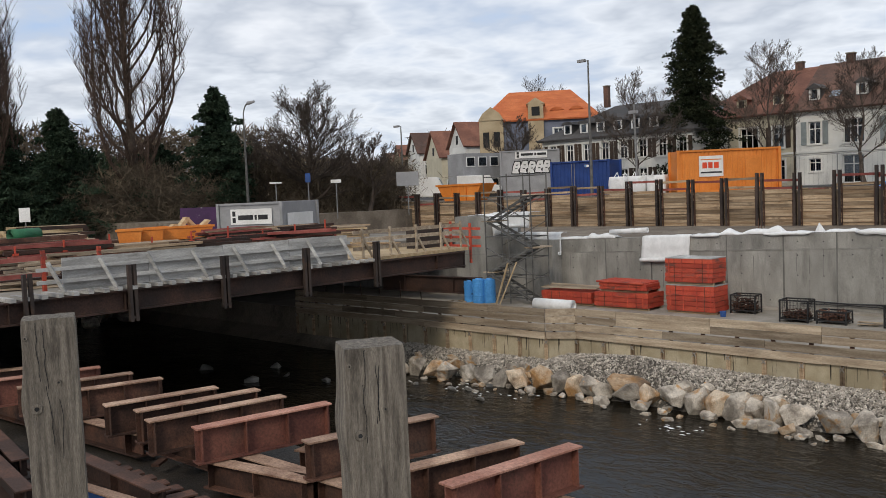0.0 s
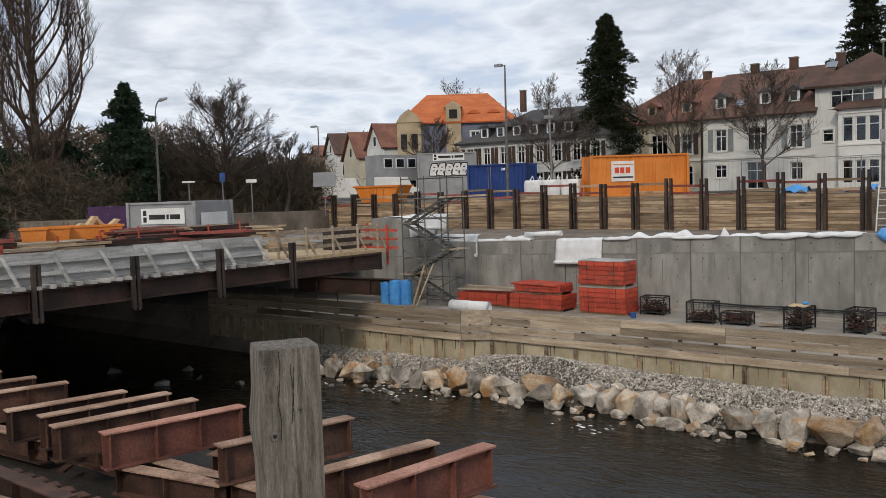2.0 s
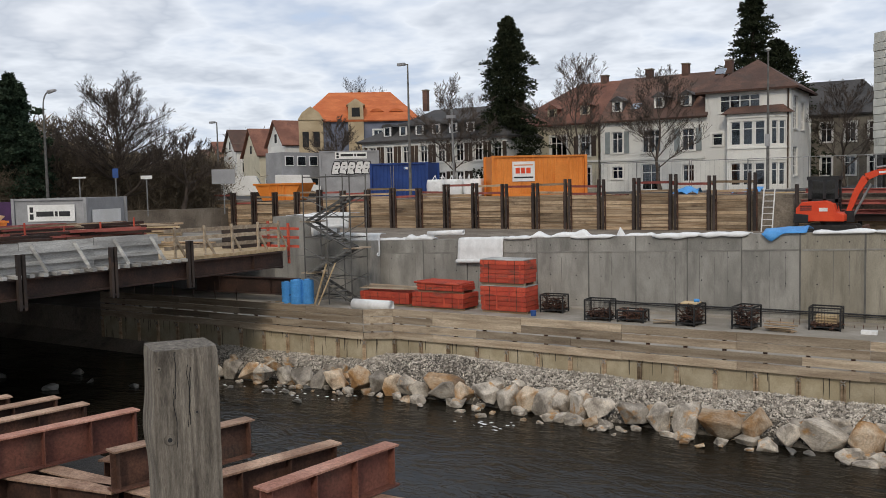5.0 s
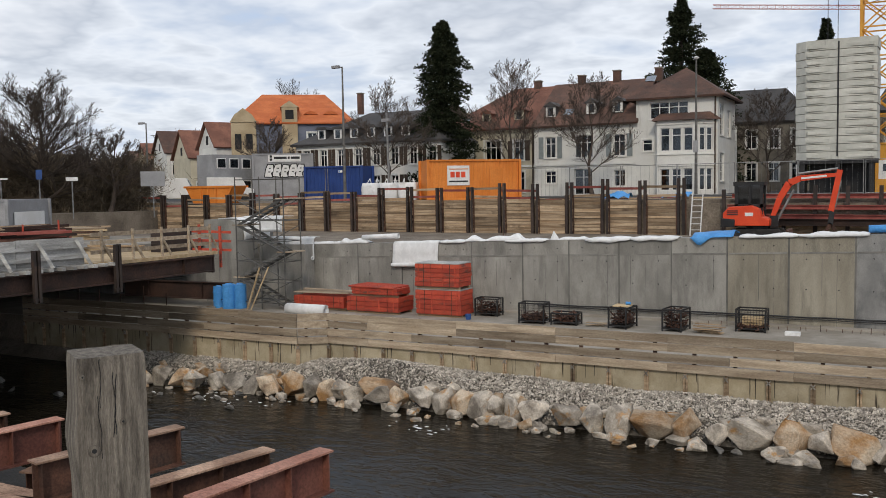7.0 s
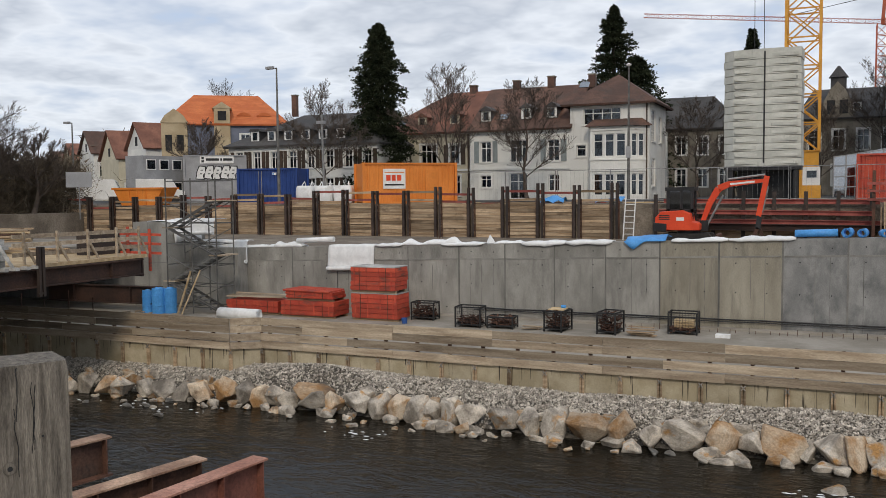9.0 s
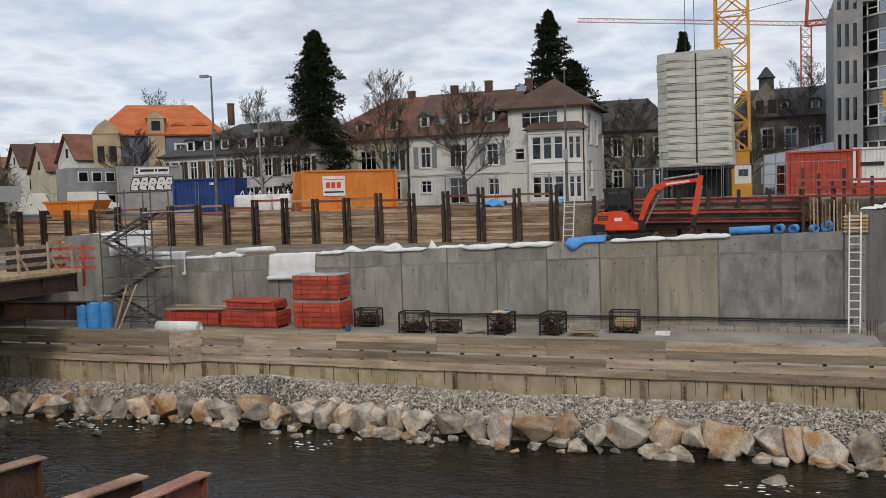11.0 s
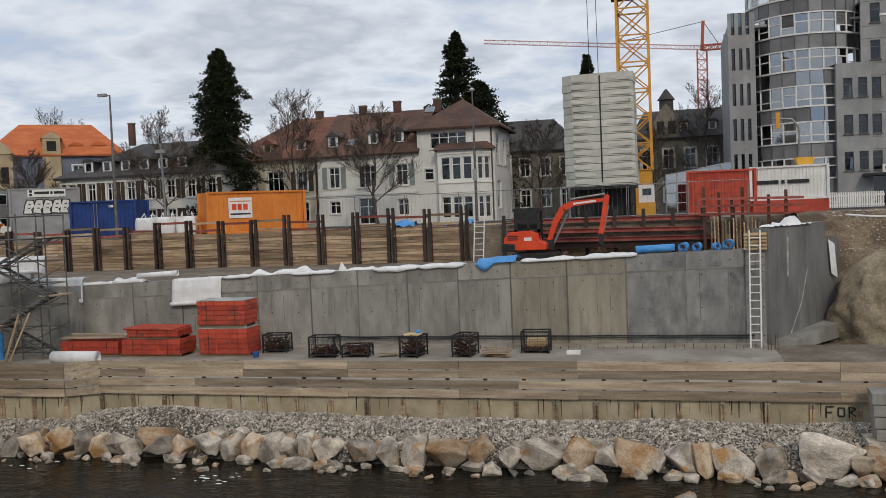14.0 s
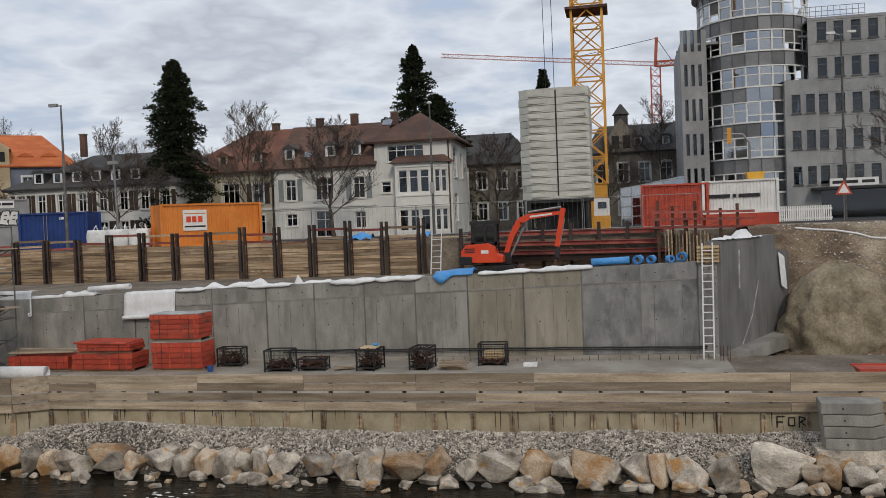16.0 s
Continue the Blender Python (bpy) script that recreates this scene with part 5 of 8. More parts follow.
ladder((2.78, 34.0, 1.6), (2.88, 34.6, 5.85), 0.37, "tall aluminium ladder leaning on the retaining wall")
ladder((-9.87, 46.0, 4.3), (-9.82, 46.4, 6.45), 0.52, "pale ladder leaning on the shoring wall", "white")

# ---- stair scaffold ----
sc = thing("stair_scaffold", "tall stair scaffold of grey steel tubes with fleece draped on it", "scaffold", (-27.4, 32.0, 1.6))
XS, YS = (-27.45, -26.05, -24.7), (31.3, 32.5)
rnd = random.Random(91)
for x in XS:
    for y in YS:
        part("standard", Geo().tube((x, y, 1.6), (x, y, 7.6), 0.03, n=6), M["scaffold"], sc, world=True)
for k in range(7):
    z = 1.9 + k * 0.93
    for y in YS:
        part("ledger", Geo().tube((-27.45, y, z), (-24.7, y, z), 0.022, n=6), M["scaffold"], sc, world=True)
    for x in (-27.45, -26.05, -24.7):
        part("transom", Geo().tube((x, YS[0], z), (x, YS[1], z), 0.022, n=6), M["scaffold"], sc, world=True)
for k in range(4):
    z = 1.8 + k * 1.2
    a, b = ((-27.35, z), (-24.8, z + 1.2)) if k % 2 else ((-24.8, z), (-27.35, z + 1.2))
    for y in (31.35, 32.0):
        part("stringer", Geo().bar((a[0], y, a[1]), (b[0], y, b[1]), 0.03, 0.12), M["scaffold"], sc, world=True)
    for i in range(8):
        t = (i + 0.5) / 8
        p = (a[0] + (b[0] - a[0]) * t, a[1] + (b[1] - a[1]) * t)
        part("tread", Geo().box(p[0] - 0.12, p[0] + 0.12, 31.35, 32.0, p[1], p[1] + 0.03), M["scaffold"], sc, world=True)
    part("brace", Geo().tube((-27.45, 32.52, z), (-24.7, 32.52, z + 1.2), 0.02, n=6), M["scaffold"], sc, world=True)
    part("brace", Geo().tube((-24.7, 31.26, z), (-27.45, 31.26, z + 1.2), 0.02, n=6), M["scaffold"], sc, world=True)
    part("platform", Geo().box(b[0] - 0.35, b[0] + 0.35, 31.3, 32.5, z + 1.18, z + 1.23), M["board"], sc, world=True)
draped("fleece_sheet", -29.0, -26.6, 5.68, 0.6, y=33.6, label="white fleece draped over the abutment shoulder", back=0.9, seed=9)
for (x0, z0), (x1, z1) in (((-26.35, 1.6), (-26.07, 3.5)), ((-26.15, 1.6), (-25.55, 3.55))):
    solo("leaning_batten", Geo().bar((x0, 30.6, z0), (x1, 31.2, z1), 0.10, 0.05), M["timber"], "pale timber batten leaning on the scaffold", "batten", group="leaning battens")
# blue drums
for i, (x, y, h) in enumerate(((-28.3, 31.0, 1.0), (-27.65, 30.9, 1.12), (-27.25, 31.2, 1.1))):
    g = Geo().tube((0, 0, 0), (0, 0, h), 0.29, n=20).tube((0, 0, h * 0.3), (0, 0, h * 0.34), 0.31, n=20).tube((0, 0, h * 0.7), (0, 0, h * 0.74), 0.31, n=20)
    d = thing("blue_tank", "bright blue plastic tank standing on the slab", "tank", (x, y, 1.6), group="blue tanks")
    part("body", g, M["skyblue"], d)
    part("lid", Geo().tube((0, 0, h), (0, 0, h + 0.05), 0.16, 0.14, 14), M["skyblue"], d)
# clutter on the slab near the bridge
rnd = random.Random(95)
for i in range(26):
    x, y = rnd.uniform(-30, -24.5), rnd.uniform(28, 31)
    solo("plank", Geo().bar((x, y, 1.63), (x + rnd.uniform(-1, 1), y + rnd.uniform(-0.5, 0.5), 1.66), 0.14, 0.04), M["board"], "loose weathered plank lying on the slab", "plank", group="loose planks")
for i in range(7):
    x = -33 + i * 1.25
    solo("edge_stake", Geo().tube((x, 25.0, 1.4), (x + rnd.uniform(-0.06, 0.06), 25.0, 2.9 + rnd.uniform(-0.2, 0.5)), 0.02, n=6), M["rust"], "thin rusty stake at the fence", "stake", group="stakes at the fence")

# stack of concrete blocks at the fence's end
for i in range(4):
    z = 0.78 + i * 0.305
    g = Geo().prism([(-0.72, -0.42), (0.45, -0.42), (0.78, -0.1), (0.78, 0.45), (-0.72, 0.45)], "z", 0.01, 0.295)
    b = thing("concrete_block", "grey concrete kerb block in a stack of four", "block", (5.45 - i * 0.03, 24.7, z), -4, group="stacked concrete blocks")
    part("body", g, M["concrete"], b, bevel=0.02)
    part("lifting_hole", Geo().tube((-0.2, -0.424, 0.15), (-0.2, -0.40, 0.15), 0.025, n=8), M["black"], b)
solo("block_bed", Geo().box(4.5, 6.5, 24.2, 25.4, 0.3, 0.78), M["rock"], "rough stone bed under the concrete blocks", "stone bed")
g = Geo()
for x0, z0, x1, z1 in ((3.75, 1.05, 3.75, 1.35), (3.75, 1.35, 3.95, 1.35), (3.75, 1.2, 3.9, 1.2), (4.05, 1.1, 4.05, 1.32), (4.05, 1.32, 4.2, 1.32), (4.2, 1.32, 4.2, 1.1), (4.2, 1.1, 4.05, 1.1), (4.32, 1.05, 4.32, 1.35), (4.32, 1.35, 4.5, 1.3), (4.5, 1.3, 4.35, 1.2), (4.35, 1.2, 4.55, 1.05)):
    g.bar((x0, 25.655, z0), (x1, 25.655, z1), 0.03, 0.035, (0, 1, 0))
solo("paint_scrawl", g, M["black"], "black sprayed scrawl on the quay facing", "graffiti")

# ---- mini excavator ----
ex = thing("mini_excavator", "orange-red tracked mini excavator with black cab on backfill", "excavator", (-6.45, 43.6, 4.32), 0)
ex.scale = (0.9, 0.9, 0.96)
for y in (-0.75, 0.75):
    tr = Geo().prism([(-1.25, 0.12), (-1.05, 0.0), (1.05, 0.0), (1.25, 0.12), (1.3, 0.32), (1.15, 0.52), (-1.15, 0.52), (-1.3, 0.32)], "y", y - 0.22, y + 0.22)
    t = part("track", tr, M["rubber"], ex)
    for i in range(5):
        part("roller", Geo().tube((-0.9 + i * 0.45, y - 0.24, 0.2), (-0.9 + i * 0.45, y + 0.24, 0.2), 0.13, n=12), M["black"], t)
part("turntable", Geo().tube((0, 0, 0.5), (0, 0, 0.68), 0.6, n=18), M["black"], ex)
body = Geo().prism([(-1.62, 0.68), (0.68, 0.68), (0.68, 1.0), (0.3, 1.12), (0.2, 1.5), (-0.2, 1.66), (-1.3, 1.6), (-1.6, 1.3)], "y", -0.95, 0.35)
part("engine_cover", body, M["excav"], ex, bevel=0.04)
part("counterweight", Geo().prism([(-1.72, 0.62), (-1.0, 0.6), (-1.0, 1.0), (-1.68, 1.05)], "y", -1.0, 0.98), M["black"], ex, bevel=0.03)
for i in range(3):
    part("vent", Geo().box(-1.4, -0.85, -0.965, -0.945, 1.2 + i * 0.09, 1.25 + i * 0.09), M["black"], ex)
part("label_plate", Geo().box(-0.5, -0.1, -0.965, -0.952, 1.15, 1.32), M["white"], ex, "white label plate")
cab = part("cab", Geo().box(-1.12, 0.28, -0.35, 0.9, 1.55, 1.72).box(-1.18, 0.34, -0.4, 0.96, 2.62, 2.8).box(-1.12, -0.94, -0.35, -0.2, 1.6, 2.7).box(0.14, 0.28, -0.35, -0.2, 1.1, 2.7).box(-0.42, -0.28, -0.35, -0.22, 1.6, 2.7).box(-1.12, -0.95, 0.75, 0.9, 1.5, 2.7).box(0.14, 0.28, 0.75, 0.9, 1.1, 2.7).box(-1.1, 0.26, 0.84, 0.9, 1.6, 2.65), M["black"], ex, "black cab frame")
part("pane", Geo().box(-0.94, -0.42, -0.3, -0.29, 1.72, 2.62), M["cab_glass"], cab)
part("pane", Geo().box(-0.28, 0.14, -0.3, -0.29, 1.6, 2.62), M["cab_glass"], cab)
part("pane", Geo().box(0.22, 0.23, -0.2, 0.75, 1.2, 2.62), M["cab_glass"], cab)
part("seat", Geo().box(-0.8, -0.3, 0.0, 0.5, 1.72, 1.95).box(-0.85, -0.7, 0.0, 0.5, 1.9, 2.45), M["rubber"], cab)
part("swing_post", Geo().box(0.6, 1.0, -0.15, 0.15, 0.62, 1.15), M["black"], ex)
boom = Geo()
BP = [(0.72, 1.05), (1.08, 2.0), (1.52, 2.72), (2.05, 2.93), (3.80, 3.08)]
for a, b, h0, h1 in zip(BP, BP[1:], (0.22, 0.30, 0.34, 0.28), (0.30, 0.34, 0.28, 0.16)):
    d = Vector((b[0] - a[0], 0, b[1] - a[1])).normalized()
    n = Vector((-d.z, 0, d.x))
    q = []
    for y in (-0.11, 0.11):
        for p, h in ((a, h0), (b, h1)):
            for s in (-1, 1):
                q.append(Vector((p[0], y, p[1])) + n * (s * h / 2))
    boom.add(q, [(0, 1, 3, 2), (4, 6, 7, 5), (0, 2, 6, 4), (1, 5, 7, 3), (0, 4, 5, 1), (2, 3, 7, 6)])
bo = part("boom", boom, M["excav"], ex)
part("marking", Geo().bar((2.1, -0.12, 2.92), (3.3, -0.12, 3.03), 0.008, 0.09), M["white"], bo, "white marking bar")
part("stick", Geo().bar((3.90, 0, 3.3), (3.5, 0, 1.35), 0.18, 0.26, (1, 0, 0)), M["excav"], ex)
part("cylinder", Geo().tube((0.95, 0, 0.9), (1.75, 0, 2.4), 0.06, n=10), M["steel"], ex)
part("cylinder", Geo().tube((2.0, 0, 3.16), (3.8, 0, 3.36), 0.055, n=10), M["steel"], ex)
part("cylinder", Geo().tube((3.95, 0, 2.8), (3.68, 0, 1.55), 0.05, n=10), M["steel"], ex)
part("quick_hitch", Geo().prism([(3.35, 0.75), (3.6, 0.72), (3.67, 1.3), (3.45, 1.4)], "y", -0.16, 0.16), M["black"], ex)
part("grab", Geo().bar((3.5, -0.1, 0.8), (3.3, -0.1, 0.42), 0.12, 0.16, (1, 0, 0)).bar((3.5, 0.1, 0.8), (3.7, 0.1, 0.42), 0.12, 0.16, (1, 0, 0)), M["rust"], ex)
part("blade", Geo().prism([(1.5, 0.05), (1.62, 0.1), (1.6, 0.45), (1.5, 0.5)], "y", -1.0, 1.0), M["rust"], ex)

# ---- containers and site goods beyond the shoring ----
def container(name, label, at, turn, l, w, h, material, ribs=0.28, door_end=None):
    """Corrugated steel box: frame, ribbed sides, roof, corner posts."""
    ob = thing(name, label, "container", at, turn)
    zs = (0.12, h - 0.1)
    for sy, nm in ((-1, "side_wall"), (1, "side_wall")):
        g = Geo()
        n = max(1, int(l / ribs))
        pts = []
        for i in range(n):
            x = -l / 2 + l * i / n
            s = l / n
            for dx, off in ((0, 0), (s * 0.3, 0), (s * 0.42, 0.035), (s * 0.88, 0.035)):
                pts.append((x + dx, sy * (w / 2 - 0.03 - off)))
        pts.append((l / 2, sy * (w / 2 - 0.03)))
        g.sheet([[(p[0], p[1], zs[0]), (p[0], p[1], zs[1])] for p in pts])
        part(nm, g, M[material], ob)
    for sx in (-1, 1):
        part("end_wall", Geo().box(sx * (l / 2 - 0.06) - 0.02, sx * (l / 2 - 0.06) + 0.02, -w / 2, w / 2, 0.1, h - 0.05), M[material], ob)
        for sy in (-1, 1):
            part("corner_post", Geo().box(sx * l / 2 - 0.08, sx * l / 2 + 0.08, sy * w / 2 - 0.08, sy * w / 2 + 0.08, 0, h), M[material], ob)
    for sy in (-1, 1):
        for z0, z1 in ((0, 0.13), (h - 0.12, h - 0.01)):
            part("rail", Geo().box(-l / 2 + 0.081, l / 2 - 0.081, sy * w / 2 - 0.05, sy * w / 2 + 0.05, z0, z1), M[material], ob)
    part("roof", Geo().box(-l / 2 + 0.08, l / 2 - 0.08, -w / 2 + 0.05, w / 2 - 0.05, h - 0.06, h - 0.02), M[material], ob)
    return ob


def sign(ob, x, y, z, w, h, marks, backing="white"):
    """A flat board on a wall facing -y, with plain coloured bars where lettering stands."""
    s = part("sign_board", Geo().box(x - w / 2, x + w / 2, y - 0.03, y, z, z + h), M[backing], ob, "white sign board")
    for mx, mz, mw, mh, mm in marks:
        part("marking", Geo().box(x - w / 2 + mx, x - w / 2 + mx + mw, y - 0.036, y - 0.031, z + mz, z + mz + mh), M[mm], s)


oc = container("orange_container", "orange corrugated shipping container with a white sign", (-25.5, 51.6, 6.18), 41.5, 6.06, 2.44, 2.59, "orange")
sign(oc, -1.05, -1.2, 0.95, 1.45, 1.25, [(0.2, 0.5, 0.28, 0.36, "excav"), (0.55, 0.5, 0.26, 0.36, "excav"), (0.9, 0.5, 0.28, 0.36, "excav"), (0.1, 0.2, 1.25, 0.1, "black"), (0.1, 1.0, 1.25, 0.06, "orange")])
part("door", Geo().box(1.0, 1.9, -1.235, -1.2, 0.2, 2.1), M["orange"], oc)
bc = container("blue_container", "dark blue corrugated steel container", (-36.8, 53.2, 6.18), 14, 4.3, 2.44, 2.5, "blue")
part("locking_bar", Geo().tube((-0.6, -1.27, 0.2), (-0.6, -1.27, 2.3), 0.025, n=6), M["steel"], bc)
part("locking_bar", Geo().tube((-0.4, -1.27, 0.2), (-0.4, -1.27, 2.3), 0.025, n=6), M["steel"], bc)
sign(bc, 0.55, -1.24, 2.02, 0.3, 0.16, [(0.02, 0.02, 0.1, 0.12, "skyblue")])
for i in range(3):
    bb = thing("big_bag", "full white woven bulk bag with lifting loops", "bulk bag", (-31.4 + i * 1.25, 49.3 + i * 0.15, 6.16), 10 * i, group="bulk bags")
    bm = bmesh.new()
    bmesh.ops.create_cube(bm, size=1.0)
    bmesh.ops.subdivide_edges(bm, edges=bm.edges[:], cuts=4, use_grid_fill=True)
    for v in bm.verts:
        r = 1 + 0.16 * math.cos(v.co.z * 2.6) + 0.05 * noise.noise(v.co * 3 + Vector((i, 0, 0)))
        v.co = Vector((v.co.x * 1.02 * r, v.co.y * 1.02 * r, (v.co.z + 0.5) * 1.22))
    me = bpy.data.meshes.new("bag")
    bm.to_mesh(me)
    bm.free()
    me.materials.append(M["fleece"])
    me.polygons.foreach_set("use_smooth", [True] * len(me.polygons))
    part("bag", me, None, bb)
    for sx in (-0.35, 0.35):
        part("loop", Geo().bar((sx, -0.3, 1.15), (sx * 0.8, 0, 1.5), 0.05, 0.02).bar((sx * 0.8, 0, 1.5), (sx, 0.3, 1.15), 0.05, 0.02), M["fleece"], bb)
# grey site office of stacked cabins with sign and sprayed letters
so = container("site_office", "grey site cabin with white sign and sprayed graffiti", (-47.6, 60.5, 6.18), 36, 4.9, 2.6, 3.95, "grey", ribs=5)
sign(so, 0.15, -1.3, 3.25, 2.7, 0.62, [(0.12, 0.08, 0.2, 0.2, "black"), (0.12, 0.34, 0.2, 0.2, "black"), (0.48, 0.22, 1.05, 0.2, "black"), (1.62, 0.22, 0.16, 0.2, "black"), (1.86, 0.22, 0.75, 0.2, "black")])
for i, x in enumerate((-1.15, -0.5, 0.15, 0.8, 1.4)):
    k = (0.0, 0.06, -0.05, 0.05, 0.0)[i]
    part("sprayed_shape", Geo().prism([(x - 0.44, 1.95 + k), (x + 0.30, 1.92), (x + 0.22, 2.3), (x + 0.46, 2.5 - k), (x + 0.40, 3.05 + k), (x - 0.14, 3.08), (x - 0.34, 2.6)], "y", -1.312, -1.306), M["black"], so, "dark sprayed outline")
    part("sprayed_shape", Geo().prism([(x - 0.36, 2.02 + k), (x + 0.22, 1.99), (x + 0.14, 2.3), (x + 0.36, 2.52 - k), (x + 0.32, 2.97 + k), (x - 0.09, 3.0), (x - 0.26, 2.6)], "y", -1.316, -1.312), M["white"], so, "pale sprayed letter shape")
    part("sprayed_shape", Geo().box(x - 0.08, x + 0.10, -1.32, -1.3165, 2.36, 2.44).box(x - 0.02, x + 0.16, -1.32, -1.3165, 2.66, 2.74), M["black"], so, "dark sprayed mark")
sw = thing("cabin_row", "long row of grey site cabins with windows", "site cabin", (-51.6, 59.2, 6.18), 77)
part("body", Geo().box(-3.2, 3.2, -1.2, 1.2, 0, 3.9), M["grey"], sw)
for k in range(2):
    for i in range(5):
        w_ = part("window", Geo().box(-2.9 + i * 1.25, -2.0 + i * 1.25, -1.26, -1.2, 0.9 + k * 1.85, 1.75 + k * 1.85), M["white"], sw)
        part("pane", Geo().box(-2.83 + i * 1.25, -2.07 + i * 1.25, -1.27, -1.261, 0.97 + k * 1.85, 1.68 + k * 1.85), M["pane"], w_)
# orange skips
for x, y, tr in ((-45.3, 49.6, 4),):
    sk = thing("skip", "orange steel waste skip with sloping ends", "skip", (x, y, 6.15), tr, group="orange skips")
    part("bin", Geo().prism([(-1.4, 0), (1.4, 0), (2.1, 1.15), (2.15, 1.25), (-2.15, 1.25), (-2.1, 1.15)], "y", -0.85, 0.85), M["orange"], sk)
    part("rim", Geo().box(-2.2, 2.2, -0.95, -0.85, 1.12, 1.26).box(-2.2, 2.2, 0.85, 0.95, 1.12, 1.26), M["orange"], sk)
    for s in (-0.7, 0.0, 0.7):
        part("rib", Geo().box(s - 0.05, s + 0.05, -0.93, -0.851, 0.05, 1.11), M["orange"], sk)
# red and white containers by the street
rc = container("red_container", "long red steel container with ribs", (3.2, 59.6, 6.18), -1, 4.0, 2.4, 2.75, "redpaint", 0.2)
wc = container("white_container", "white corrugated container with dark lettering bars on a red base", (7.25, 59.4, 6.9), -6, 4.4, 2.4, 2.1, "white", 0.2)
for mx, mw in ((-1.95, 1.35), (-0.45, 0.2), (-0.1, 1.25)):
    part("marking", Geo().box(mx, mx + mw, -1.235, -1.205, 1.0, 1.22), M["black"], wc)
solo("container_base", Geo().box(5.0, 9.4, 58.0, 60.8, 6.15, 6.9), M["redpaint"], "red steel base under a white container", "base")
tub = thing("yellow_tub", "yellow plastic tub on the white container", "tub", (8.2, 59.4, 8.98))
part("bin", Geo().prism([(-0.42, 0), (0.42, 0), (0.55, 0.5), (-0.55, 0.5)], "y", -0.45, 0.45), mat("yellow_plastic", (0.70, 0.36, 0.03), (0.75, 0.42, 0.05), 0.5, 2, 20, 0.05), tub)
# site clutter along the street edge
rnd = random.Random(99)
for i in range(60):
    x, y = rnd.uniform(-24, 2), rnd.uniform(48.0, 52)
    l = rnd.uniform(0.6, 2.6)
    a = rnd.uniform(-0.5, 0.5)
    z = 6.2
    solo("plank", Geo().bar((x, y, z), (x + l * math.cos(a), y + l * math.sin(a), z), 0.18, 0.06), M[rnd.choice(("lagging", "board", "timber", "rust", "redrail"))], "loose site timber piled along the street edge", "plank", group="timber along the street")
for i, x in enumerate((-15.5, -12.2)):
    g = Geo().sheet([[(x + u * 0.3, 48.3 + v * 0.3, 6.2 + 0.75 * abs(noise.noise((u * 0.7 + i * 9, v * 0.8, 1)))) for v in range(4)] for u in range(6)])
    solo("tarpaulin", g, M["skyblue"], "crumpled light blue tarpaulin on site timber", "tarpaulin", smooth=True)
for i in range(9):                                  # mesh fence panels along the street
    x = -24.5 + i * 3.4
    ob = thing("site_fence", "galvanised mesh site fence panel on feet", "fence", (x, 53.6 + 0.2 * (i % 2), 6.18), 2, group="site fence panels")
    for s in (-1.65, 1.65):
        part("post", Geo().tube((s, 0, 0), (s, 0, 2.0), 0.025, n=6), M["steel"], ob)
    for z in (0.15, 1.98):
        part("rail", Geo().tube((-1.65, 0, z), (1.65, 0, z), 0.022, n=6), M["steel"], ob)
    g = Geo()
    for k in range(12):
        g.bar((-1.65 + 3.3 * k / 12, 0, 0.15), (-1.65 + 3.3 * k / 12, 0, 1.98), 0.006, 0.006, (1, 0, 0))
    part("wire_mesh", g, M["steel"], ob)
for i, (x, y) in enumerate(((9.6, 56.5), (10.6, 56.5), (11.6, 56.5))):
    ob = thing("barrier_board", "white plastic barrier with upright slats", "barrier", (x, y, 6.2), 4, group="white barriers")
    for k in range(8):
        part("slat", Geo().box(-0.5 + k * 0.125, -0.42 + k * 0.125, -0.02, 0.02, 0.1, 1.0), M["white"], ob)
    part("rail", Geo().box(-0.52, 0.52, 0.021, 0.05, 0.2, 0.3).box(-0.52, 0.52, 0.021, 0.05, 0.75, 0.85), M["white"], ob)

# ---- clutter on the bridge deck ----
bo_ = container("bridge_cabin", "grey site cabin with white sign on the bridge deck", (-42.4, 29.6, 4.4), 25, 4.0, 4.2, 2.35, "grey", ribs=5)
sign(bo_, 0.1, -2.1, 1.15, 2.6, 0.85, [(0.12, 0.1, 0.2, 0.28, "black"), (0.12, 0.46, 0.2, 0.28, "black"), (0.48, 0.25, 0.95, 0.26, "black"), (1.52, 0.25, 0.14, 0.26, "black"), (1.74, 0.25, 0.6, 0.26, "black")])
part("shutter", Geo().box(2.0, 2.03, -1.5, 1.5, 0.2, 1.7), M["white"], bo_, "pale roller shutter")
rnd = random.Random(120)
def lumber(x, y, z, l, n, turn, material, label, w=0.16, spread=0.5, h=0.05):
    """A loose pile: planks in crossing layers on a deck at height z."""
    ob = thing("lumber_pile", label.replace(" plank", " planks"), "lumber", (x, y, z), turn, group="lumber on the bridge deck")
    for i in range(n):
        k = i // 4
        m = pose(rnd.uniform(-spread, spread) * 0.3, (i % 4 - 1.5) * spread * 0.55 + rnd.uniform(-0.08, 0.08), k * (h + 0.025), rnd.uniform(-3, 3), rnd.uniform(-1, 1), rnd.uniform(-9, 9))
        part("plank", Geo().box(-l / 2 + rnd.uniform(-0.3, 0.1), l / 2 + rnd.uniform(-0.2, 0.2), -w / 2, w / 2, 0, h, m), M[material if rnd.random() < 0.55 else rnd.choice(("board", "rust", "lagging", "girder"))], ob)


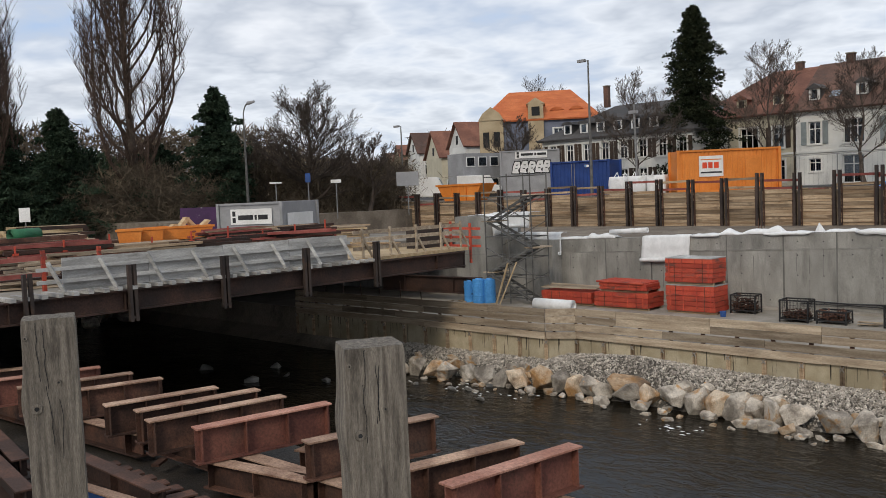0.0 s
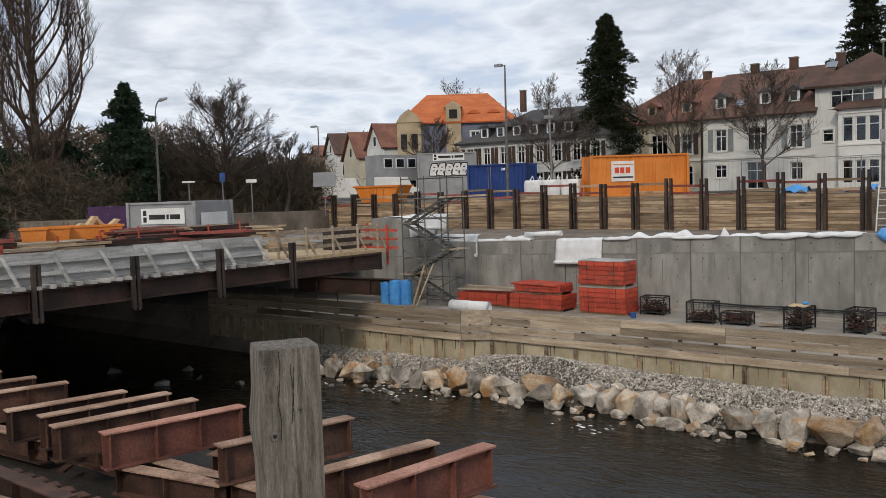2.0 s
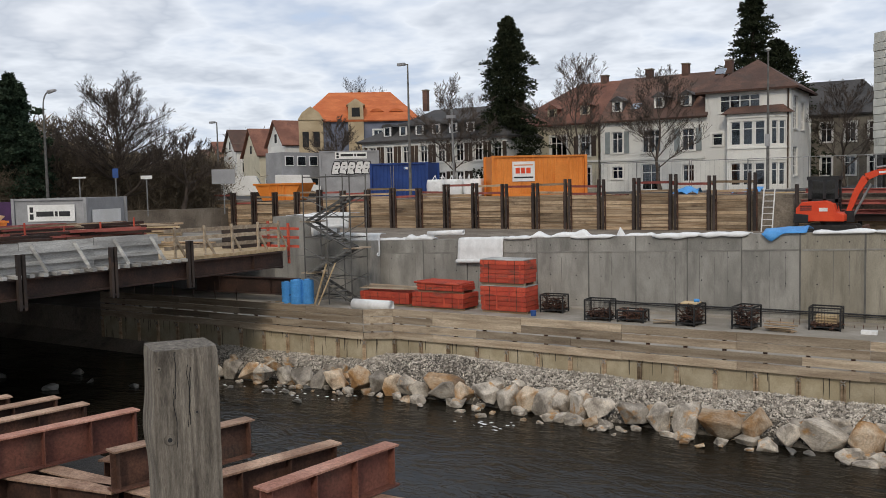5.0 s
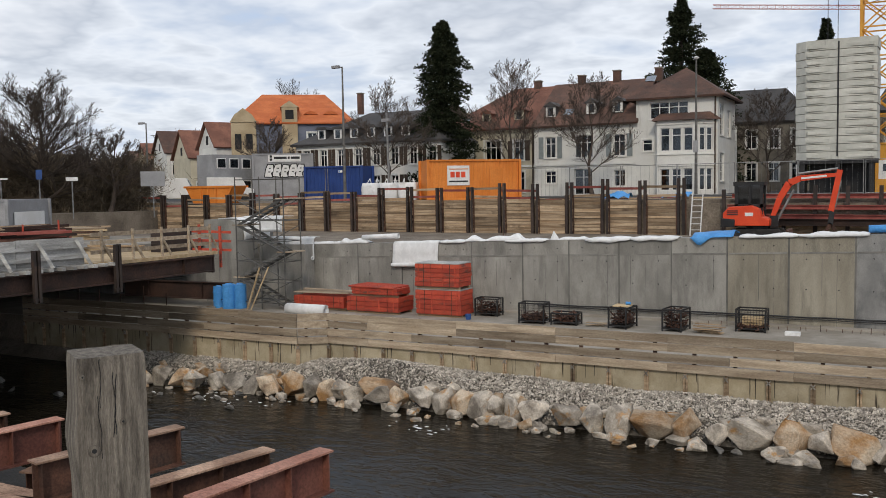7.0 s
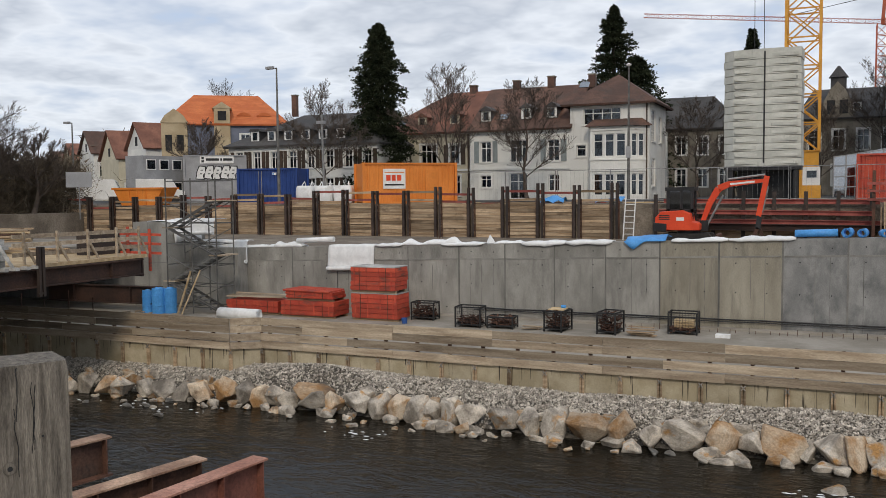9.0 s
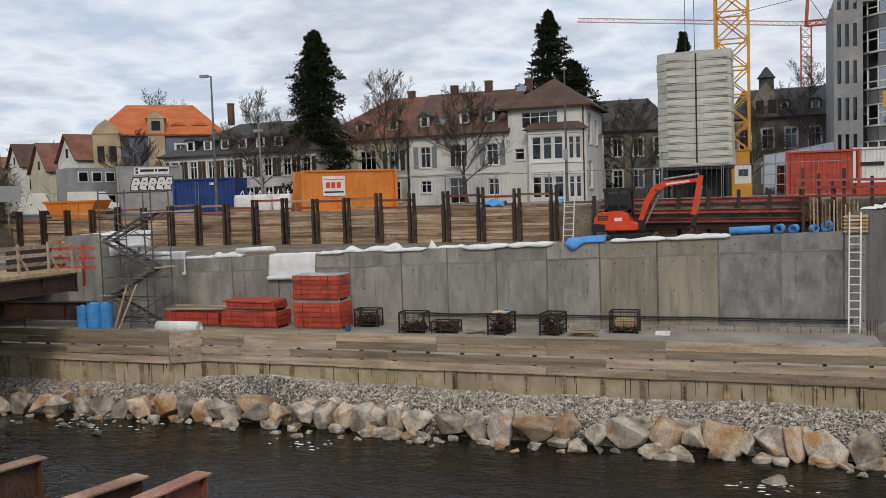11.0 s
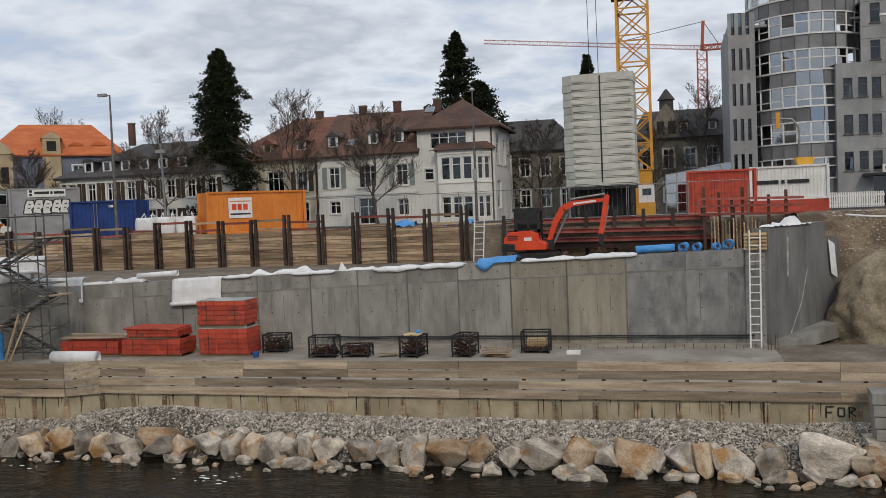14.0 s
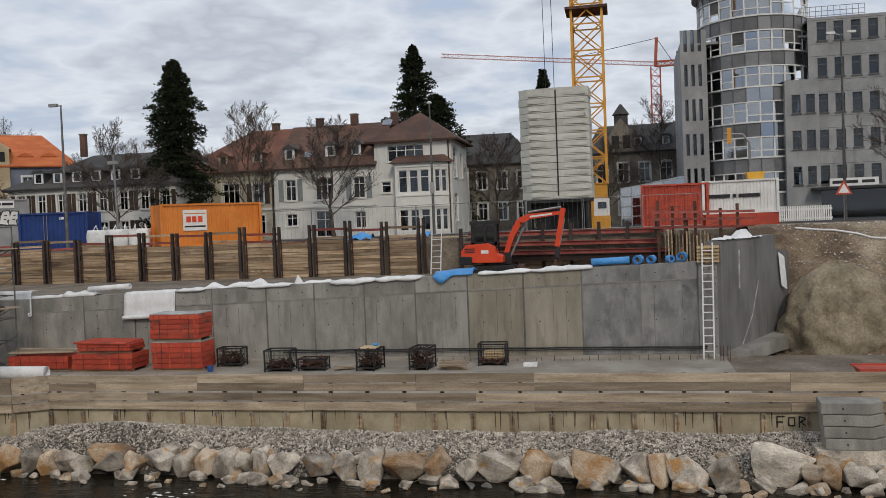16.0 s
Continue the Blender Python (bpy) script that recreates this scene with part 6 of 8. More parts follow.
lumber(-26.6, 17.6, 4.66, 2.6, 22, 88, "redrail", "reddish shuttering plank in a pile on the deck", h=0.07)
lumber(-27.0, 20.2, 4.74, 2.6, 16, 86, "redrail", "reddish shuttering plank in a pile on the deck", h=0.07)
lumber(-26.4, 9.0, 4.66, 4.0, 16, 84, "board", "weathered plank in a pile on the deck")
lumber(-28.0, 12.5, 4.66, 4.0, 22, 86, "board", "weathered plank in a pile on the deck", h=0.08)
lumber(-34.5, 12.2, 4.9, 4.0, 24, 70, "rust", "rusty steel section in a pile on the deck", h=0.12)
lumber(-42.0, 13.2, 4.7, 3.4, 30, 40, "timber", "fresh yellow timber in a pile on the deck", h=0.14, spread=0.8)
lumber(-40.5, 15.5, 5.0, 4.4, 18, 60, "board", "weathered timber in a pile on the deck", h=0.12)
lumber(-27.5, 24.3, 4.74, 3.0, 10, 10, "timber", "fresh yellow timber on the deck platform")
lumber(-38.5, 31.5, 4.6, 3.2, 24, 40, "timber", "fresh yellow timber in a pile beyond the deck", h=0.09, spread=0.7)
for i in range(7):
    lumber(-25.2 - rnd.uniform(0, 4), 7.5 + i * 1.9, 4.64, 3.4, 14, 80 + rnd.uniform(-25, 25), rnd.choice(("board", "redrail", "rust", "board")), "mixed site timber lying on the deck", h=0.09, spread=0.7)
    lumber(-28.4 - rnd.uniform(0, 1.5), 9.5 + i * 2.0, 4.62, 3.0, 30, 84 + rnd.uniform(-12, 12), ("board", "redrail", "board", "redrail", "rust", "redrail", "redrail")[i], "mixed site timber stacked on the deck", h=0.07 + 0.005 * i, spread=0.8)
    lumber(-34 - rnd.uniform(0, 2), 11 + i * 2.2, 4.62, 3.2, 26, 70 + rnd.uniform(-20, 20), ("rust", "board", "rust", "board", "redrail", "board", "rust")[i], "mixed site timber stacked on the deck", h=0.11, spread=0.8)
lumber(-32.0, 17.4, 4.62, 5.4, 24, 88, "board", "weathered beams stacked under the tubs", h=0.117, spread=0.9)
lumber(-30.6, 19.6, 4.62, 2.9, 60, 88, "redrail", "reddish brown shuttering plank in a tall pile", h=0.055, spread=0.9)
lumber(-31.0, 20.6, 4.62, 2.4, 52, 80, "board", "weathered plank in a tall pile on the deck", h=0.06, spread=0.9)
lumber(-30.8, 22.9, 4.62, 2.8, 32, 86, "redrail", "reddish brown shuttering plank in a pile", h=0.07, spread=0.9)
lumber(-32.6, 24.2, 4.62, 2.6, 32, 70, "rust", "rusty formwork beams in a pile on the deck", h=0.11, spread=0.9)
lumber(-29.8, 12.0, 4.62, 3.2, 32, 88, "redrail", "reddish brown beams stacked behind the edge panel", h=0.12, spread=0.9)
lumber(-29.6, 15.0, 4.62, 3.2, 28, 86, "board", "grey planks stacked behind the edge panel", h=0.11, spread=0.9)
lumber(-32.2, 12.2, 4.62, 3.6, 32, 80, "rust", "dark beams stacked on the deck", h=0.14, spread=0.9)
lumber(-42.0, 16.9, 4.62, 3.0, 36, 75, "timber", "fresh yellow timber in a tall pile", h=0.14, spread=1.3)
roll("tarpaulin_roll", (-32.1, 11.6, 6.0), (-32.4, 12.7, 6.0), 0.24, "green", "dark green rolled tarpaulin on stacked beams")
for i in range(9):                                  # red props standing along the stacks
    solo("steel_prop", Geo().tube((-29.0, 10.6 + i * 1.55, 4.62), (-29.0, 10.6 + i * 1.55, 5.75 + 0.1 * (i % 3)), 0.035, n=7).box(-29.08, -28.92, 10.52 + i * 1.55, 10.68 + i * 1.55, 5.45, 5.52), M["redpaint"], "red painted steel prop standing on the deck", "prop", group="red props")
for i, (x, a, b, z0, z1) in enumerate(((-31.7, 17.6, 18.2, 5.6, 6.3), (-31.9, 18.9, 18.25, 5.6, 6.3), (-31.8, 17.2, 17.7, 5.6, 6.05), (-31.8, 18.5, 19.2, 5.6, 6.15))):
    solo("plywood_offcut", Geo().prism([(a - 0.1, z0), (a + 0.2, z0), (b + 0.15, z1), (b, z1 + 0.03)], "x", x - 0.25, x + 0.02), M["timber"], "yellowish plywood offcut leaning in an orange tub", "offcut", group="plywood offcuts")
for i, (x, y, tr, l, w) in enumerate(((-31.8, 15.85, 60, 0.9, 0.9), (-31.9, 16.75, 60, 1.0, 0.9), (-31.8, 18.1, 66, 2.2, 1.0))):
    ob = thing("orange_tub", "orange steel mortar tub on the bridge deck", "tub", (x, y, 5.474), tr, group="orange tubs")
    part("bin", Geo().prism([(-l / 2 * 0.85, 0), (l / 2 * 0.85, 0), (l / 2, 0.5), (-l / 2, 0.5)], "y", -w / 2, w / 2), M["orange"], ob)
    part("rim", Geo().box(-l / 2 - 0.04, l / 2 + 0.04, -w / 2 - 0.04, -w / 2, 0.44, 0.52).box(-l / 2 - 0.04, l / 2 + 0.04, w / 2, w / 2 + 0.04, 0.44, 0.52), M["orange"], ob)
g = Geo()
gm = mat("green_net", (0.012, 0.13, 0.07), (0.02, 0.2, 0.11), 0.7, 3, 20, 0.2)
for i in range(7):
    solo("green_tube", Geo().tube((-30.5 - i * 0.1, 9.2 + i * 0.14, 4.9 + 0.1 * i), (-29.9, 10.0 + i * 0.1, 5.0 + 0.04 * i), 0.09, 0.08, 8), gm, "dark green plastic tube in a heap", "tube", group="green tubes")
for y in (6.5, 8.2, 9.8, 11.4):
    solo("red_rail_post", Geo().box(-24.9, -24.8, y - 0.05, y + 0.05, 4.62, 5.75), M["redpaint"], "red steel guard post on the deck", "post", group="red guard posts")
for z in (5.0, 5.45):
    solo("red_rail", Geo().bar((-24.85, 3.0, z), (-24.85, 9.9, z + 0.1), 0.05, 0.12), M["redrail"], "faded red guard rail on the deck", "rail", group="red guard rails")
g = Geo().sheet([[(-47.0 + u * 0.42, 26.6 + u * 0.42, 4.6 + v * 0.66) for v in range(4)] for u in range(6)])
ob = solo("painted_hoarding", g, mat("purple_paint", (0.045, 0.014, 0.06), (0.065, 0.02, 0.085), 0.6, 0.8, 12, 0.05, stain=(0.3, 0.3, 0.3), stain_at=(0.62, 0.66)), "dark purple hoarding with pale sprayed marks", "hoarding")
ob.modifiers.new("thickness", "SOLIDIFY").thickness = 0.05

# ---- buildings ----
M.update(
    render_white=mat("pale_render", (0.66, 0.65, 0.61), (0.76, 0.75, 0.70), 0.9, 0.5, 14, 0.03, vary=0.04, grit=0.06, stain=(0.42, 0.40, 0.36), stain_at=(0.6, 0.78), stain_stretch=(1.5, 1.5, 0.3)),
    render_cream=mat("cream_render", (0.52, 0.47, 0.35), (0.60, 0.55, 0.42), 0.9, 0.5, 14, 0.03, vary=0.04, grit=0.06, stain=(0.40, 0.36, 0.28)),
    render_yellow=mat("yellow_sandstone", (0.40, 0.31, 0.19), (0.50, 0.40, 0.26), 0.9, 0.6, 14, 0.1, vary=0.05),
    render_blue=mat("blue_grey_render", (0.13, 0.145, 0.19), (0.17, 0.185, 0.235), 0.9, 0.6, 14, 0.08),
    render_stone=mat("sooty_stone", (0.16, 0.14, 0.11), (0.25, 0.22, 0.175), 0.9, 0.6, 14, 0.15, stain=(0.09, 0.08, 0.07)),
    roof_red=mat("orange_roof_tiles", (0.48, 0.125, 0.04), (0.58, 0.175, 0.06), 0.85, 0.6, 9, 0.5, stretch=(1, 1, 3), stain=(0.34, 0.10, 0.045), stain_at=(0.58, 0.8), grit=0.2, dist=0.06),
    roof_brown=mat("brown_roof_tiles", (0.085, 0.048, 0.036), (0.145, 0.08, 0.058), 0.88, 0.5, 9, 0.5, stain=(0.07, 0.05, 0.042), stain_at=(0.52, 0.7), grit=0.25, dist=0.06),
    roof_rust=mat("red_brown_roof_tiles", (0.155, 0.068, 0.046), (0.23, 0.105, 0.07), 0.88, 0.5, 9, 0.5, stain=(0.12, 0.06, 0.045), grit=0.25, dist=0.06),
    roof_dark=mat("dark_slate_roof", (0.045, 0.043, 0.043), (0.08, 0.075, 0.072), 0.8, 0.5, 9, 0.4, grit=0.25),
    shutter_grey=mat("grey_shutter", (0.22, 0.25, 0.25), (0.28, 0.31, 0.31), 0.7, 2, 20, 0.05),
    shutter_brown=mat("dark_brown_shutter", (0.045, 0.03, 0.02), (0.07, 0.045, 0.03), 0.7, 2, 20, 0.05),
    facade_grey=mat("grey_stone_cladding", (0.25, 0.252, 0.252), (0.335, 0.337, 0.335), 0.75, 0.5, 12, 0.05, vary=0.05, stain=(0.15, 0.15, 0.15), stain_at=(0.56, 0.8), stain_stretch=(1.6, 1.6, 0.4)),
    blind=mat("grey_blind", (0.085, 0.085, 0.085), (0.13, 0.13, 0.128), 0.7, 1, 20, 0.1, stretch=(1, 1, 8), vary=0.3),
    spandrel=mat("grey_spandrel_panel", (0.15, 0.152, 0.155), (0.205, 0.207, 0.21), 0.4, 0.5, 8, 0, vary=0.35, spec=0.5, rough_vary=0.1),
    pane_sky=glass("mirror_glass", (0.25, 0.3, 0.36), 0.36),
    bark=mat("grey_brown_bark", (0.055, 0.042, 0.034), (0.10, 0.078, 0.062), 0.95, 3, 20, 0.3),
    bark_red=mat("reddish_bark", (0.060, 0.042, 0.033), (0.11, 0.078, 0.060), 0.95, 3, 20, 0.3, spec=0.1),
    needles=mat("dark_needles", (0.020, 0.027, 0.015), (0.045, 0.052, 0.028), 0.95, 1.2, 8, 0, island=True, vary=0.5, spec=0.08),
    leaves=mat("evergreen_leaves", (0.022, 0.038, 0.024), (0.052, 0.074, 0.046), 0.95, 1.0, 8, 0, island=True, vary=0.5, spec=0.08),
    scrub=mat("winter_scrub", (0.085, 0.066, 0.045), (0.16, 0.125, 0.085), 0.95, 0.5, 8, 0, island=True, vary=0.5),
    crane=mat("crane_yellow", (0.58, 0.27, 0.03), (0.66, 0.33, 0.05), 0.55, 1, 15, 0.03, vary=0.06, stain=(0.3, 0.15, 0.04), stain_at=(0.66, 0.76)),
    crane_red=mat("crane_red", (0.38, 0.085, 0.04), (0.46, 0.11, 0.05), 0.55, 1, 15, 0.03),
    ballast=mat("pale_concrete_slab", (0.46, 0.46, 0.41), (0.56, 0.555, 0.50), 0.85, 0.9, 20, 0.08, vary=0.10, stain=(0.20, 0.20, 0.18), stain_at=(0.62, 0.74), stain_stretch=(2.4, 2.4, 0.3)),
)


def facade(ob, m, length, z0, z1, holes, material, thick=0.3, name="wall"):
    """A wall in the plane y = 0 of m that looks to -y, with real openings; holes: (x, z, w, h)."""
    xs = sorted({0.0, length, *[v for h in holes for v in (h[0], h[0] + h[2])]})
    zs = sorted({z0, z1, *[v for h in holes for v in (h[1], h[1] + h[3])]})
    g = Geo()
    for xa, xb in zip(xs, xs[1:]):
        for za, zb in zip(zs, zs[1:]):
            cx, cz = (xa + xb) / 2, (za + zb) / 2
            if not any(h[0] < cx < h[0] + h[2] and h[1] < cz < h[1] + h[3] for h in holes):
                g.add([m @ Vector(p) for p in ((xa, 0, za), (xb, 0, za), (xb, 0, zb), (xa, 0, zb))], [(0, 1, 2, 3)])
    for x, z, w, h in holes:
        c = [(x, z), (x + w, z), (x + w, z + h), (x, z + h)]
        for (xa, za), (xb, zb) in zip(c, c[1:] + c[:1]):
            g.add([m @ Vector(p) for p in ((xa, 0, za), (xb, 0, zb), (xb, thick, zb), (xa, thick, za))], [(0, 1, 2, 3)])
    return part(name, g, M[material], ob, world=True)


def window(ob, m, x, z, w, h, cols=2, rows=1, frame_m="white", sill=True, shutters=None, surround=None, pane="pane", blind=0.0):
    """A window in an opening: frame with bars, pane, sill, shutters and a raised surround."""
    f = 0.07
    g = Geo()
    d0, d1 = 0.12, 0.18
    for b in ((x, x + f, z, z + h), (x + w - f, x + w, z, z + h), (x + f, x + w - f, z, z + f), (x + f, x + w - f, z + h - f, z + h)):
        g.box(b[0], b[1], d0, d1, b[2], b[3], m)
    for i in range(1, cols):
        u = x + w * i / cols
        g.box(u - 0.04, u + 0.04, d0, d1, z + f, z + h - f, m)
    for i in range(1, rows + 1):
        v = z + h * (i / (rows + 1) if rows > 1 else 0.68)
        g.box(x + f, x + w - f, d0 + 0.005, d1 - 0.005, v - 0.03, v + 0.03, m)
    wi = part("window", g, M[frame_m], ob, world=True)
    part("pane", Geo().box(x + f * 0.5, x + w - f * 0.5, 0.145, 0.15, z + f * 0.5, z + h - f * 0.5, m), M[pane], wi, world=True)
    if blind:
        part("blind", Geo().box(x + f, x + w - f, 0.155, 0.17, z + h * (1 - blind), z + h - f, m), M["blind"], wi, world=True)
    if sill:
        part("sill", Geo().box(x - 0.08, x + w + 0.08, -0.09, 0.1, z - 0.1, z - 0.003, m), M[surround or frame_m], wi, world=True)
    if surround:
        part("surround", Geo().box(x - 0.16, x - 0.003, -0.05, 0.02, z - 0.1, z + h + 0.15, m).box(x + w + 0.003, x + w + 0.16, -0.05, 0.02, z - 0.1, z + h + 0.15, m).box(x - 0.002, x + w + 0.002, -0.05, 0.02, z + h + 0.003, z + h + 0.15, m), M[surround], wi, world=True)
    if shutters:
        sw_ = w * 0.46
        for xa in (x - sw_ - 0.17, x + w + 0.17):
            part("shutter", Geo().box(xa, xa + sw_, -0.07, -0.01, z - 0.03, z + h + 0.03, m), M[shutters], wi, world=True)
    return wi


def roof_faces(ob, pts, faces, material, name="roof", thick=0.18):
    g = Geo().add(pts, faces)
    o = part(name, g, M[material], ob, world=True)
    o.modifiers.new("thickness", "SOLIDIFY").thickness = thick
    return o


def dormer(ob, x, y, z, w, h, depth, roof_m="roof_dark", wall_m="render_white"):
    """A small gabled dormer that looks to -y."""
    m = Matrix.Translation((x - w / 2, y, 0))
    d = part("dormer", Geo().box(0, w, 0.02, depth, z, z + h, m), M[roof_m], ob, world=True)
    part("dormer_face", Geo().box(0.03, w - 0.03, -0.02, 0.019, z + 0.05, z + h - 0.02, m), M[wall_m], d, world=True)
    part("dormer_pane", Geo().box(w * 0.25, w * 0.75, -0.04, -0.021, z + 0.15, z + h - 0.15, m), M["pane"], d, world=True)
    part("dormer_roof", Geo().prism([(-0.2, z + h - 0.05), (w + 0.2, z + h - 0.05), (w / 2, z + h + w * 0.42)], "y", -0.18, depth, m), M[roof_m], d, world=True)


def chimney(ob, x, y, z0, z1, w=0.6):
    c = part("chimney", Geo().box(x - w / 2, x + w / 2, y - w / 2, y + w / 2, z0, z1 - 0.1), M["roof_brown"], ob, world=True)
    part("cap", Geo().box(x - w / 2 - 0.06, x + w / 2 + 0.06, y - w / 2 - 0.06, y + w / 2 + 0.06, z1 - 0.1, z1), M["render_stone"], c, world=True)


# the long villa with the corner tower
villa = thing("villa", "long pale villa with brown tiled roof, dormers and corner bay", "house", (-26, 76, 6.2))
VY = 72.6
mL = Matrix.Translation((-38.4, VY, 0))
mC = Matrix.Translation((-29.6, VY, 0))
wl_ = [(1.55, 9.4, 0.95, 1.6), (4.15, 9.3, 1.55, 1.85), (7.0, 9.35, 0.9, 1.7), (6.9, 6.55, 1.05, 1.8), (1.5, 6.6, 0.95, 1.5), (4.3, 6.6, 1.2, 1.6)]
facade(villa, mL, 8.9, 6.1, 12.15, wl_, "render_cream")
for h in wl_[:3]:
    window(villa, mL, *h, cols=2 if h[2] < 1.3 else 3, shutters="shutter_brown" if h[2] < 1.3 else None, surround="render_white")
for h in wl_[3:]:
    window(villa, mL, *h, cols=2, surround="render_white")
wc_ = [(1.15, 9.45, 0.95, 1.8), (3.85, 9.4, 1.6, 1.9), (7.25, 9.45, 1.0, 1.8), (1.15, 7.25, 0.95, 1.05), (3.8, 6.25, 1.6, 2.2), (7.3, 6.9, 0.95, 1.4)]
facade(villa, mC, 9.2, 6.1, 12.25, wc_, "render_white")
for h in wc_[:3]:
    window(villa, mC, *h, cols=2 if h[2] < 1.3 else 3, shutters="shutter_grey" if h[2] < 1.3 else None, surround="render_white")
for h in wc_[3:]:
    window(villa, mC, *h, cols=2, surround="render_white", sill=h[3] < 2)
for x0, l, zt, mm in ((-38.5, 8.9, 12.0, "render_cream"), (-29.6, 9.2, 12.1, "render_white")):
    part("cornice", Geo().box(x0, x0 + l, VY - 0.28, VY - 0.003, zt, zt + 0.22), M[mm], villa, world=True)
    n = int(l / 0.3)
    for i in range(0, n):
        part("corbel", Geo().box(x0 + 0.08 + i * 0.3, x0 + 0.2 + i * 0.3, VY - 0.2, VY - 0.003, zt - 0.16, zt - 0.003), M[mm], villa, world=True)
    part("string_course", Geo().box(x0, x0 + l, VY - 0.1, VY - 0.003, 8.75, 8.92), M["render_white"], villa, world=True)
part("downpipe", Geo().tube((-29.6, VY - 0.12, 6.2), (-29.6, VY - 0.12, 12.0), 0.06, n=6), M["shutter_brown"], villa, world=True)
part("end_wall", Geo().box(-38.4, -38.1, VY + 0.003, 84, 6.1, 12.15), M["render_cream"], villa, world=True)
part("back_wall", Geo().box(-38.1, -14.3, 83.7, 84, 6.1, 12.2), M["render_white"], villa, world=True)
EV, RG, RY = 12.2, 16.4, 78.2
roof_faces(villa, [(-38.9, VY - 0.5, EV), (-29.6, VY - 0.5, EV), (-29.6, RY, RG - 0.1), (-33.6, RY, RG - 0.1), (-38.9, 84.3, EV), (-29.6, 84.3, EV)], [(0, 1, 2, 3), (0, 3, 4), (4, 3, 2, 5)], "roof_rust")
roof_faces(villa, [(-29.58, VY - 0.5, EV), (-20.2, VY - 0.5, EV), (-20.2, RY, RG), (-29.58, RY, RG), (-29.58, 84.3, EV), (-20.2, 84.3, EV)], [(0, 1, 2, 3), (4, 3, 2, 5)], "roof_brown")
for x, z in ((-34.4, 12.75), (-31.2, 12.9)):
    dormer(villa, x, VY + 0.7, z, 0.95, 0.95, 2.6, "roof_rust", "render_cream")
for x, z in ((-28.2, 13.0), (-24.5, 13.1), (-22.2, 13.1)):
    dormer(villa, x, VY + 0.7, z, 0.95, 1.0, 2.6, "roof_dark")
for x, y, z in ((-36.6, VY + 1.1, 13.05), (-26.7, VY + 1.3, 13.3), (-20.0, VY + 3.2, 15.9)):
    o = part("skylight", Geo().box(-0.4, 0.4, -0.45, 0.45, 0.12, 0.2, pose(x, y, z, 36, 0, 0)), M["pane_sky"], villa, world=True)
for x, z in ((-31.3, 16.9), (-27.0, 17.1), (-23.7, 17.3)):
    chimney(villa, x, RY, RG - 0.4, z)
chimney(villa, -19.8, RY - 0.5, RG - 0.4, 17.2)
# corner tower
mT = Matrix.Translation((-20.4, VY - 0.05, 0))
wt = [(1.15, 12.35, 3.1, 1.35), (0.55, 9.75, 0.8, 0.95)]
facade(villa, mT, 6.6, 6.1, 14.05, wt, "render_white")
window(villa, mT, *wt[0], cols=4, surround="render_white")
window(villa, mT, *wt[1], cols=1, surround="render_white")
mS = Matrix.Translation((-13.8, VY - 0.05, 0)) @ pose(0, 0, 0, 0, 0, 90)
ws = [(0.9, 10.9, 1.7, 2.6), (0.9, 7.2, 1.7, 2.3), (4.0, 10.9, 1.4, 2.2)]
facade(villa, mS, 7.4, 6.1, 14.05, ws, "render_white")
for h in ws:
    window(villa, mS, *h, cols=3, rows=2)
BAY = [(-18.4, VY - 0.06), (-18.4, VY - 1.15), (-15.2, VY - 1.15), (-13.95, VY - 0.06)]
for (xa, ya), (xb, yb), wins in ((BAY[0], BAY[1], []), (BAY[1], BAY[2], [(0.28, 0.75), (1.2, 0.75), (2.12, 0.75)]), (BAY[2], BAY[3], [(0.25, 0.5), (0.88, 0.5)])):
    l = math.hypot(xb - xa, yb - ya)
    mb = Matrix.Translation((xa, ya, 0)) @ pose(0, 0, 0, 0, 0, math.degrees(math.atan2(yb - ya, xb - xa)))
    hs = [(x, z, w, h) for x, w in wins for z, h in ((9.65, 1.85), (6.5, 1.75))]
    facade(villa, mb, l, 6.1, 12.1, hs, "render_white", 0.2, "bay_wall")
    for h in hs:
        window(villa, mb, *h, cols=1, sill=False)
    for z in (8.45, 9.35, 11.75):
        part("band", Geo().box(0, l, -0.08, -0.003, z, z + 0.12, mb), M["render_white"], villa, world=True)
part("bay_roof", Geo().add([(-18.8, VY - 1.5, 12.1), (-15.0, VY - 1.5, 12.1), (-13.5, VY - 0.1, 12.1), (-18.8, VY - 0.06, 12.1), (-18.4, VY - 0.06, 12.75), (-14.4, VY - 0.06, 12.75)], [(0, 1, 5, 4), (1, 2, 5), (0, 4, 3), (3, 2, 1, 0)]), M["roof_brown"], villa, world=True)
roof_faces(villa, [(-21.1, VY - 0.6, 14.05), (-13.2, VY - 0.6, 14.05), (-13.2, 80.6, 14.05), (-21.1, 80.6, 14.05), (-17.2, 76.6, 16.85)], [(0, 1, 4), (1, 2, 4), (2, 3, 4), (3, 0, 4)], "roof_brown")
part("eave", Geo().box(-21.0, -13.3, VY - 0.5, VY - 0.06, 13.92, 14.03), M["shutter_brown"], villa, world=True)
part("downpipe", Geo().tube((-14.0, VY - 0.2, 6.2), (-14.0, VY - 0.2, 13.9), 0.06, n=6), M["shutter_brown"], villa, world=True)


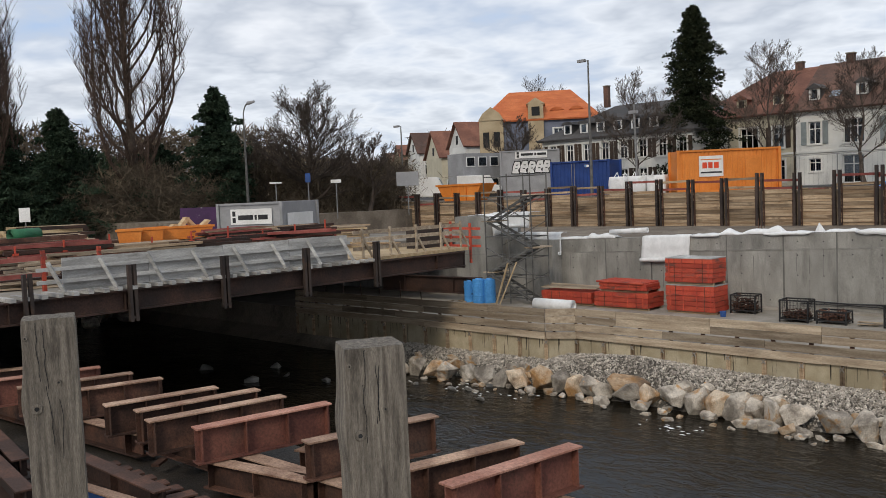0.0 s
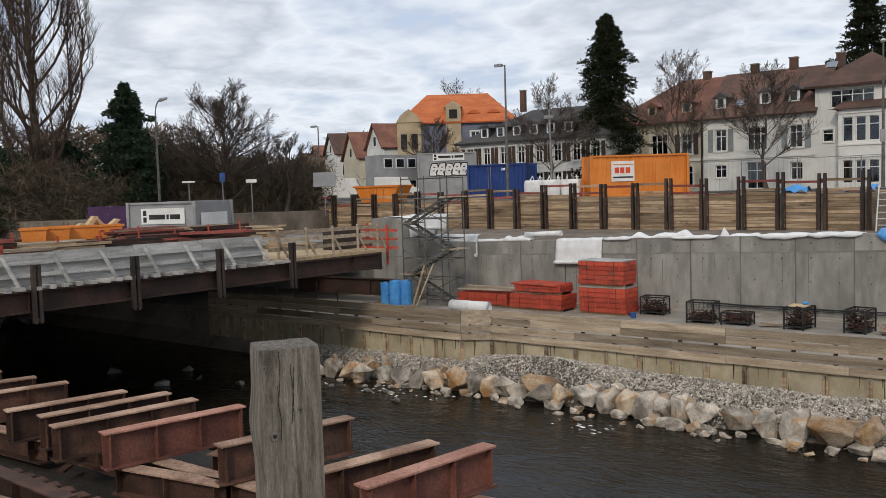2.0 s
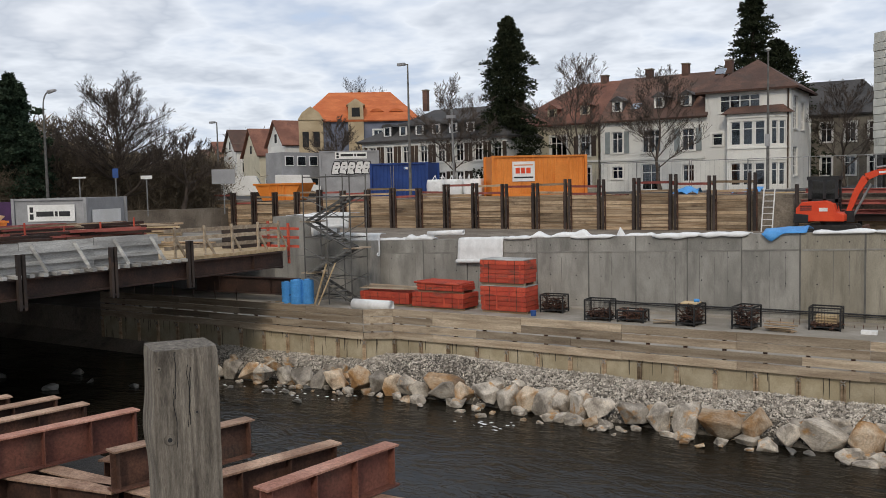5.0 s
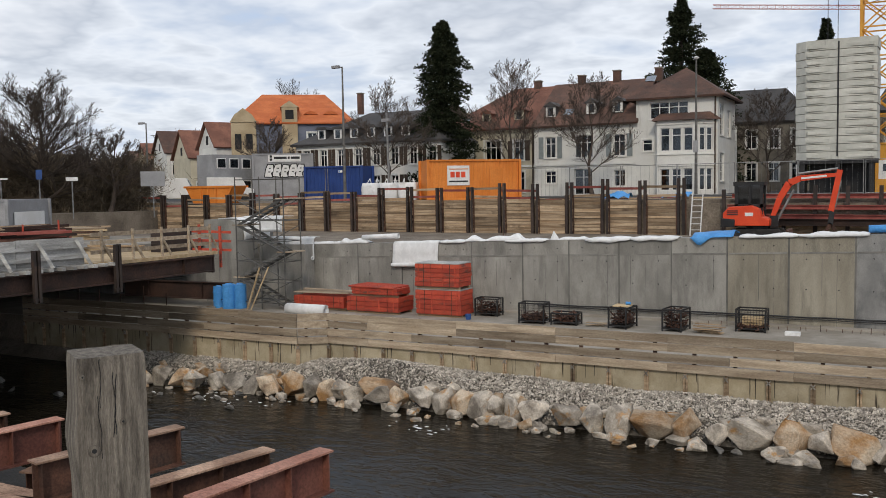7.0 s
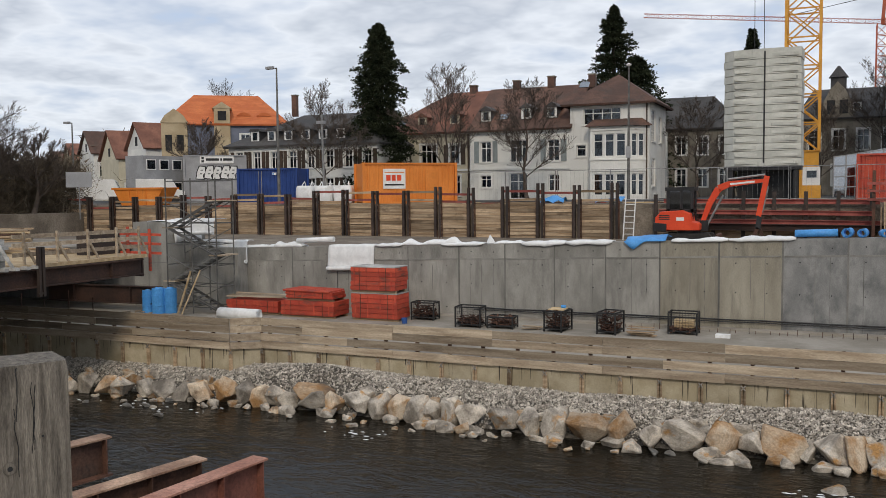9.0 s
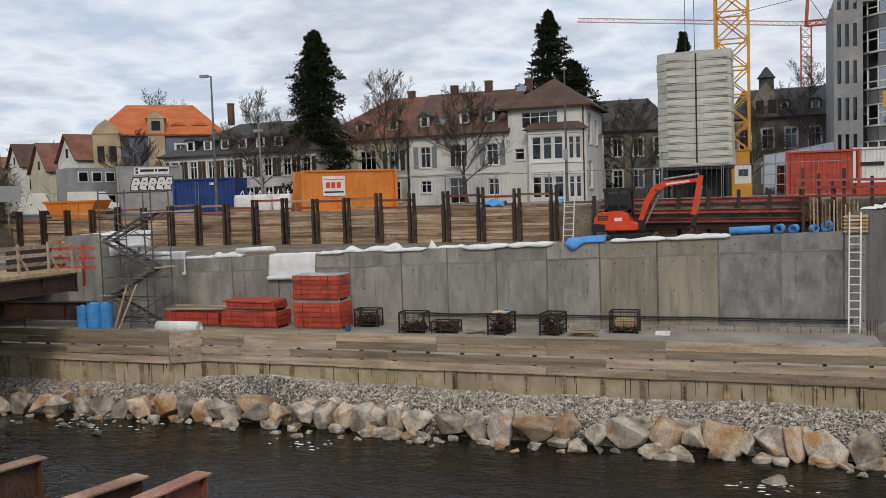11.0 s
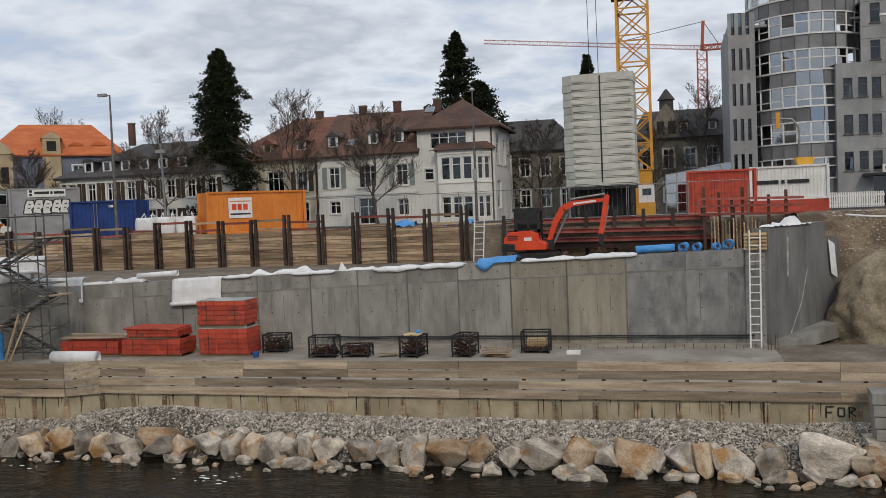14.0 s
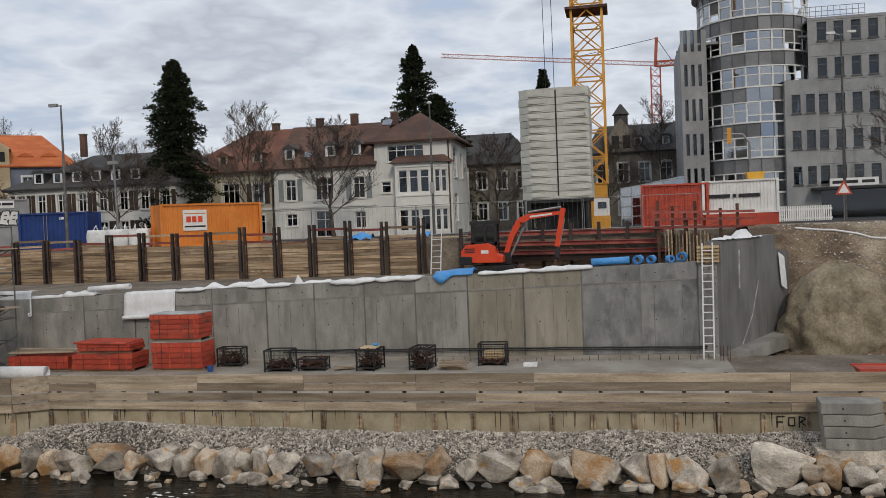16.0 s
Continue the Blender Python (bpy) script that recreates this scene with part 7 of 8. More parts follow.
def plain_house(name, label, at, turn, l, d, z1, ridge, wall_m, roof_m, wins, hip=0.0, gable_front=False, shutters=None, dormers=(), side_wins=(), end_wins=None):
    """A closed house: facade to -y with openings, roof with ridge along x (or along y for a gable front)."""
    ob = thing(name, label, "house", at, turn)
    m = PLACE[ob.name]
    facade(ob, m @ Matrix.Translation((0, 0, 0)), l, -0.1, z1, wins, wall_m)
    for h in wins:
        window(ob, m, *h, cols=2, shutters=shutters, surround="render_white" if wall_m != "facade_grey" else None)
    m2 = m @ Matrix.Translation((l, 0, 0)) @ pose(0, 0, 0, 0, 0, 90)
    facade(ob, m2, d, -0.1, z1, list(side_wins), wall_m)
    for h in side_wins:
        window(ob, m2, *h, cols=2)
    if end_wins is None:
        part("end_wall", Geo().box(0, 0.25, 0.003, d, -0.1, z1, m), M[wall_m], ob, world=True)
    else:
        m3 = m @ Matrix.Translation((0, d, 0)) @ pose(0, 0, 0, 0, 0, -90)
        facade(ob, m3, d, -0.1, z1, end_wins, wall_m, name="end_wall")
        for h in end_wins:
            window(ob, m3, *h, cols=2, shutters=shutters)
        for x_ in (0.0, l - 0.25):
            part("gable", Geo().prism([(0, z1 + 0.002), (d, z1 + 0.002), (d / 2, ridge - 0.2)], "x", x_, x_ + 0.25, m), M[wall_m], ob, world=True)
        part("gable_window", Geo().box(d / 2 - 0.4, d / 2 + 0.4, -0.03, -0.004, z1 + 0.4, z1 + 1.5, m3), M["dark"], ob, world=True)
    part("back_wall", Geo().box(0.25, l, d - 0.25, d, -0.1, z1, m), M[wall_m], ob, world=True)
    o = 0.4
    if gable_front:
        P = [(-o, -o, z1 - 0.2), (l + o, -o, z1 - 0.2), (l / 2, -o, ridge), (-o, d + o, z1 - 0.2), (l + o, d + o, z1 - 0.2), (l / 2, d + o, ridge)]
        roof_faces(ob, [m @ Vector(p) for p in P], [(0, 2, 5, 3), (1, 4, 5, 2)], roof_m)
        part("gable", Geo().prism([(0, z1), (l, z1), (l / 2, ridge - 0.25)], "y", 0.0, 0.25, m), M[wall_m], ob, world=True)
        part("gable_window", Geo().box(l / 2 - 0.45, l / 2 + 0.45, -0.03, -0.004, z1 + 0.3, z1 + 1.5, m), M["dark"], ob, world=True)
    else:
        P = [(-o, -o, z1), (l + o, -o, z1), (l + o - hip, d / 2, ridge), (-o + hip, d / 2, ridge), (-o, d + o, z1), (l + o, d + o, z1)]
        roof_faces(ob, [m @ Vector(p) for p in P], [(0, 1, 2, 3), (5, 4, 3, 2)] + ([(0, 3, 4), (1, 5, 2)] if end_wins is None else []), roof_m)
    for x, z in dormers:
        y = (z - z1) / (ridge - z1) * d / 2 - 0.3
        dm = m @ Matrix.Translation((x, y, z))
        dd = part("dormer", Geo().box(-0.5, 0.5, 0, 2.0, 0, 0.95, dm), M["roof_dark"], ob, world=True)
        part("dormer_face", Geo().box(-0.42, 0.42, -0.03, -0.004, 0.05, 0.9, dm), M["white"], dd, world=True)
        part("dormer_pane", Geo().box(-0.24, 0.24, -0.05, -0.031, 0.12, 0.8, dm), M["pane"], dd, world=True)
        part("dormer_roof", Geo().prism([(-0.65, 0.9), (0.65, 0.9), (0.4, 1.15), (-0.4, 1.15)], "y", -0.15, 2.0, dm), M["roof_dark"], dd, world=True)
    return ob


def grid_wins(x0, n, dx, zs, w, h):
    return [(x0 + i * dx, z, w, h) for z in zs for i in range(n)]


plain_house("row_house", "white row house with dark shutters and a dark mansard roof", (-50.2, 65.7, 6.2), 1, 15.0, 11, 4.95, 8.0, "render_white", "roof_dark", grid_wins(0.8, 8, 1.85, (2.9, 0.5), 0.75, 1.5), 5.0, shutters="shutter_brown", dormers=[(2.6 + 1.75 * i, 5.35) for i in range(6)])
oh = plain_house("corner_house", "large corner house with bright orange tiled roof and blue-grey walls", (-66.0, 75.4, 6.2), 37, 13.0, 11, 8.3, 12.0, "render_blue", "roof_red", grid_wins(5.6, 3, 2.4, (5.3, 1.8), 1.0, 1.9), 3.3)
mo = PLACE[oh.name]
part("corner_bay", Geo().box(-0.3, 2.4, -0.4, 1.0, -0.1, 8.4, mo), M["render_yellow"], oh, world=True)
part("bay_gable", Geo().prism([(-0.4, 8.4), (2.5, 8.4), (2.0, 9.2), (1.05, 9.9), (0.1, 9.2)], "y", -0.5, -0.2, mo), M["render_yellow"], oh, world=True)
part("bay_column", Geo().box(5.2, 6.9, -0.3, -0.004, 3.2, 8.4, mo), M["render_yellow"], oh, world=True)
part("roof_bay", Geo().box(5.2, 6.9, -0.35, 2.2, 8.4, 10.0, mo).prism([(5.0, 10.0), (7.1, 10.0), (6.05, 10.7)], "y", -0.4, 2.6, mo), M["render_yellow"], oh, world=True)
part("roof_window", Geo().box(5.6, 6.5, -0.38, -0.352, 8.7, 9.7, mo), M["dark"], oh, world=True)
for x in (8.4, 10.6):
    part("eyebrow_dormer", Geo().prism([(x - 0.8, 9.35), (x + 0.8, 9.35), (x + 0.45, 9.62), (x, 9.72), (x - 0.45, 9.62)], "y", 1.1, 2.6, mo), M["roof_red"], oh, world=True)
for z in (5.4, 2.0):
    for x in (0.1, 1.3):
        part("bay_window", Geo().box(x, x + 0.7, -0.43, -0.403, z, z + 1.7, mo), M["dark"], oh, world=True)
chimney(oh, -55.4, 84.6, 15.5, 17.9, 0.55)
# houses down the street: distance from the bridge's end, bearing, size
for dist, az, l, d, z1, rg, mm, rm, t in ((112, 42.3, 7.0, 6.5, 6.3, 9.6, "render_white", "roof_rust", 62), (122, 43.9, 7.5, 8.0, 5.4, 9.3, "render_cream", "roof_rust", 60), (134, 45.3, 8.0, 8.5, 6.6, 10.0, "render_white", "roof_brown", 58), (152, 46.4, 9.0, 9.0, 6.2, 9.2, "render_cream", "roof_rust", 56), (172, 47.2, 9.0, 9.0, 6.0, 8.8, "render_stone", "roof_brown", 56), (195, 48.0, 9.0, 9.0, 5.6, 8.2, "render_stone", "roof_brown", 56)):
    x, y = -dist * math.sin(radians(az)), dist * math.cos(radians(az))
    floors = [0.7 + 2.7 * k for k in range(int((z1 - 0.6) / 2.6))]
    plain_house("town_house", "pale town house with red-brown tiled roof down the street", (x, y, 6.2), t, l, d, z1, rg, mm, rm, grid_wins(0.8, int(l / 2.1), 2.1, floors, 0.9, 1.5), 0.0, end_wins=grid_wins(0.7, int(d / 2.0), 2.0, floors, 0.85, 1.5))
plain_house("old_house", "grey-brown old house with a hipped slate roof", (-21.0, 97.0, 6.2), 3, 12.0, 10, 7.2, 11.0, "render_stone", "roof_dark", grid_wins(1.0, 5, 2.2, (4.4, 1.0), 1.0, 1.9), 3.5)
ol = plain_house("ornate_house", "sooty stone town house with mansard roof and turret", (-3.6, 100.0, 6.2), -2, 15.0, 11, 7.9, 11.4, "render_stone", "roof_dark", grid_wins(1.0, 6, 2.3, (4.6, 1.0), 1.1, 2.1), 1.5, dormers=((5.5, 8.6), (8.5, 8.6), (11.5, 8.6)))
ml = PLACE[ol.name]
part("turret_gable", Geo().prism([(2.2, 7.9), (5.2, 7.9), (5.0, 9.6), (4.4, 10.8), (3.7, 11.6), (3.0, 10.8), (2.4, 9.6)], "y", -0.3, 1.0, ml), M["render_stone"], ol, world=True)
part("turret", Geo().tube(ml @ Vector((3.7, 2, 9)), ml @ Vector((3.7, 2, 12.2)), 0.8, n=10).tube(ml @ Vector((3.7, 2, 12.2)), ml @ Vector((3.7, 2, 13.4)), 1.0, 0.12, 10), M["roof_dark"], ol, world=True)
for x in (2.7, 3.9):
    part("gable_window", Geo().box(x, x + 0.8, -0.33, -0.303, 8.3, 9.7, ml), M["dark"], ol, world=True)

# ---- the office building with the round glass corner ----
of = thing("office_building", "grey stone office building with a round glazed corner", "office building", (11.8, 86, 6.2))
CX, CY, CR = 12.1, 86.0, 4.75
FL = [9.55 + 3.07 * k for k in range(6)]             # sill heights
# Solid core, coloured near-black to stand in for unlit rooms behind the panes.
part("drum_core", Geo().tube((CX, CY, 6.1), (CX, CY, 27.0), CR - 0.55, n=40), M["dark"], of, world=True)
rnd = random.Random(140)
STEP = 13.5


def rim(deg, z, r=CR):
    return Vector((CX + r * math.cos(radians(deg)), CY + r * math.sin(radians(deg)), z))


for k in range(-1, 6):
    z = FL[0] + 3.07 * k - 0.95
    for zz, hh in ((z - 0.06, 0.14), (z + 1.72, 0.10)):
        part("ledge", Geo().tube((CX, CY, zz), (CX, CY, zz + hh), CR + 0.07, n=48), M["white"], of, world=True)
    for i in range(15):
        d0, d1 = 160 + i * STEP, 160 + (i + 1) * STEP
        style = rnd.random()
        up = Vector((0, 0, 1))
        part("mullion", Geo().bar(rim(d0, z, CR + 0.02), rim(d0, z + 3.07, CR + 0.02), 0.06, 0.06, (1, 0, 0)), M["blind"], of, world=True)
        fr = Geo()
        for e in (0.25, STEP - 0.25):
            fr.bar(rim(d0 + e, z + 0.08, CR + 0.01), rim(d0 + e, z + 1.72, CR + 0.01), 0.09, 0.09, (1, 0, 0))
        split = 0.62 if style < 0.6 else 1.05
        fr.bar(rim(d0, z + split, CR - 0.01), rim(d1, z + split, CR - 0.01), 0.07, 0.09)
        part("window_frame", fr, M["white"], of, world=True)
        tall = 0.42 < style < 0.58
        for lo_, hi_, mm in ((0.08, split, "pane_sky"), (split, 1.72, "blind" if style < 0.16 else "pane_sky"), (1.82, 3.0, "pane_sky" if tall else "spandrel")):
            t_, w_ = rnd.uniform(-0.005, 0.05) * (hi_ - lo_), rnd.uniform(-0.05, 0.05)
            inw = (rim(d0, 0, 0.0) - rim(d0, 0)).normalized()
            a_, b_ = rim(d0 + 0.3, z + lo_, CR - 0.02), rim(d1 - 0.3, z + lo_, CR - 0.02) + inw * (w_ if mm == "pane_sky" else 0.0)
            h_ = up * (hi_ - lo_)
            if mm != "pane_sky":
                t_ = 0.0
            part("pane" if mm == "pane_sky" else "panel", Geo().add([a_, b_, b_ + h_ + inw * t_, a_ + h_ + inw * t_], [(0, 1, 2, 3)]), M[mm], of, world=True)
part("drum_roof", Geo().tube((CX, CY, 26.6), (CX, CY, 27.0), CR + 0.5, n=48), M["facade_grey"], of, world=True)
mw = Matrix.Translation((16.0, 81.6, 0))
wr = [(0.75 + i * 1.37, FL[k] - 0.45, 0.78, 1.62) for k in range(5) for i in range(10)]
facade(of, mw, 15.0, 6.1, 23.4, wr, "facade_grey")
for h in wr:
    window(of, mw, *h, cols=1, frame_m="blind", sill=True, blind=rnd.choice((0, 0, 0.35, 0.6)))
mp = Matrix.Translation((13.9, 80.9, 0))
wp = [(0.55 + i * 1.15, FL[k] - 0.45, 0.72, 1.6) for k in range(3) for i in range(2)]
facade(of, mp, 2.75, 6.1, 18.1, wp, "facade_grey")
for h in wp:
    window(of, mp, *h, cols=1, frame_m="blind", blind=rnd.choice((0, 0.4)))
part("side_wall", Geo().box(13.9, 14.2, 80.903, 84, 6.1, 18.1).box(16.36, 16.65, 80.903, 81.59, 6.1, 18.1), M["facade_grey"], of, world=True)
part("porch_roof", Geo().box(13.9, 16.65, 80.903, 83, 18.0, 18.1), M["facade_grey"], of, world=True)
mq = Matrix.Translation((5.45, 82.3, 0)) @ pose(0, 0, 0, 0, 0, 8)
wq = [(0.3 + i * 0.62, FL[k] - 0.4, 0.3, 1.9) for k in range(5) for i in range(3)]
facade(of, mq, 2.3, 6.1, 22.2, wq, "facade_grey")
for h in wq:
    part("pane", Geo().box(h[0], h[0] + h[2], 0.2, 0.22, h[1], h[1] + h[3], mq), M["pane"], of, world=True)
part("side_wall", Geo().box(5.45, 5.75, 82.4, 92, 6.1, 22.2), M["facade_grey"], of, world=True)
part("back_wall", Geo().box(5.75, 31, 92, 92.3, 6.1, 23.3), M["facade_grey"], of, world=True)
part("flat_roof", Geo().box(5.5, 31, 82.7, 92, 22.0, 22.2).box(16.05, 31, 81.7, 92, 23.2, 23.38), M["facade_grey"], of, world=True)
for k in range(5):
    part("joint", Geo().box(16.0, 31.0, 81.592, 81.597, FL[k] - 0.75, FL[k] - 0.72).box(16.0, 31.0, 81.592, 81.597, FL[k] + 1.3, FL[k] + 1.33), M["blind"], of, world=True)
g = Geo()
for i in range(14):
    g.tube((14.5 + i * 0.5, 83, 23.3), (14.5 + i * 0.5, 83, 24.6), 0.03, n=5)
for z in (23.8, 24.2, 24.6):
    g.tube((14.5, 83, z), (21.0, 83, z), 0.03, n=5)
part("roof_railing", g, M["steel"], of, world=True)
sh = thing("shop_front", "dark shop front with a pale sign under the offices", "shop front", (22, 80, 6.2))
part("canopy", Geo().box(15.8, 31, 79.4, 81.55, 8.6, 8.8), M["black"], sh, world=True)
part("shop_sign", Geo().box(17.0, 20.8, 79.3, 79.39, 8.85, 9.5), M["white"], sh, "pale sign with dark lettering bars", world=True)
part("marking", Geo().box(17.2, 19.2, 79.28, 79.299, 9.05, 9.3).box(19.5, 20.5, 79.28, 79.299, 9.05, 9.3), M["black"], sh, world=True)
part("glazing", Geo().box(15.8, 31, 81.2, 81.3, 6.2, 8.6), M["pane"], sh, world=True)
pv = thing("glass_pavilion", "dark steel and glass pavilion roof beside the offices", "pavilion", (2.5, 78, 6.2))
for i in range(7):
    part("frame_post", Geo().box(-0.2 + i * 0.9, -0.1 + i * 0.9, 78, 78.1, 6.2, 9.4 + i * 0.16), M["grey"], pv, world=True)
for k in range(4):
    part("frame_rail", Geo().bar((-0.2, 78.05, 7.0 + k * 0.8), (5.3, 78.05, 7.0 + k * 1.05), 0.08, 0.08), M["grey"], pv, world=True)
part("pane", Geo().prism([(-0.2, 6.2), (5.3, 6.2), (5.3, 10.3), (-0.2, 9.4)], "y", 78.12, 78.14), M["pane_sky"], pv, world=True)

# ---- crane with stacked ballast slabs ----
st = thing("slab_stack", "tall stack of pale ribbed concrete slabs on a stand", "slab stack", (-4.5, 63, 6.2))
NS = 15
rnd = random.Random(150)
for i in range(NS):
    z = 8.42 + i * (7.5 / NS)
    h = 7.5 / NS - 0.03
    o = -0.06 * (i / NS) + rnd.uniform(-0.03, 0.03)
    top = 0.18 if i == NS - 1 else 0
    g = Geo().prism([(-6.95 + o, 62.9), (-6.3 + o, 62.35), (-4.35 + o, 62.15), (-2.1 + o, 62.3), (-2.0 + o, 64.5), (-6.9 + o, 64.5)], "z", z, z + h + top)
    s = part("slab", g, M["ballast"], st, world=True)
    for xa, xb, ya in ((-6.2, -4.8, 62.2), (-3.9, -2.3, 62.16)):
        part("rib", Geo().box(xa + o, xb + o, ya, ya + 0.13, z + h * 0.25, z + h * 0.65), M["ballast"], s, world=True)
part("joint_shadow", Geo().box(-4.43, -4.33, 62.12, 62.16, 8.6, 15.9), M["black"], st, world=True)
for x in (-6.5, -4.4, -2.4):
    part("stand_leg", Geo().box(x - 0.15, x + 0.15, 62.5, 64.2, 6.2, 8.4), M["black"], st, world=True)
part("stand_beam", Geo().box(-6.9, -2.0, 62.4, 64.3, 8.15, 8.41), M["black"], st, world=True)
# Black sheet added behind the legs to paint the gap under the slabs dark.
part("cover", Geo().box(-6.2, -2.6, 64.0, 64.2, 6.2, 8.15), M["black"], st, world=True)
cab2 = thing("crane_cabin", "white and yellow crane control cabin", "cabin", (-1.55, 63.2, 6.2))
part("body", Geo().box(-0.45, 0.6, -0.6, 0.6, 0.9, 2.1), M["white"], cab2)
part("base", Geo().box(-0.5, 0.65, -0.65, 0.65, 0, 0.9), M["crane"], cab2)
part("pane", Geo().box(-0.2, 0.4, -0.63, -0.605, 1.4, 1.85), M["pane"], cab2)


def lattice(ob, base, top, w, material, bays, r=0.07):
    """Four chords with zigzag bracing on every face."""
    base, top = Vector(base), Vector(top)
    d = (top - base)
    n = d.normalized()
    s = Vector((1, 0, 0)) if abs(n.z) > 0.7 else Vector((0, 0, 1))
    u = n.cross(s).normalized()
    s = u.cross(n).normalized()
    c = [(s * i + u * j) * (w / 2) for i, j in ((-1, -1), (1, -1), (1, 1), (-1, 1))]
    for q in c:
        part("chord", Geo().bar(base + q, top + q, r * 2, r * 2, tuple(s)), M[material], ob, world=True)
    for k in range(bays):
        a, b = base + d * k / bays, base + d * (k + 1) / bays
        g = Geo()
        for i in range(4):
            q0, q1 = c[i], c[(i + 1) % 4]
            g.bar(a + q0, a + q1, r * 1.1, r * 1.1, tuple(n))
            g.bar(a + q0, b + q1, r, r, tuple(n))
            g.bar(a + q1, b + q0, r, r, tuple(n)) if bays < 14 else None
        part("bracing", g, M[material], ob, world=True)["kind"] = "stuff"


cr = thing("tower_crane", "yellow lattice mast of a tower crane", "tower crane", (-2.3, 70.3, 6.2))
lattice(cr, (-2.3, 70.3, 9.6), (-2.3, 70.3, 34), 2.3, "crane", 12, 0.09)
part("mast_base", Geo().box(-3.4, -1.15, 69.2, 71.4, 6.2, 9.6), M["crane"], cr, world=True)
part("platform", Geo().box(-3.9, -0.7, 68.8, 71.8, 22.9, 23.1), M["rust"], cr, world=True)
for x in (-5.1, -4.5):
    part("hoist_rope", Geo().tube((x, 63.2, 15.6), (x - 0.15, 63.2, 40), 0.022, n=5), M["black"], cr, world=True)
dc = thing("far_crane", "slim red tower crane far behind the roofs", "tower crane", (6.2, 150.4, 6.2))
lattice(dc, (6.1, 150.4, 6.2), (6.2, 150.4, 31.5), 1.5, "crane_red", 16, 0.09)
lattice(dc, (6.2, 150.4, 31.9), (-29.0, 147.7, 35.4), 0.6, "crane_red", 30, 0.026)
lattice(dc, (6.2, 150.4, 31.9), (9.2, 150.4, 31.9), 0.8, "crane_red", 3, 0.07)
part("tower_head", Geo().bar((6.2, 150.4, 31.5), (6.5, 150.4, 36.2), 0.5, 0.5, (1, 0, 0)), M["crane_red"], dc, world=True)
part("tie", Geo().tube((6.5, 150.4, 36.1), (8.9, 150.4, 32.2), 0.05, n=5).tube((6.5, 150.4, 36.1), (-8, 149.4, 33.6), 0.05, n=5), M["black"], dc, world=True)

# ---- street lamps and poles ----
def lamp_post(x, y, z0, z1, arm, style):
    ob = thing("street_lamp", "grey steel street lamp on a tall pole", "street lamp", (x, y, z0), group="street lamps")
    h = z1 - z0
    part("pole", Geo().tube((0, 0, 0), (0, 0, h * 0.5), 0.11, 0.085, 8).tube((0, 0, h * 0.5), (0, 0, h), 0.085, 0.05, 8), M["scaffold"], ob)
    if style == "arm":
        part("arm", Geo().tube((0, 0, h - 0.05), (arm * 0.4, 0, h), 0.04, n=6), M["steel"], ob)
        part("lamp_head", Geo().box(min(arm * 0.3, arm), max(arm * 0.3, arm), -0.12, 0.12, h - 0.08, h + 0.1), M["grey"], ob)
    elif style == "curve":
        P = [Vector((arm * (1 - math.cos(t)), 0, h + 0.9 * math.sin(t))) for t in [k * math.pi / 16 for k in range(9)]]
        g = Geo()
        for a, b in zip(P, P[1:]):
            g.tube(a, b, 0.045, n=6, caps=False)
        part("arm", g, M["steel"], ob)
        e = P[-1]
        part("lamp_head", Geo().tube(e, e + Vector((0.7, 0, 0.05)), 0.13, 0.08, 8), M["grey"], ob)
    elif style == "double":
        for s in (-1, 1):
            part("arm", Geo().bar((0, 0, h - 0.1), (s * 0.45, 0, h + 0.05), 0.05, 0.05), M["steel"], ob)
            part("lamp_head", Geo().box(s * 0.35 if s > 0 else -0.85, 0.85 if s > 0 else -0.35, -0.12, 0.12, h, h + 0.14), M["white"], ob)
    else:
        part("lamp_head", Geo().tube((0, 0, h), (0, 0, h + 0.1), 0.06, 0.2, 12).tube((0, 0, h + 0.1), (0, 0, h + 0.22), 0.2, 0.05, 12), M["white"], ob)
        part("sign_plate", Geo().box(-0.16, 0.16, -0.14, -0.11, h - 6.2, h - 5.4), M["grey"], ob)
    return ob


lamp_post(-33.95, 49.7, 6.1, 15.2, -0.8, "arm")
lamp_post(-13.0, 60.8, 6.2, 15.3, 0, "top")
lamp_post(-50.0, 33.3, 5.6, 12.3, 0.62, "curve")
lamp_post(13.4, 58.95, 6.2, 17.7, 0, "double")
lamp_post(-61.5, 58.5, 6.2, 13.3, -0.9, "arm")
po = thing("steel_pole", "grey steel pole with a camera box", "pole", (-30.9, 50.5, 6.15))
part("pole", Geo().tube((0, 0, 0), (-0.15, 0, 5.9), 0.1, 0.07, 8), M["steel"], po)
part("camera_box", Geo().box(-0.5, 0.1, -0.1, 0.1, 5.3, 5.5), M["grey"], po)
tl = thing("traffic_light", "yellow traffic light on a bent grey pole", "traffic light", (8.0, 60.0, 6.2))
part("pole", Geo().tube((0, 0, 0), (0, 0, 5.2), 0.08, n=8).tube((0, 0, 5.2), (-0.4, 0, 5.75), 0.07, n=8).tube((-0.4, 0, 5.75), (-1.5, 0, 5.85), 0.06, n=8), M["steel"], tl)
part("signal_box", Geo().box(-1.35, -1.1, -0.12, 0.12, 5.2, 6.2), M["crane"], tl)
ts = thing("warning_sign", "triangular warning sign with a red rim", "road sign", (13.2, 58.4, 6.2))
part("post", Geo().tube((0, 0, 0), (0, 0, 2.2), 0.03, n=6), M["steel"], ts)
part("plate", Geo().prism([(-0.5, 1.6), (0.5, 1.6), (0, 2.5)], "y", -0.06, -0.04), M["redpaint"], ts)
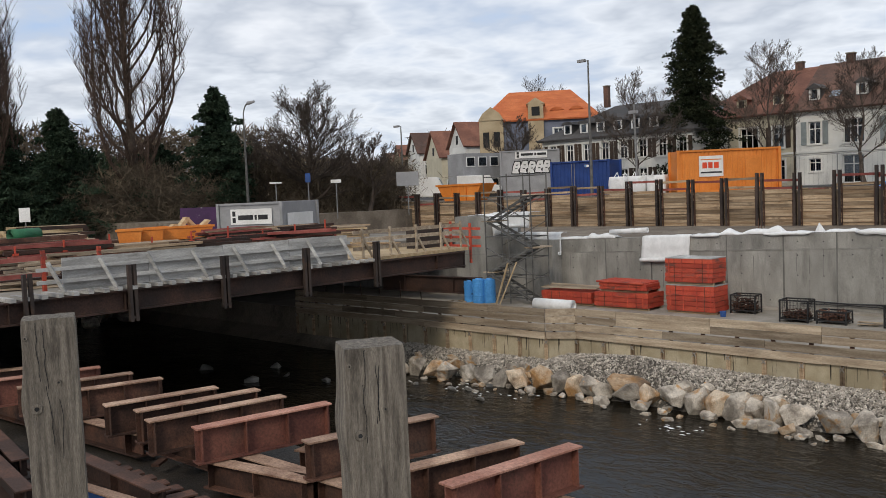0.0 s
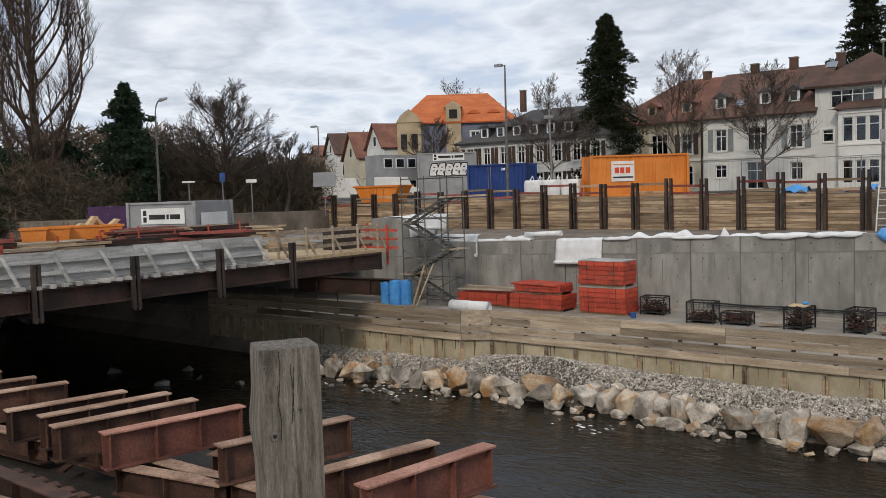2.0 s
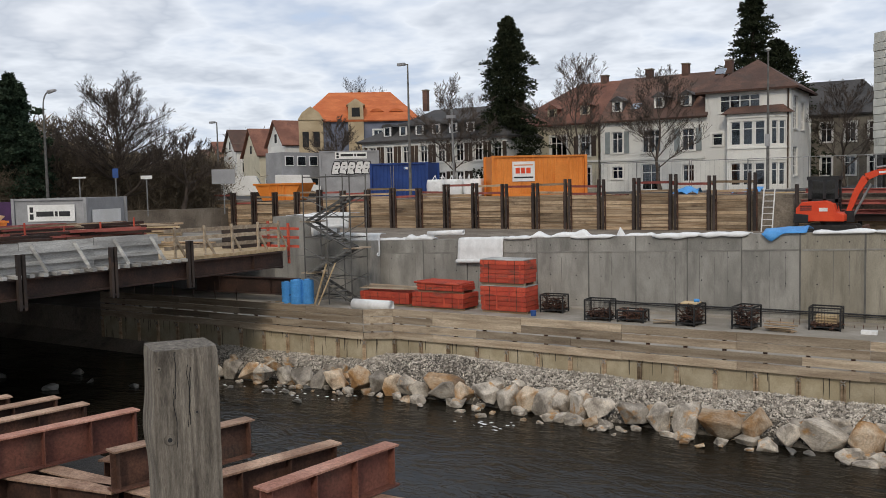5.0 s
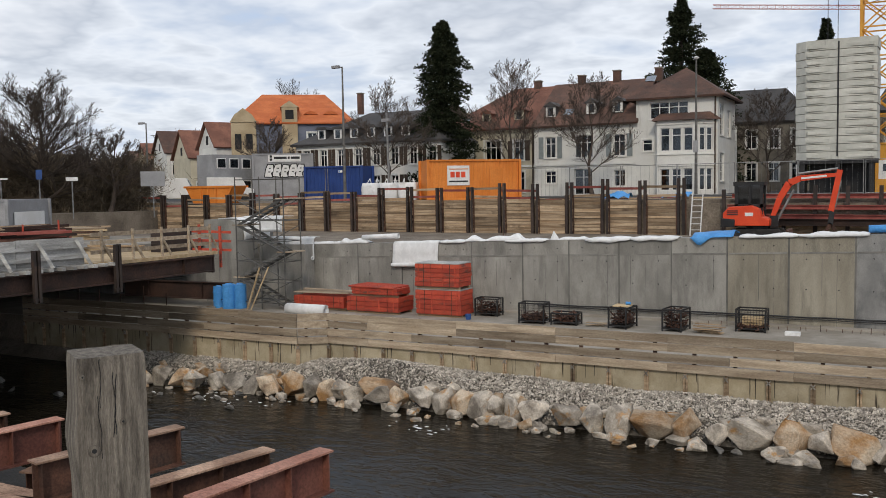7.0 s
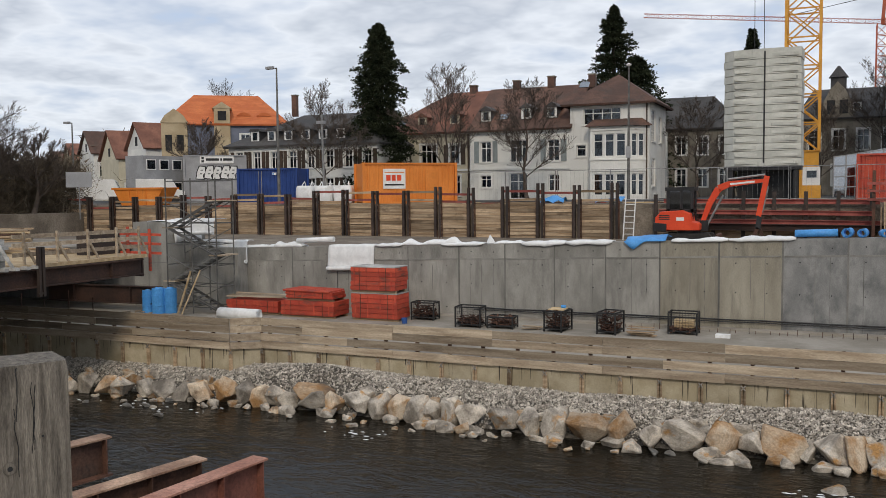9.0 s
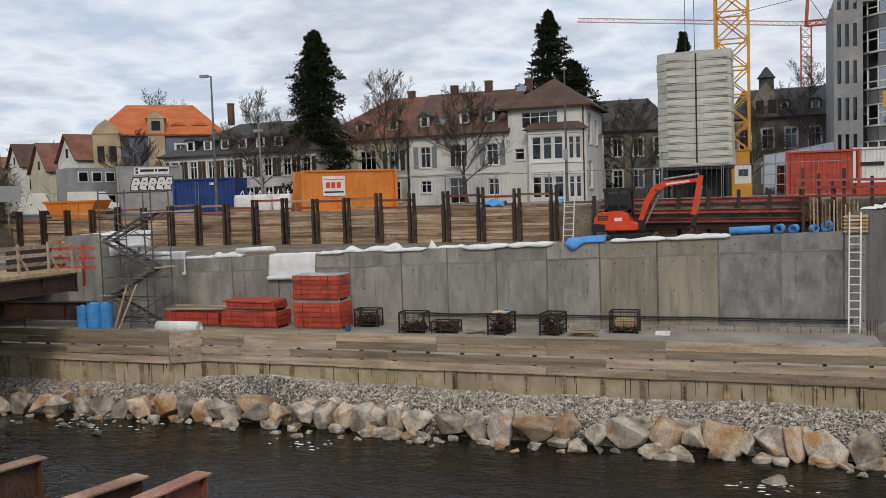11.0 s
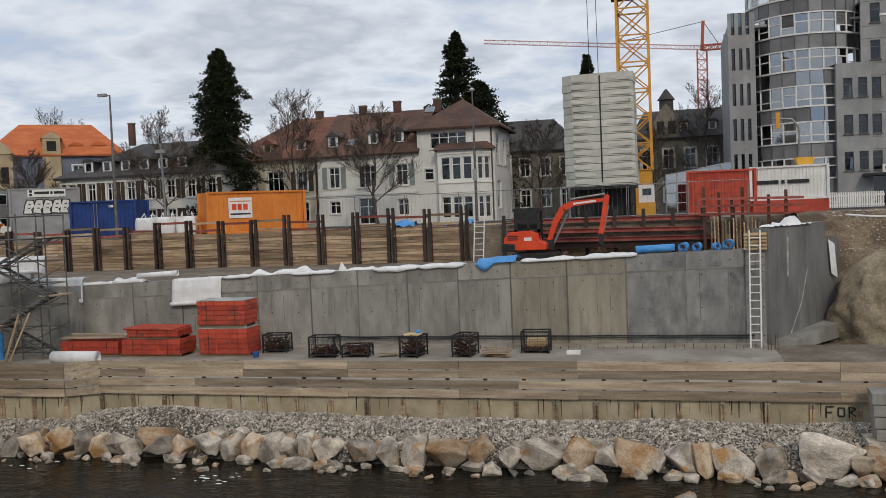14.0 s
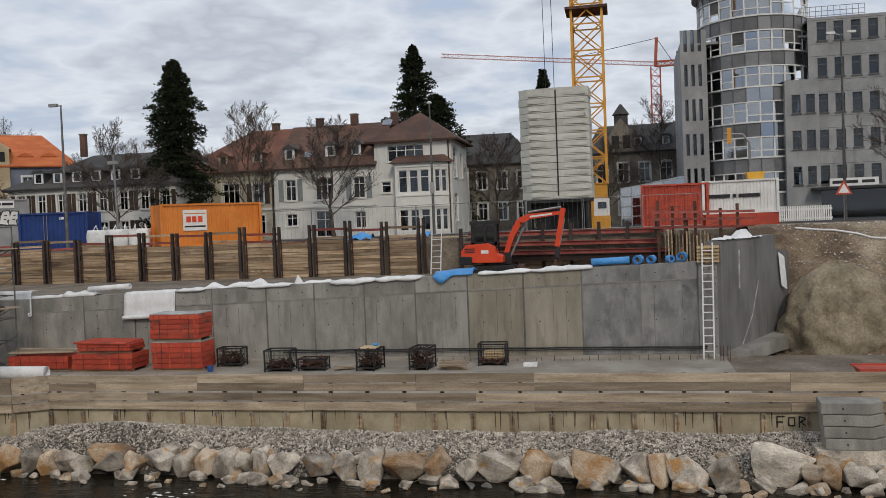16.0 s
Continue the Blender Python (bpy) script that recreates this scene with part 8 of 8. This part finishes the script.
part("face", Geo().prism([(-0.32, 1.7), (0.32, 1.7), (0, 2.28)], "y", -0.07, -0.061), M["white"], ts)
for x, y, z, w, h, mm in ((-43.3, 41.6, 7.4, 1.5, 0.95, "grey"), (-47.6, 36.5, 7.9, 0.35, 0.6, "bluesteel"), (-46.5, 38.0, 7.8, 0.7, 0.22, "white"), (-48.9, 34.8, 7.9, 0.8, 0.1, "white"), (-57.8, 21.9, 6.1, 0.7, 0.9, "white")):
    ob = thing("road_sign", "small road sign on a thin steel post", "road sign", (x, y, 5.4), 44, group="road signs")
    part("post", Geo().tube((0, 0, 0), (0, 0, z - 5.4 + h), 0.04, n=6), M["steel"], ob)
    part("plate", Geo().box(-w / 2, w / 2, -0.07, -0.045, z - 5.4, z - 5.4 + h), M[mm], ob)
solo("yellow_kiosk", Geo().box(-64, -62.2, 29.0, 31, 5.2, 9.5), M["crane"], "yellow kiosk half hidden behind bare scrub", "kiosk")
g = Geo().box(-70, -48.5, 27.5, 60, 4.2, 5.7)
solo("park_bank", g, M["earth"], "raised earth bank beyond the bridge", "bank", "structure")
for i in range(3):
    vn = thing("parked_van", "pale van parked in the street", "van", (-56.5 + i * 3.2, 50.5 + i * 3.0, 6.18), 40, group="parked vans")
    part("body", Geo().prism([(-1.8, 0.35), (1.9, 0.35), (1.95, 1.0), (1.4, 1.15), (1.0, 1.95), (-1.8, 2.0)], "y", -0.85, 0.85), M["white" if i else "grey"], vn, bevel=0.05)
    part("windscreen", Geo().prism([(1.1, 1.8), (1.38, 1.25), (1.41, 1.25), (1.13, 1.8)], "y", -0.75, 0.75), M["pane"], vn)
    for x in (-1.1, 1.2):
        for y in (-0.8, 0.8):
            part("wheel", Geo().tube((x, y - 0.1, 0.32), (x, y + 0.1, 0.32), 0.32, n=14), M["rubber"], vn)

# ---- trees ----
def bare_tree(name, x, y, z, height, spread, seed, bark="bark", label="bare winter tree with fine twigs", trunk_r=0.2, low=0.25, limbs=15):
    """A trunk with a leader; limbs along it rise and split into branches and fine twigs."""
    ob = thing(name, label, "tree", (x, y, z), group="trees")
    r = random.Random(seed)
    trunk, crown = Geo(), Geo()
    p, rad, pts = Vector((0, 0, 0)), trunk_r, []
    for k in range(10):
        e = p + Vector((r.gauss(0, 0.012) * height, r.gauss(0, 0.012) * height, height * 0.09))
        trunk.tube(p, e, rad, rad * 0.83, 8, caps=False)
        pts.append((p, e, rad))
        p, rad = e, rad * 0.83

    def limb(p, d, length, rad, depth):
        n = (6, 5, 3, 2)[depth]
        for k in range(n):
            e = p + d * (length / n)
            r1 = max(0.007, rad * (1 - 0.72 / n))
            crown.tube(p, e, max(0.007, rad), r1, (5, 4, 3, 3)[depth], caps=False)
            p, rad = e, r1
            d = (d + Vector((r.gauss(0, 0.10), r.gauss(0, 0.10), 0.06 + r.gauss(0, 0.06)))).normalized()
            if depth < 3:
                for _ in range((2, 2, 3)[depth] if k else 1):
                    q = Vector((r.gauss(0, 1), r.gauss(0, 1), r.gauss(0.3, 0.6))).normalized()
                    limb(p, (d * 0.9 + q * 0.62).normalized(), length * r.uniform(0.34, 0.56) * (1 - 0.35 * k / n), rad * 0.55, depth + 1)

    m = limbs
    for i in range(m):
        t = low + (0.9 - low) * i / (m - 1)
        a, b, rr = pts[min(9, int(t * 10))]
        az = i * 2.4 + r.uniform(-0.4, 0.4)
        w = math.sin(math.pi * (0.25 + 0.62 * (t - low) / (1 - low))) * spread
        d = Vector((math.cos(az) * w, math.sin(az) * w, 0.40 + 0.75 * t)).normalized()
        limb(a.lerp(b, r.random()), d, height * (0.46 - 0.28 * t) * (0.7 + 0.45 * min(1.1, w)), rr * 0.42, 0)
    top = max(v[2] for v in crown.v)
    k = height / top
    for q in (trunk, crown):
        q.v = [(v[0], v[1], v[2] * k) for v in q.v]
    part("trunk", trunk, M[bark], ob)
    part("crown", crown, M[bark], ob)
    return ob


def poplar(x, y, z, height, width, seed):
    """A tall trunk, steep limbs that leave it one above the other, and fine rising twigs."""
    ob = thing("poplar", "tall bare poplar with steep rising limbs", "tree", (x, y, z), group="trees")
    r = random.Random(seed)
    trunk, crown = Geo(), Geo()
    p, rad = Vector((0, 0, 0)), 0.42
    axis = [p]
    for k in range(12):
        e = p + Vector((r.gauss(0, 0.06), r.gauss(0, 0.06), height / 12.2))
        trunk.tube(p, e, rad, rad * 0.84, 9, caps=False)
        p, rad = e, rad * 0.84
        axis.append(p)

    def twigs(q, n, length, lean):
        for _ in range(n):
            b = r.uniform(0, 6.28)
            l = r.uniform(0.4, 1.0) * length
            e = q + Vector((math.cos(b) * lean * l, math.sin(b) * lean * l, l * 0.85))
            crown.tube(q, e, 0.013, 0.006, 3, caps=False)
            for _ in range(2):
                f = q.lerp(e, r.uniform(0.25, 0.9))
                c = r.uniform(0, 6.28)
                crown.tube(f, f + Vector((math.cos(c) * 0.3, math.sin(c) * 0.3, 0.5)) * r.uniform(0.4, 1.1), 0.008, 0.005, 3, caps=False)

    def limb(base, a, out, top, rad, n, depth):
        prev = base
        for k in range(1, n + 1):
            t = k / n
            w = out * (1 - (1 - min(1, t * 1.9)) ** 2.0) * (1 - 0.25 * max(0.0, t - 0.55))
            q = Vector((base.x + math.cos(a) * w + r.gauss(0, 0.05), base.y + math.sin(a) * w + r.gauss(0, 0.05), base.z + (top - base.z) * t))
            crown.tube(prev, q, rad * (1 - 0.85 * (k - 1) / n), max(0.01, rad * (1 - 0.85 * t)), 5 if depth == 0 else 3, caps=False)
            twigs(q, 6 if depth == 0 else 4, 1.5 * (1.1 - 0.4 * t), 0.45)
            if depth == 0 and 1 < k < n:
                for _ in range(1):
                    limb(q, a + r.gauss(0, 1.1), r.uniform(0.25, 0.9), q.z + r.uniform(1.4, 3.4), rad * 0.4, 5, 1)
            prev = q

    for i in range(34):
        t0 = 0.05 + 0.70 * (i / 34) ** 1.1
        k = t0 * 12
        base = axis[int(k)].lerp(axis[int(k) + 1], k - int(k))
        reach = width / 2 * min(1, 1.15 * (1 - t0) + 0.02) * r.uniform(0.55, 1.0)
        limb(base, i * 2.4 + r.uniform(-0.5, 0.5), reach, min(height * 0.98, base.z + height * r.uniform(0.26, 0.46) * (1.15 - 0.5 * t0)), 0.135 * (1 - 0.65 * t0), 10, 0)
    for k in range(3, 13):
        twigs(axis[k], 8, 1.3, 0.6)
    for _ in range(170):                            # shoots round the foot
        a = r.uniform(0, 6.28)
        q = Vector((math.cos(a), math.sin(a), 0)) * r.uniform(0.2, 1.6) + Vector((0, 0, r.uniform(0.2, 5.0)))
        twigs(q, 3, 1.9, 0.4)
    part("trunk", trunk, M["bark"], ob)
    part("crown", crown, M["bark_red"], ob)


def evergreen(name, x, y, z, height, width, seed, label, material="needles", clumps=5200, power=0.9, low=0.04, size=0.34, ragged=0.25, tiers=0.0):
    """A trunk and a crown of many small drooping sprays, fuller below, with gaps."""
    ob = thing(name, label, "tree", (x, y, z), group="trees")
    part("trunk", Geo().tube((0, 0, 0), (0, 0, height * 0.9), width * 0.05 + 0.1, 0.04, 9), M["bark"], ob)
    r = random.Random(seed)
    g = Geo()
    count = int(height * (19 if tiers else 30))
    each = max(8, clumps // count)
    for b in range(count):                          # one bough after the other, sprays along it
        t = low + (0.985 - low) * (b / count) ** 0.85
        if tiers:
            t += (round(t * height / tiers) * tiers / height - t) * 0.10
        a = b * 2.399 + r.uniform(-0.5, 0.5)
        lump = 1 + ragged * noise.noise((math.cos(a) * 1.5 + seed, math.sin(a) * 1.5, t * height * 0.55))
        reach = max(0.25, width / 2 * (1 - t) ** power * lump * r.uniform(0.5, 1.15))
        drop = r.uniform(0.12, 0.42)
        for _ in range(each):
            u = r.random() ** 0.55
            side = r.gauss(0, 0.10 + 0.13 * u) * min(reach, 2.2)
            p = Vector((math.cos(a) * u * reach - math.sin(a) * side, math.sin(a) * u * reach + math.cos(a) * side, t * height + reach * (0.22 * u - drop * u * u) + r.gauss(0, 0.10)))
            k = size * r.uniform(0.5, 1.25)
            out = Vector((math.cos(a), math.sin(a), r.uniform(-0.6, 0.35)))
            for _ in range(3):
                d = (out + Vector((r.gauss(0, 0.6), r.gauss(0, 0.6), r.gauss(0, 0.5)))).normalized()
                w = d.cross(Vector((r.gauss(0, 1), r.gauss(0, 1), r.gauss(0, 1)))).normalized() * k * 0.32
                g.add([p - w, p + w, p + d * k], [(0, 1, 2)])
    part("crown", g, M[material], ob)
    return ob


evergreen("giant_sequoia", -36.3, 68.5, 6.2, 15.3, 7.4, 1, "tall dark green sequoia with a dense pointed crown", clumps=34000, power=0.56, ragged=0.42, size=0.19)
evergreen("conifer", -21.3, 92.5, 6.2, 20.0, 13.0, 2, "tall dark conifer behind the villa roof", clumps=20000, power=0.8, size=0.24, ragged=0.5, tiers=2.0)
evergreen("conifer", -19.2, 94, 6.2, 14.9, 11.5, 12, "broad dark conifer behind the villa roof", clumps=15000, power=0.6, size=0.24, ragged=0.5, tiers=2.0)
evergreen("conifer", -7.0, 84.9, 6.2, 15.2, 5.5, 3, "dark conifer behind the slab stack", clumps=9000, power=0.7, size=0.24, ragged=0.5, tiers=1.6)
evergreen("fir_tree", -55.2, 34.4, 5.6, 9.3, 6.4, 4, "dark green fir with uneven drooping branches", "leaves", 24000, 0.72, size=0.2, ragged=0.9, tiers=1.3)
evergreen("fir_tree", -60.2, 25.4, 5.0, 8.6, 5.5, 5, "dark green fir in the park", "leaves", 20000, 0.7, size=0.2, ragged=0.9, tiers=1.3)
evergreen("fir_tree", -62.5, 22.6, 5.0, 8.4, 5.2, 6, "dark green fir in the park", "leaves", 20000, 0.7, size=0.2, ragged=0.9, tiers=1.3)
evergreen("fir_tree", -58.6, 31.6, 5.0, 6.0, 6.5, 7, "low dark fir beside the poplar", "leaves", 12000, 0.5, size=0.2, ragged=0.6, tiers=1.2)
poplar(-58.6, 29.7, 5.6, 25.0, 8.0, 1)
poplar(-63.6, 21.2, 5.4, 20.0, 6.4, 2)
bare_tree("bare_tree", -52.6, 40.2, 5.6, 9.8, 1.7, 3, label="broad bare lime tree with a dense twig crown", trunk_r=0.36, low=0.16, limbs=38)
bare_tree("bare_tree", -49.6, 43.6, 5.6, 6.0, 1.2, 8, label="bare winter tree by the street", trunk_r=0.2)
bare_tree("bare_tree", -55.0, 37.6, 5.6, 6.2, 0.8, 9, label="small bare tree by the street", trunk_r=0.15)
bare_tree("bare_tree", -29.1, 66.0, 6.2, 11.3, 0.85, 4, label="bare street tree in front of the villa")
bare_tree("bare_tree", -22.0, 66.0, 6.2, 9.6, 0.95, 5, label="bare street tree in front of the villa")
bare_tree("bare_tree", -38.2, 62.5, 6.2, 10.2, 0.95, 6, label="bare street tree beside the sequoia")
bare_tree("bare_tree", -76.4, 100.0, 6.2, 16.8, 1.0, 7, label="bare tree behind the orange roof")
bare_tree("bare_tree", -50.5, 62.5, 6.2, 7.5, 1.0, 10, label="bare street tree by the site cabins")
bare_tree("bare_tree", -11.0, 80.0, 6.2, 9.0, 1.0, 11, label="bare tree before the old house")
bare_tree("bare_tree", -1.2, 90.0, 6.2, 9.0, 1.0, 12, label="bare tree before the ornate house")
bare_tree("bare_tree", 4.2, 96.0, 6.2, 14.0, 1.0, 13, label="bare tree beside the offices")
bare_tree("bare_tree", 17.4, 57.0, 6.2, 9.5, 1.0, 14, label="bare street tree near the offices")

# dark scrub and hedges at the park's edge, and wooded slopes far behind
def scrub(name, label, x0, y0, x1, y1, z, h, depth, n, material, seed, size=0.5):
    r = random.Random(seed)
    g = Geo()
    for i in range(n):
        t = r.random()
        x, y = x0 + (x1 - x0) * t + r.gauss(0, depth), y0 + (y1 - y0) * t + r.gauss(0, depth)
        top = h * (0.62 + 0.5 * noise.noise((t * 9 + seed, 0.3, 0)) + 0.25 * noise.noise((t * 31 + seed, 1, 0)))
        p = Vector((x, y, z + top * (1 - r.random() ** 1.6)))
        for _ in range(2):
            d = Vector((r.gauss(0, 1), r.gauss(0, 1), r.gauss(0.5, 1))).normalized()
            w = d.cross(Vector((r.gauss(0, 1), r.gauss(0, 1), r.gauss(0, 1)))).normalized() * size * r.uniform(*(((0.014, 0.04) if size < 1 else (0.04, 0.09)) if material == "scrub" else (0.10, 0.24)))
            g.add([p - w, p + w, p + d * min(size, 0.8) * r.uniform(0.7, 2.0)], [(0, 1, 2)])
    return solo(name, g, M[material], label, "scrub", "stuff")


scrub("hedge", "dark evergreen hedge at the park's edge", -66, 19, -58, 33, 5.0, 6.0, 0.9, 24000, "leaves", 1, 0.4)
scrub("winter_scrub", "brown leafless scrub under the poplars", -61, 26.5, -55, 34.0, 5.2, 4.6, 0.9, 34000, "scrub", 2, 0.6)
scrub("winter_scrub", "brown leafless scrub along the street", -58, 35, -50.5, 47, 5.4, 4.4, 1.0, 38000, "scrub", 3, 0.6)
scrub("far_woods", "brown wooded slope behind the houses", -60, 110, -24, 112, 6.2, 12.0, 2.0, 16000, "scrub", 4, 1.4)
scrub("far_woods", "brown wooded slope behind the houses", -20, 125, 30, 125, 6.2, 13.0, 2.5, 15000, "scrub", 5, 1.5)
scrub("far_woods", "dark trees behind the far houses", -130, 85, -70, 118, 6.2, 11.0, 3.0, 16000, "scrub", 6, 1.5)
scrub("far_woods", "dark woods far beyond the park", -120, 15, -95, 75, 5.0, 13.0, 3.0, 18000, "scrub", 7, 1.5)
